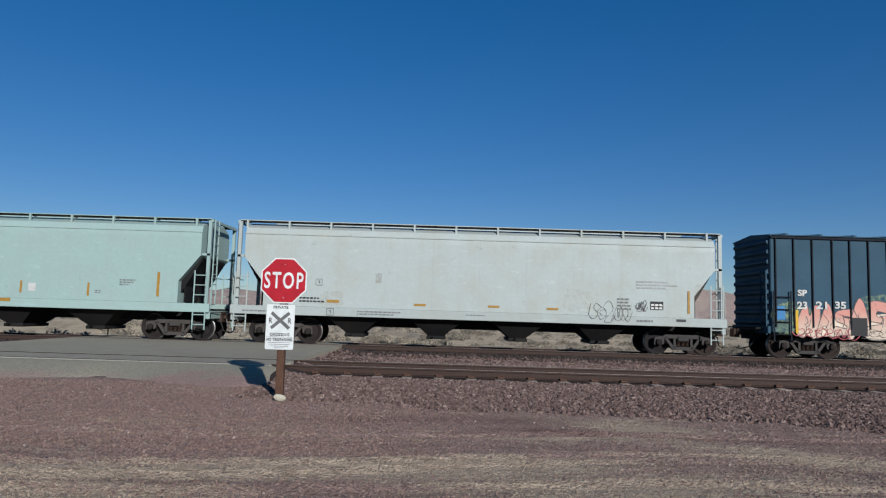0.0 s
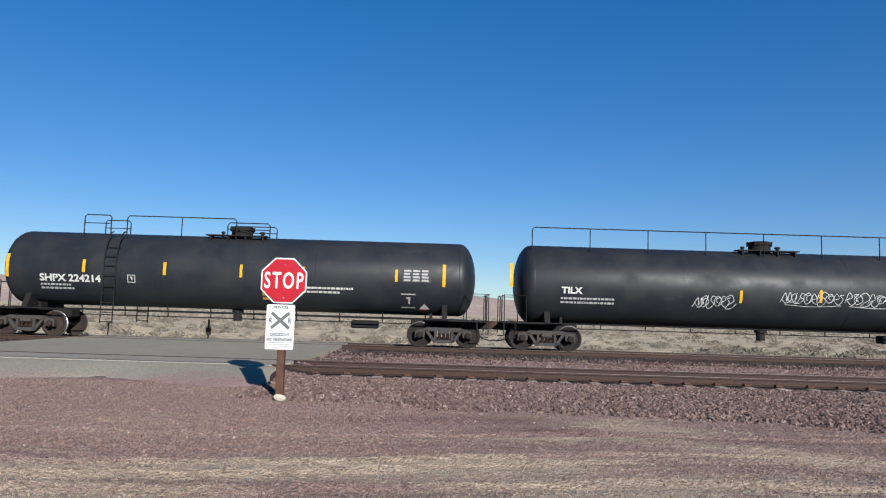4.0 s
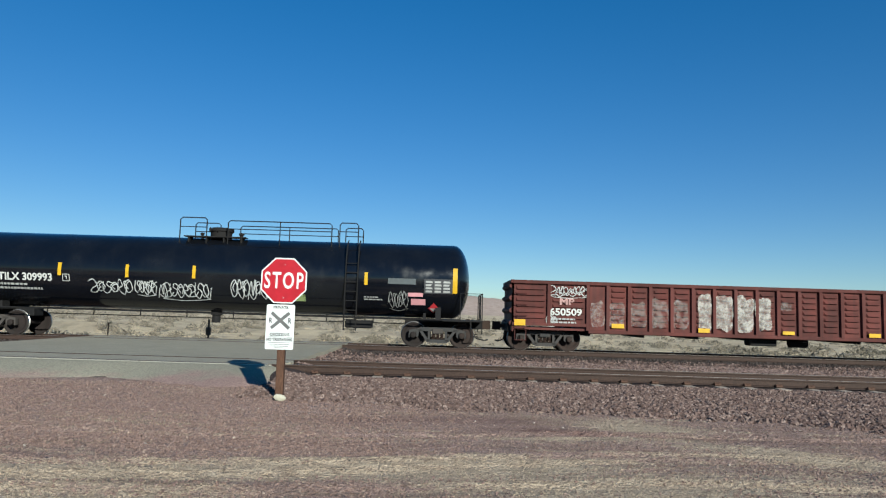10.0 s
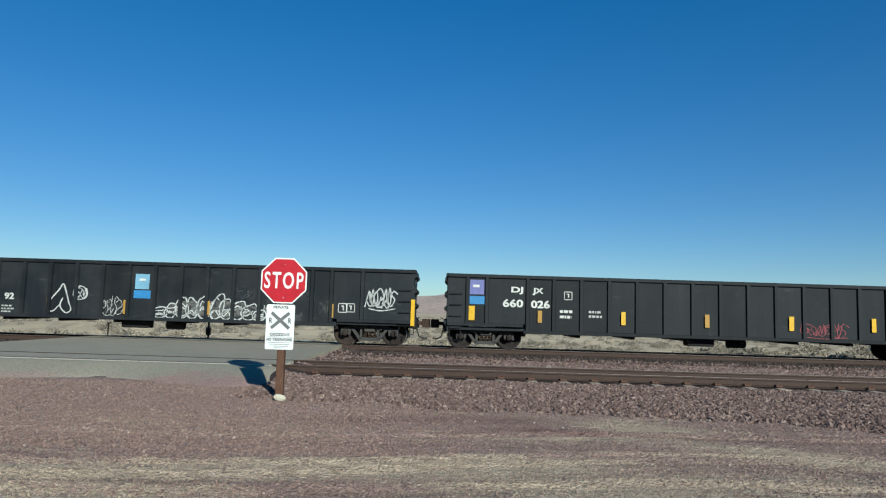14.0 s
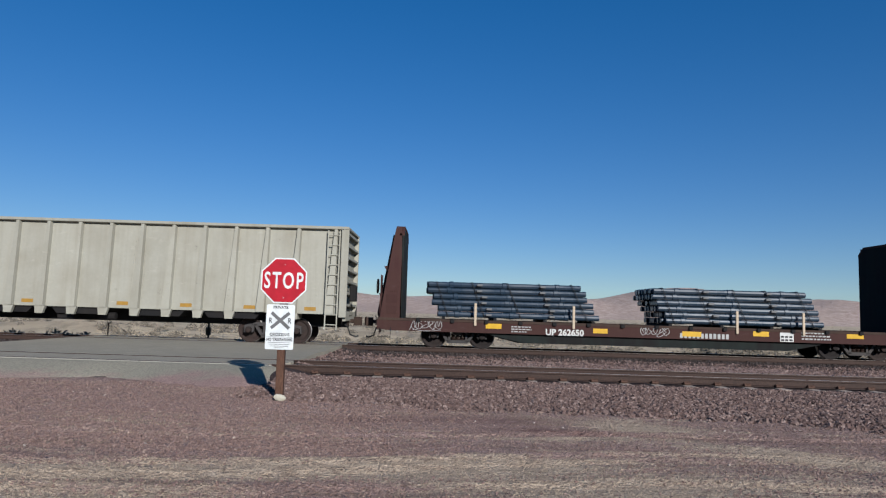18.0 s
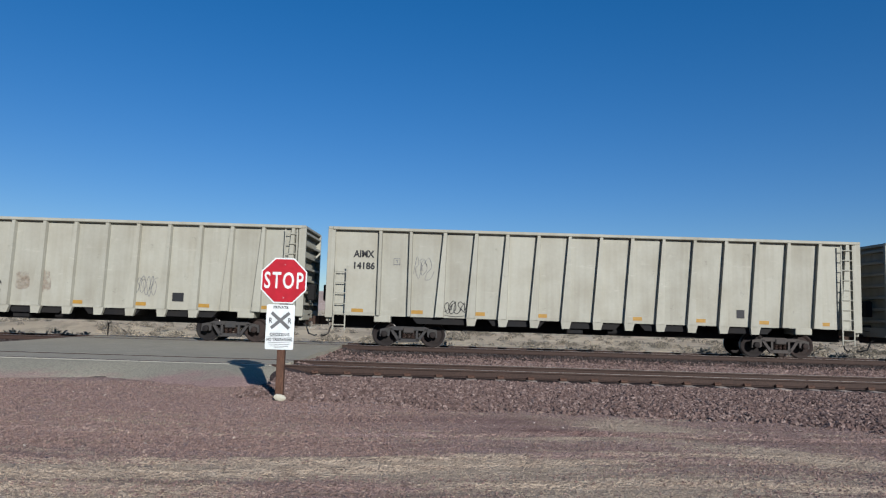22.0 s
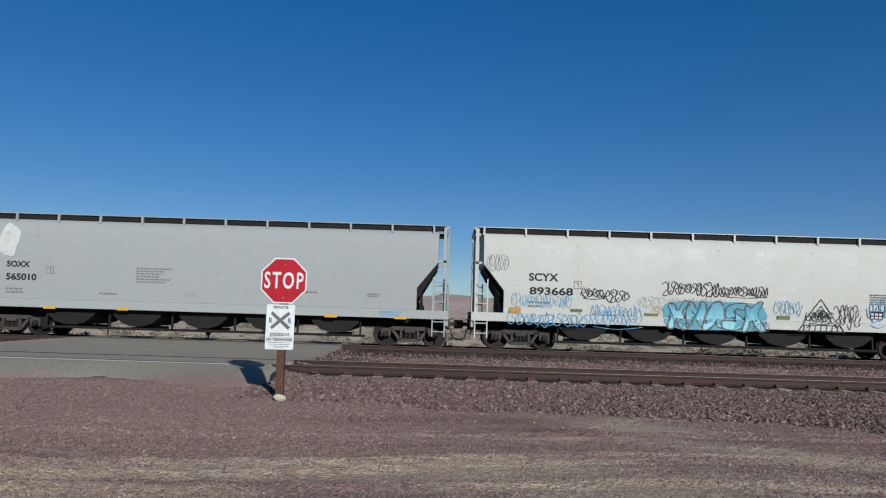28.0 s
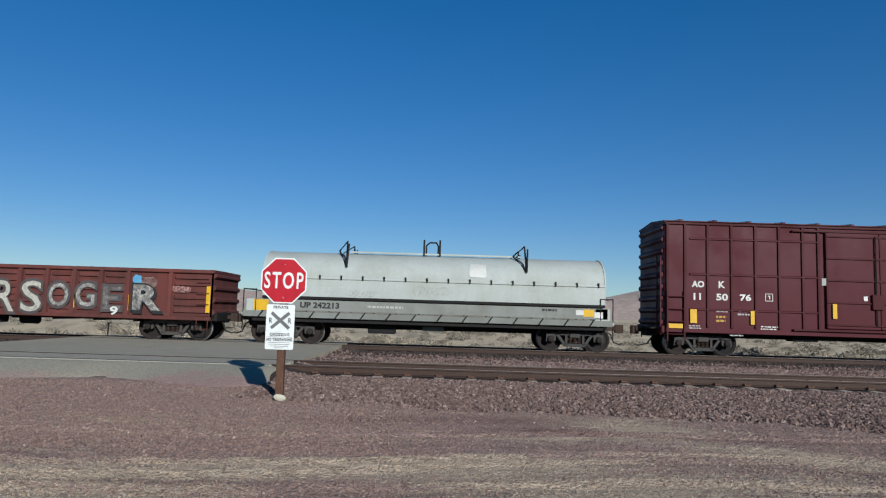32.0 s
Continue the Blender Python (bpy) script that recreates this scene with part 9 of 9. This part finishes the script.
c25.scrawl(7.35, 1.17, 0.63, 0.38, M_INK, 415, 0.03, 4)
c25.scrawl(10.01, 1.12, 0.68, 0.36, M_INK, 416, 0.03, 4)
c25.scrawl(10.98, 1.82, 0.88, 0.57, M_BLUEINK, 417, 0.03, 4)
c25.triangle(11.75, 1.0, 1.68, 1.18, M_MARKBLACK)
c25.scrawl(12.12, 1.53, 0.9, 0.4, M_MARKBLACK, 419, 0.04, 4)
c25.scrawl(13.14, 1.63, 0.86, 0.96, M_MARKBLACK, 420, 0.035, 4)
c25.scrawl(14.33, 1.8, 0.61, 0.95, M_BLUEINK, 421, 0.06, 2)
c25.lines(14.39, 2.39, 1.6, 5, M_DARKPRINT, 0.082, 0.041, 422)
c25.panel_label(14.63, 1.66, 0.45, 0.28, M_MARKWHITE, M_MARKBLACK, 423)
c25.scrawl(14.94, 1.82, 0.85, 0.41, M_INK, 424, 0.04, 4)
c25.scrawl(15.83, 1.85, 0.62, 0.59, M_BLUEINK, 425, 0.05, 3)
c25.scrawl(15.32, 1.16, 0.69, 0.27, M_MARKBLACK, 426, 0.035, 4)
c25.strip(16.2, 1.55, 0.49, 0.19, M_OLIVE)
c25.strip(11.29, 1.48, 0.45, 0.12, M_OLIVE)
c26.word("SCYX", 2.19, 2.53, 0.23, M_MARKBLACK, fit=0.86)
c26.word("894835", 2.2, 2.11, 0.22, M_MARKBLACK, fit=1.22)
c26.boxed(3.88, 2.42, 0.13, M_DARKPRINT)
c26.lines(2.24, 1.74, 0.89, 2, M_DARKPRINT, 0.155, 0.078, 432)
c26.lines(14.53, 2.63, 0.94, 7, M_DARKPRINT, 0.093, 0.046, 433)
c26.panel_label(14.79, 1.75, 0.47, 0.31, M_MARKWHITE, M_MARKBLACK, 434)
c26.strip(1.18, 1.08, 0.85, 0.12, M_OLIVE)
c26.strip(16.98, 1.13, 0.81, 0.12, M_OLIVE)
c26.scrawl(13.37, 1.17, 0.55, 0.24, M_RUSTY, 437, 0.04, 4)
c26.lines(12.9, 1.23, 1.43, 2, M_ORANGE, 0.09, 0.045, 438)
c26.strip(2.77, 1.17, 0.3, 0.16, M_DARKPRINT, "paint_patch", "small dark label")
c26.blob(4.63, 1.08, 1.67, 0.53, M_PINKG, 440, "", 0.007, 2.6, 0.5)
c26.blob(5.05, 1.27, 1.22, 0.65, M_PINKG, 441, "", 0.007, 2.6, 0.6)
c26.blob(6.22, 1.34, 1.52, 0.91, M_PINKG, 442, "", 0.007, 2.6, 0.5)
c26.blob(8.12, 2.17, 0.78, 2.49, M_MAGENTA, 443, "", 0.007, 2.6, 0.2)
c26.blob(10.54, 1.85, 1.39, 1.55, M_PINKG, 444, "", 0.007, 2.6, 0.35)
c26.blob(11.29, 1.56, 1.35, 1.02, M_PINKG, 445, "", 0.007, 2.6, 0.5)
c26.blob(5.88, 1.46, 1.33, 0.9, M_PINKG, 446, "", 0.007, 2.6, 0.5)
c26.blob(4.68, 1.27, 1.67, 0.5, M_PINKG, 447, "", 0.007, 2.6, 0.6)
SILVER_FADE = graded((0.34, 0.345, 0.36), (0.49, 0.50, 0.51), 0.9, 2.3)
c26.big("U", 6.44, 0.93, 1.41, 2.06, SILVER_FADE, M_MARKGREY)
c26.big("H", 8.38, 0.93, 1.60, 2.12, SILVER_FADE, M_MARKGREY)
c26.big("O", 7.52, 2.95, 1.13, 0.52, M_MARKWHITE, M_MARKBLACK)
c26.word("CREW", 10.17, 1.48, 0.45, M_GOLDG, fit=1.07)
c27.word("MP", 2.0, 2.11, 0.22, M_FADEDPINK, fit=0.82)
c27.word("956062", 1.69, 1.66, 0.26, M_MARKWHITE, fit=1.23)
c27.scrawl(1.67, 1.44, 1.06, 0.3, M_FADEDPINK, 457, 0.03, 6)
c27.lines(1.67, 1.23, 1.16, 2, M_FADEDPINK, 0.12, 0.06, 458)
c27.strip(0.14, 1.42, 0.16, 0.96, M_YELLOW)
c27.strip(3.08, 1.33, 0.13, 0.53, M_YELLOW)
c27.strip(4.95, 1.33, 0.14, 0.54, M_YELLOW)
c27.strip(7.94, 1.29, 0.12, 0.53, M_YELLOW)
c27.strip(10.86, 1.31, 0.13, 0.49, M_YELLOW)
c27.strip(12.81, 1.31, 0.12, 0.57, M_YELLOW)
c27.strip(15.73, 1.5, 0.15, 0.95, M_YELLOW)
c27.bubble("M", 3.12, 0.85, 0.76, 1.14, M_WHITEG, M_OUTLINE, 466)
c27.bubble("O", 4.1, 0.84, 0.78, 1.16, M_WHITEG, M_OUTLINE, 467)
c27.bubble("B", 5.04, 0.83, 0.82, 1.19, M_WHITEG, M_OUTLINE, 468)
c27.bubble("B", 6.02, 0.82, 0.77, 1.19, M_WHITEG, M_OUTLINE, 469)
c27.bubble("E", 7.0, 0.81, 0.79, 1.19, M_WHITEG, M_OUTLINE, 470)
c27.bubble("R", 8.0, 0.8, 0.81, 1.25, M_WHITEG, M_OUTLINE, 471)
c27.bubble("S", 8.94, 0.82, 0.83, 1.24, M_WHITEG, M_OUTLINE, 472)
c27.bubble("O", 9.93, 1.04, 0.8, 0.97, M_GHOSTW, M_OUTLINE, 473)
c27.bubble("G", 10.91, 1.06, 0.78, 0.98, M_GHOSTW, M_OUTLINE, 474)
c27.bubble("E", 11.89, 0.99, 0.74, 0.94, M_GHOST, M_OUTLINE, 475)
c27.blob(13.43, 2.04, 0.81, 0.49, M_GHOST, 476, "", 0.007, 2.6, 0.4)
c27.blob(13.14, 2.15, 0.33, 0.33, M_BLUEINK, 477, "", 0.007, 2.6, 0.4)
c27.big("R", 12.95, 0.99, 1.14, 1.04, M_GHOSTW, M_MARKBLACK)
c27.word("9", 12.22, 0.85, 0.31, M_MARKWHITE, fit=0.29)
c27.scrawl(14.46, 1.86, 0.61, 0.2, M_FADEDPINK, 480, 0.03, 5)
c28.word("UP 242213", 2.11, 1.31, 0.22, M_MARKBLACK, fit=1.42)
c28.strip(0.7, 1.38, 0.53, 0.39, M_YELLOW)
c28.strip(12.57, 1.43, 0.39, 0.26, M_YELLOW)
c28.strip(12.24, 1.44, 0.28, 0.18, M_MARKWHITE, "paint_patch", "white label")
c28.strip(12.93, 1.36, 0.31, 0.22, M_MARKWHITE, "paint_patch", "white label")
c28.lines(10.87, 1.5, 0.82, 1, M_MARKBLACK, 0.16, 0.08, 486)
c28.scrawl(3.82, 1.88, 1.02, 0.25, M_STAIN, 487, 0.02, 5)
c28.scrawl(6.27, 2.06, 1.22, 0.37, M_STAIN, 488, 0.02, 5)
c28.blob(8.52, 2.85, 0.62, 0.50, M_MARKWHITE, 489, "square white sticker", 0.007, 9.0, 0.02)
c28.lines(4.55, 1.42, 1.43, 1, M_MARKGREY, 0.16, 0.08, 490)
c28.scrawl(7.24, 1.47, 1.35, 0.18, M_GHOST, 491, 0.025, 8)
c28.strip(2.29, 1.07, 0.33, 0.12, M_YELLOW)
c28.strip(9.36, 1.02, 0.61, 0.08, M_YELLOW)
c29.word("AO", 0.98, 2.48, 0.24, M_MARKWHITE, fit=0.45)
c29.word("K", 1.95, 2.48, 0.25, M_MARKWHITE, fit=0.24)
c29.word("11", 1.04, 2.03, 0.24, M_MARKWHITE, fit=0.27)
c29.word("50", 1.86, 2.03, 0.25, M_MARKWHITE, fit=0.43)
c29.word("76", 2.72, 2.04, 0.24, M_MARKWHITE, fit=0.41)
c29.boxed(3.78, 2.19, 0.14, M_MARKWHITE)
c29.strip(1.02, 1.44, 0.24, 0.49, M_YELLOW)
c29.strip(3.15, 1.44, 0.14, 0.49, M_YELLOW)
c29.strip(6.08, 1.76, 0.15, 0.53, M_YELLOW)
c29.strip(0.38, 1.07, 0.51, 0.16, M_YELLOW)
c29.lines(1.86, 1.7, 0.45, 2, M_MARKGREY, 0.07, 0.035, 504)
c29.lines(1.85, 1.44, 0.45, 2, M_MARKGOLD, 0.145, 0.073, 505)
c29.lines(2.63, 1.67, 0.45, 2, M_MARKGREY, 0.12, 0.06, 506)
c29.lines(3.46, 1.13, 0.63, 2, M_MARKWHITE, 0.08, 0.04, 507)
c29.lines(0.87, 1.09, 0.51, 2, M_MARKGREY, 0.08, 0.04, 508)
c29.strip(5.76, 2.81, 0.12, 0.26, M_MARKWHITE, "paint_patch", "white tag")
c29.strip(7.23, 2.25, 0.14, 0.16, M_MARKWHITE, "paint_patch", "white label")
c29.strip(7.56, 1.97, 0.2, 0.23, M_MARKWHITE, "paint_patch", "white label")
c29.lines(2.34, 0.79, 0.57, 1, M_MARKGREY, 0.08, 0.04, 512)


# ---- what moves ----
# how far the train has gone: seconds and metres; it slows a little, with one short skip
RUN = ((0.0, 0.0), (7.7, 125.103), (7.8, 127.26), (14.5, 235.705), (19, 308.265), (21, 340.391), (22, 356.393), (24, 388.314), (27.5, 444.033), (29, 467.851), (30.5, 491.608), (32, 515.273))


def run(t):
    return float(np.interp(t, [r[0] for r in RUN], [r[1] for r in RUN]))


def motions():
    for c in CARS:
        for ob in [c.ob] + (c.loads if hasattr(c, "loads") else []):
            walk(ob, [(t, pose(c.mid - run(t), Y_FAR, RAIL)) for t in sorted([*range(0, 33), 7.7, 7.8])])
        # the wheels turn while the car passes
        t0 = max(0.0, (c.mid - 30) / V1 - 1.0)
        t1 = min(32.0, (c.mid + 30) / V2 + 1.0)
        f0, f1 = int(t0 * FPS), int(t1 * FPS)
        if f1 <= f0 + 2:
            continue
        times = [0.0] if f0 > 0 else []
        times += [f / FPS for f in range(f0, f1 + 1)]
        if f1 < 32 * FPS:
            times.append(32.0)
        turns = []
        base = run(f0 / FPS)
        last = run(f1 / FPS)
        for t in times:
            turns.append((t, -math.degrees((min(max(run(t), base), last) - base) / WR)))
        for w, x in c.wheels:
            walk(w, [(t, pose(x, 0, WR, 0, a, 0)) for t, a in turns])


motions()
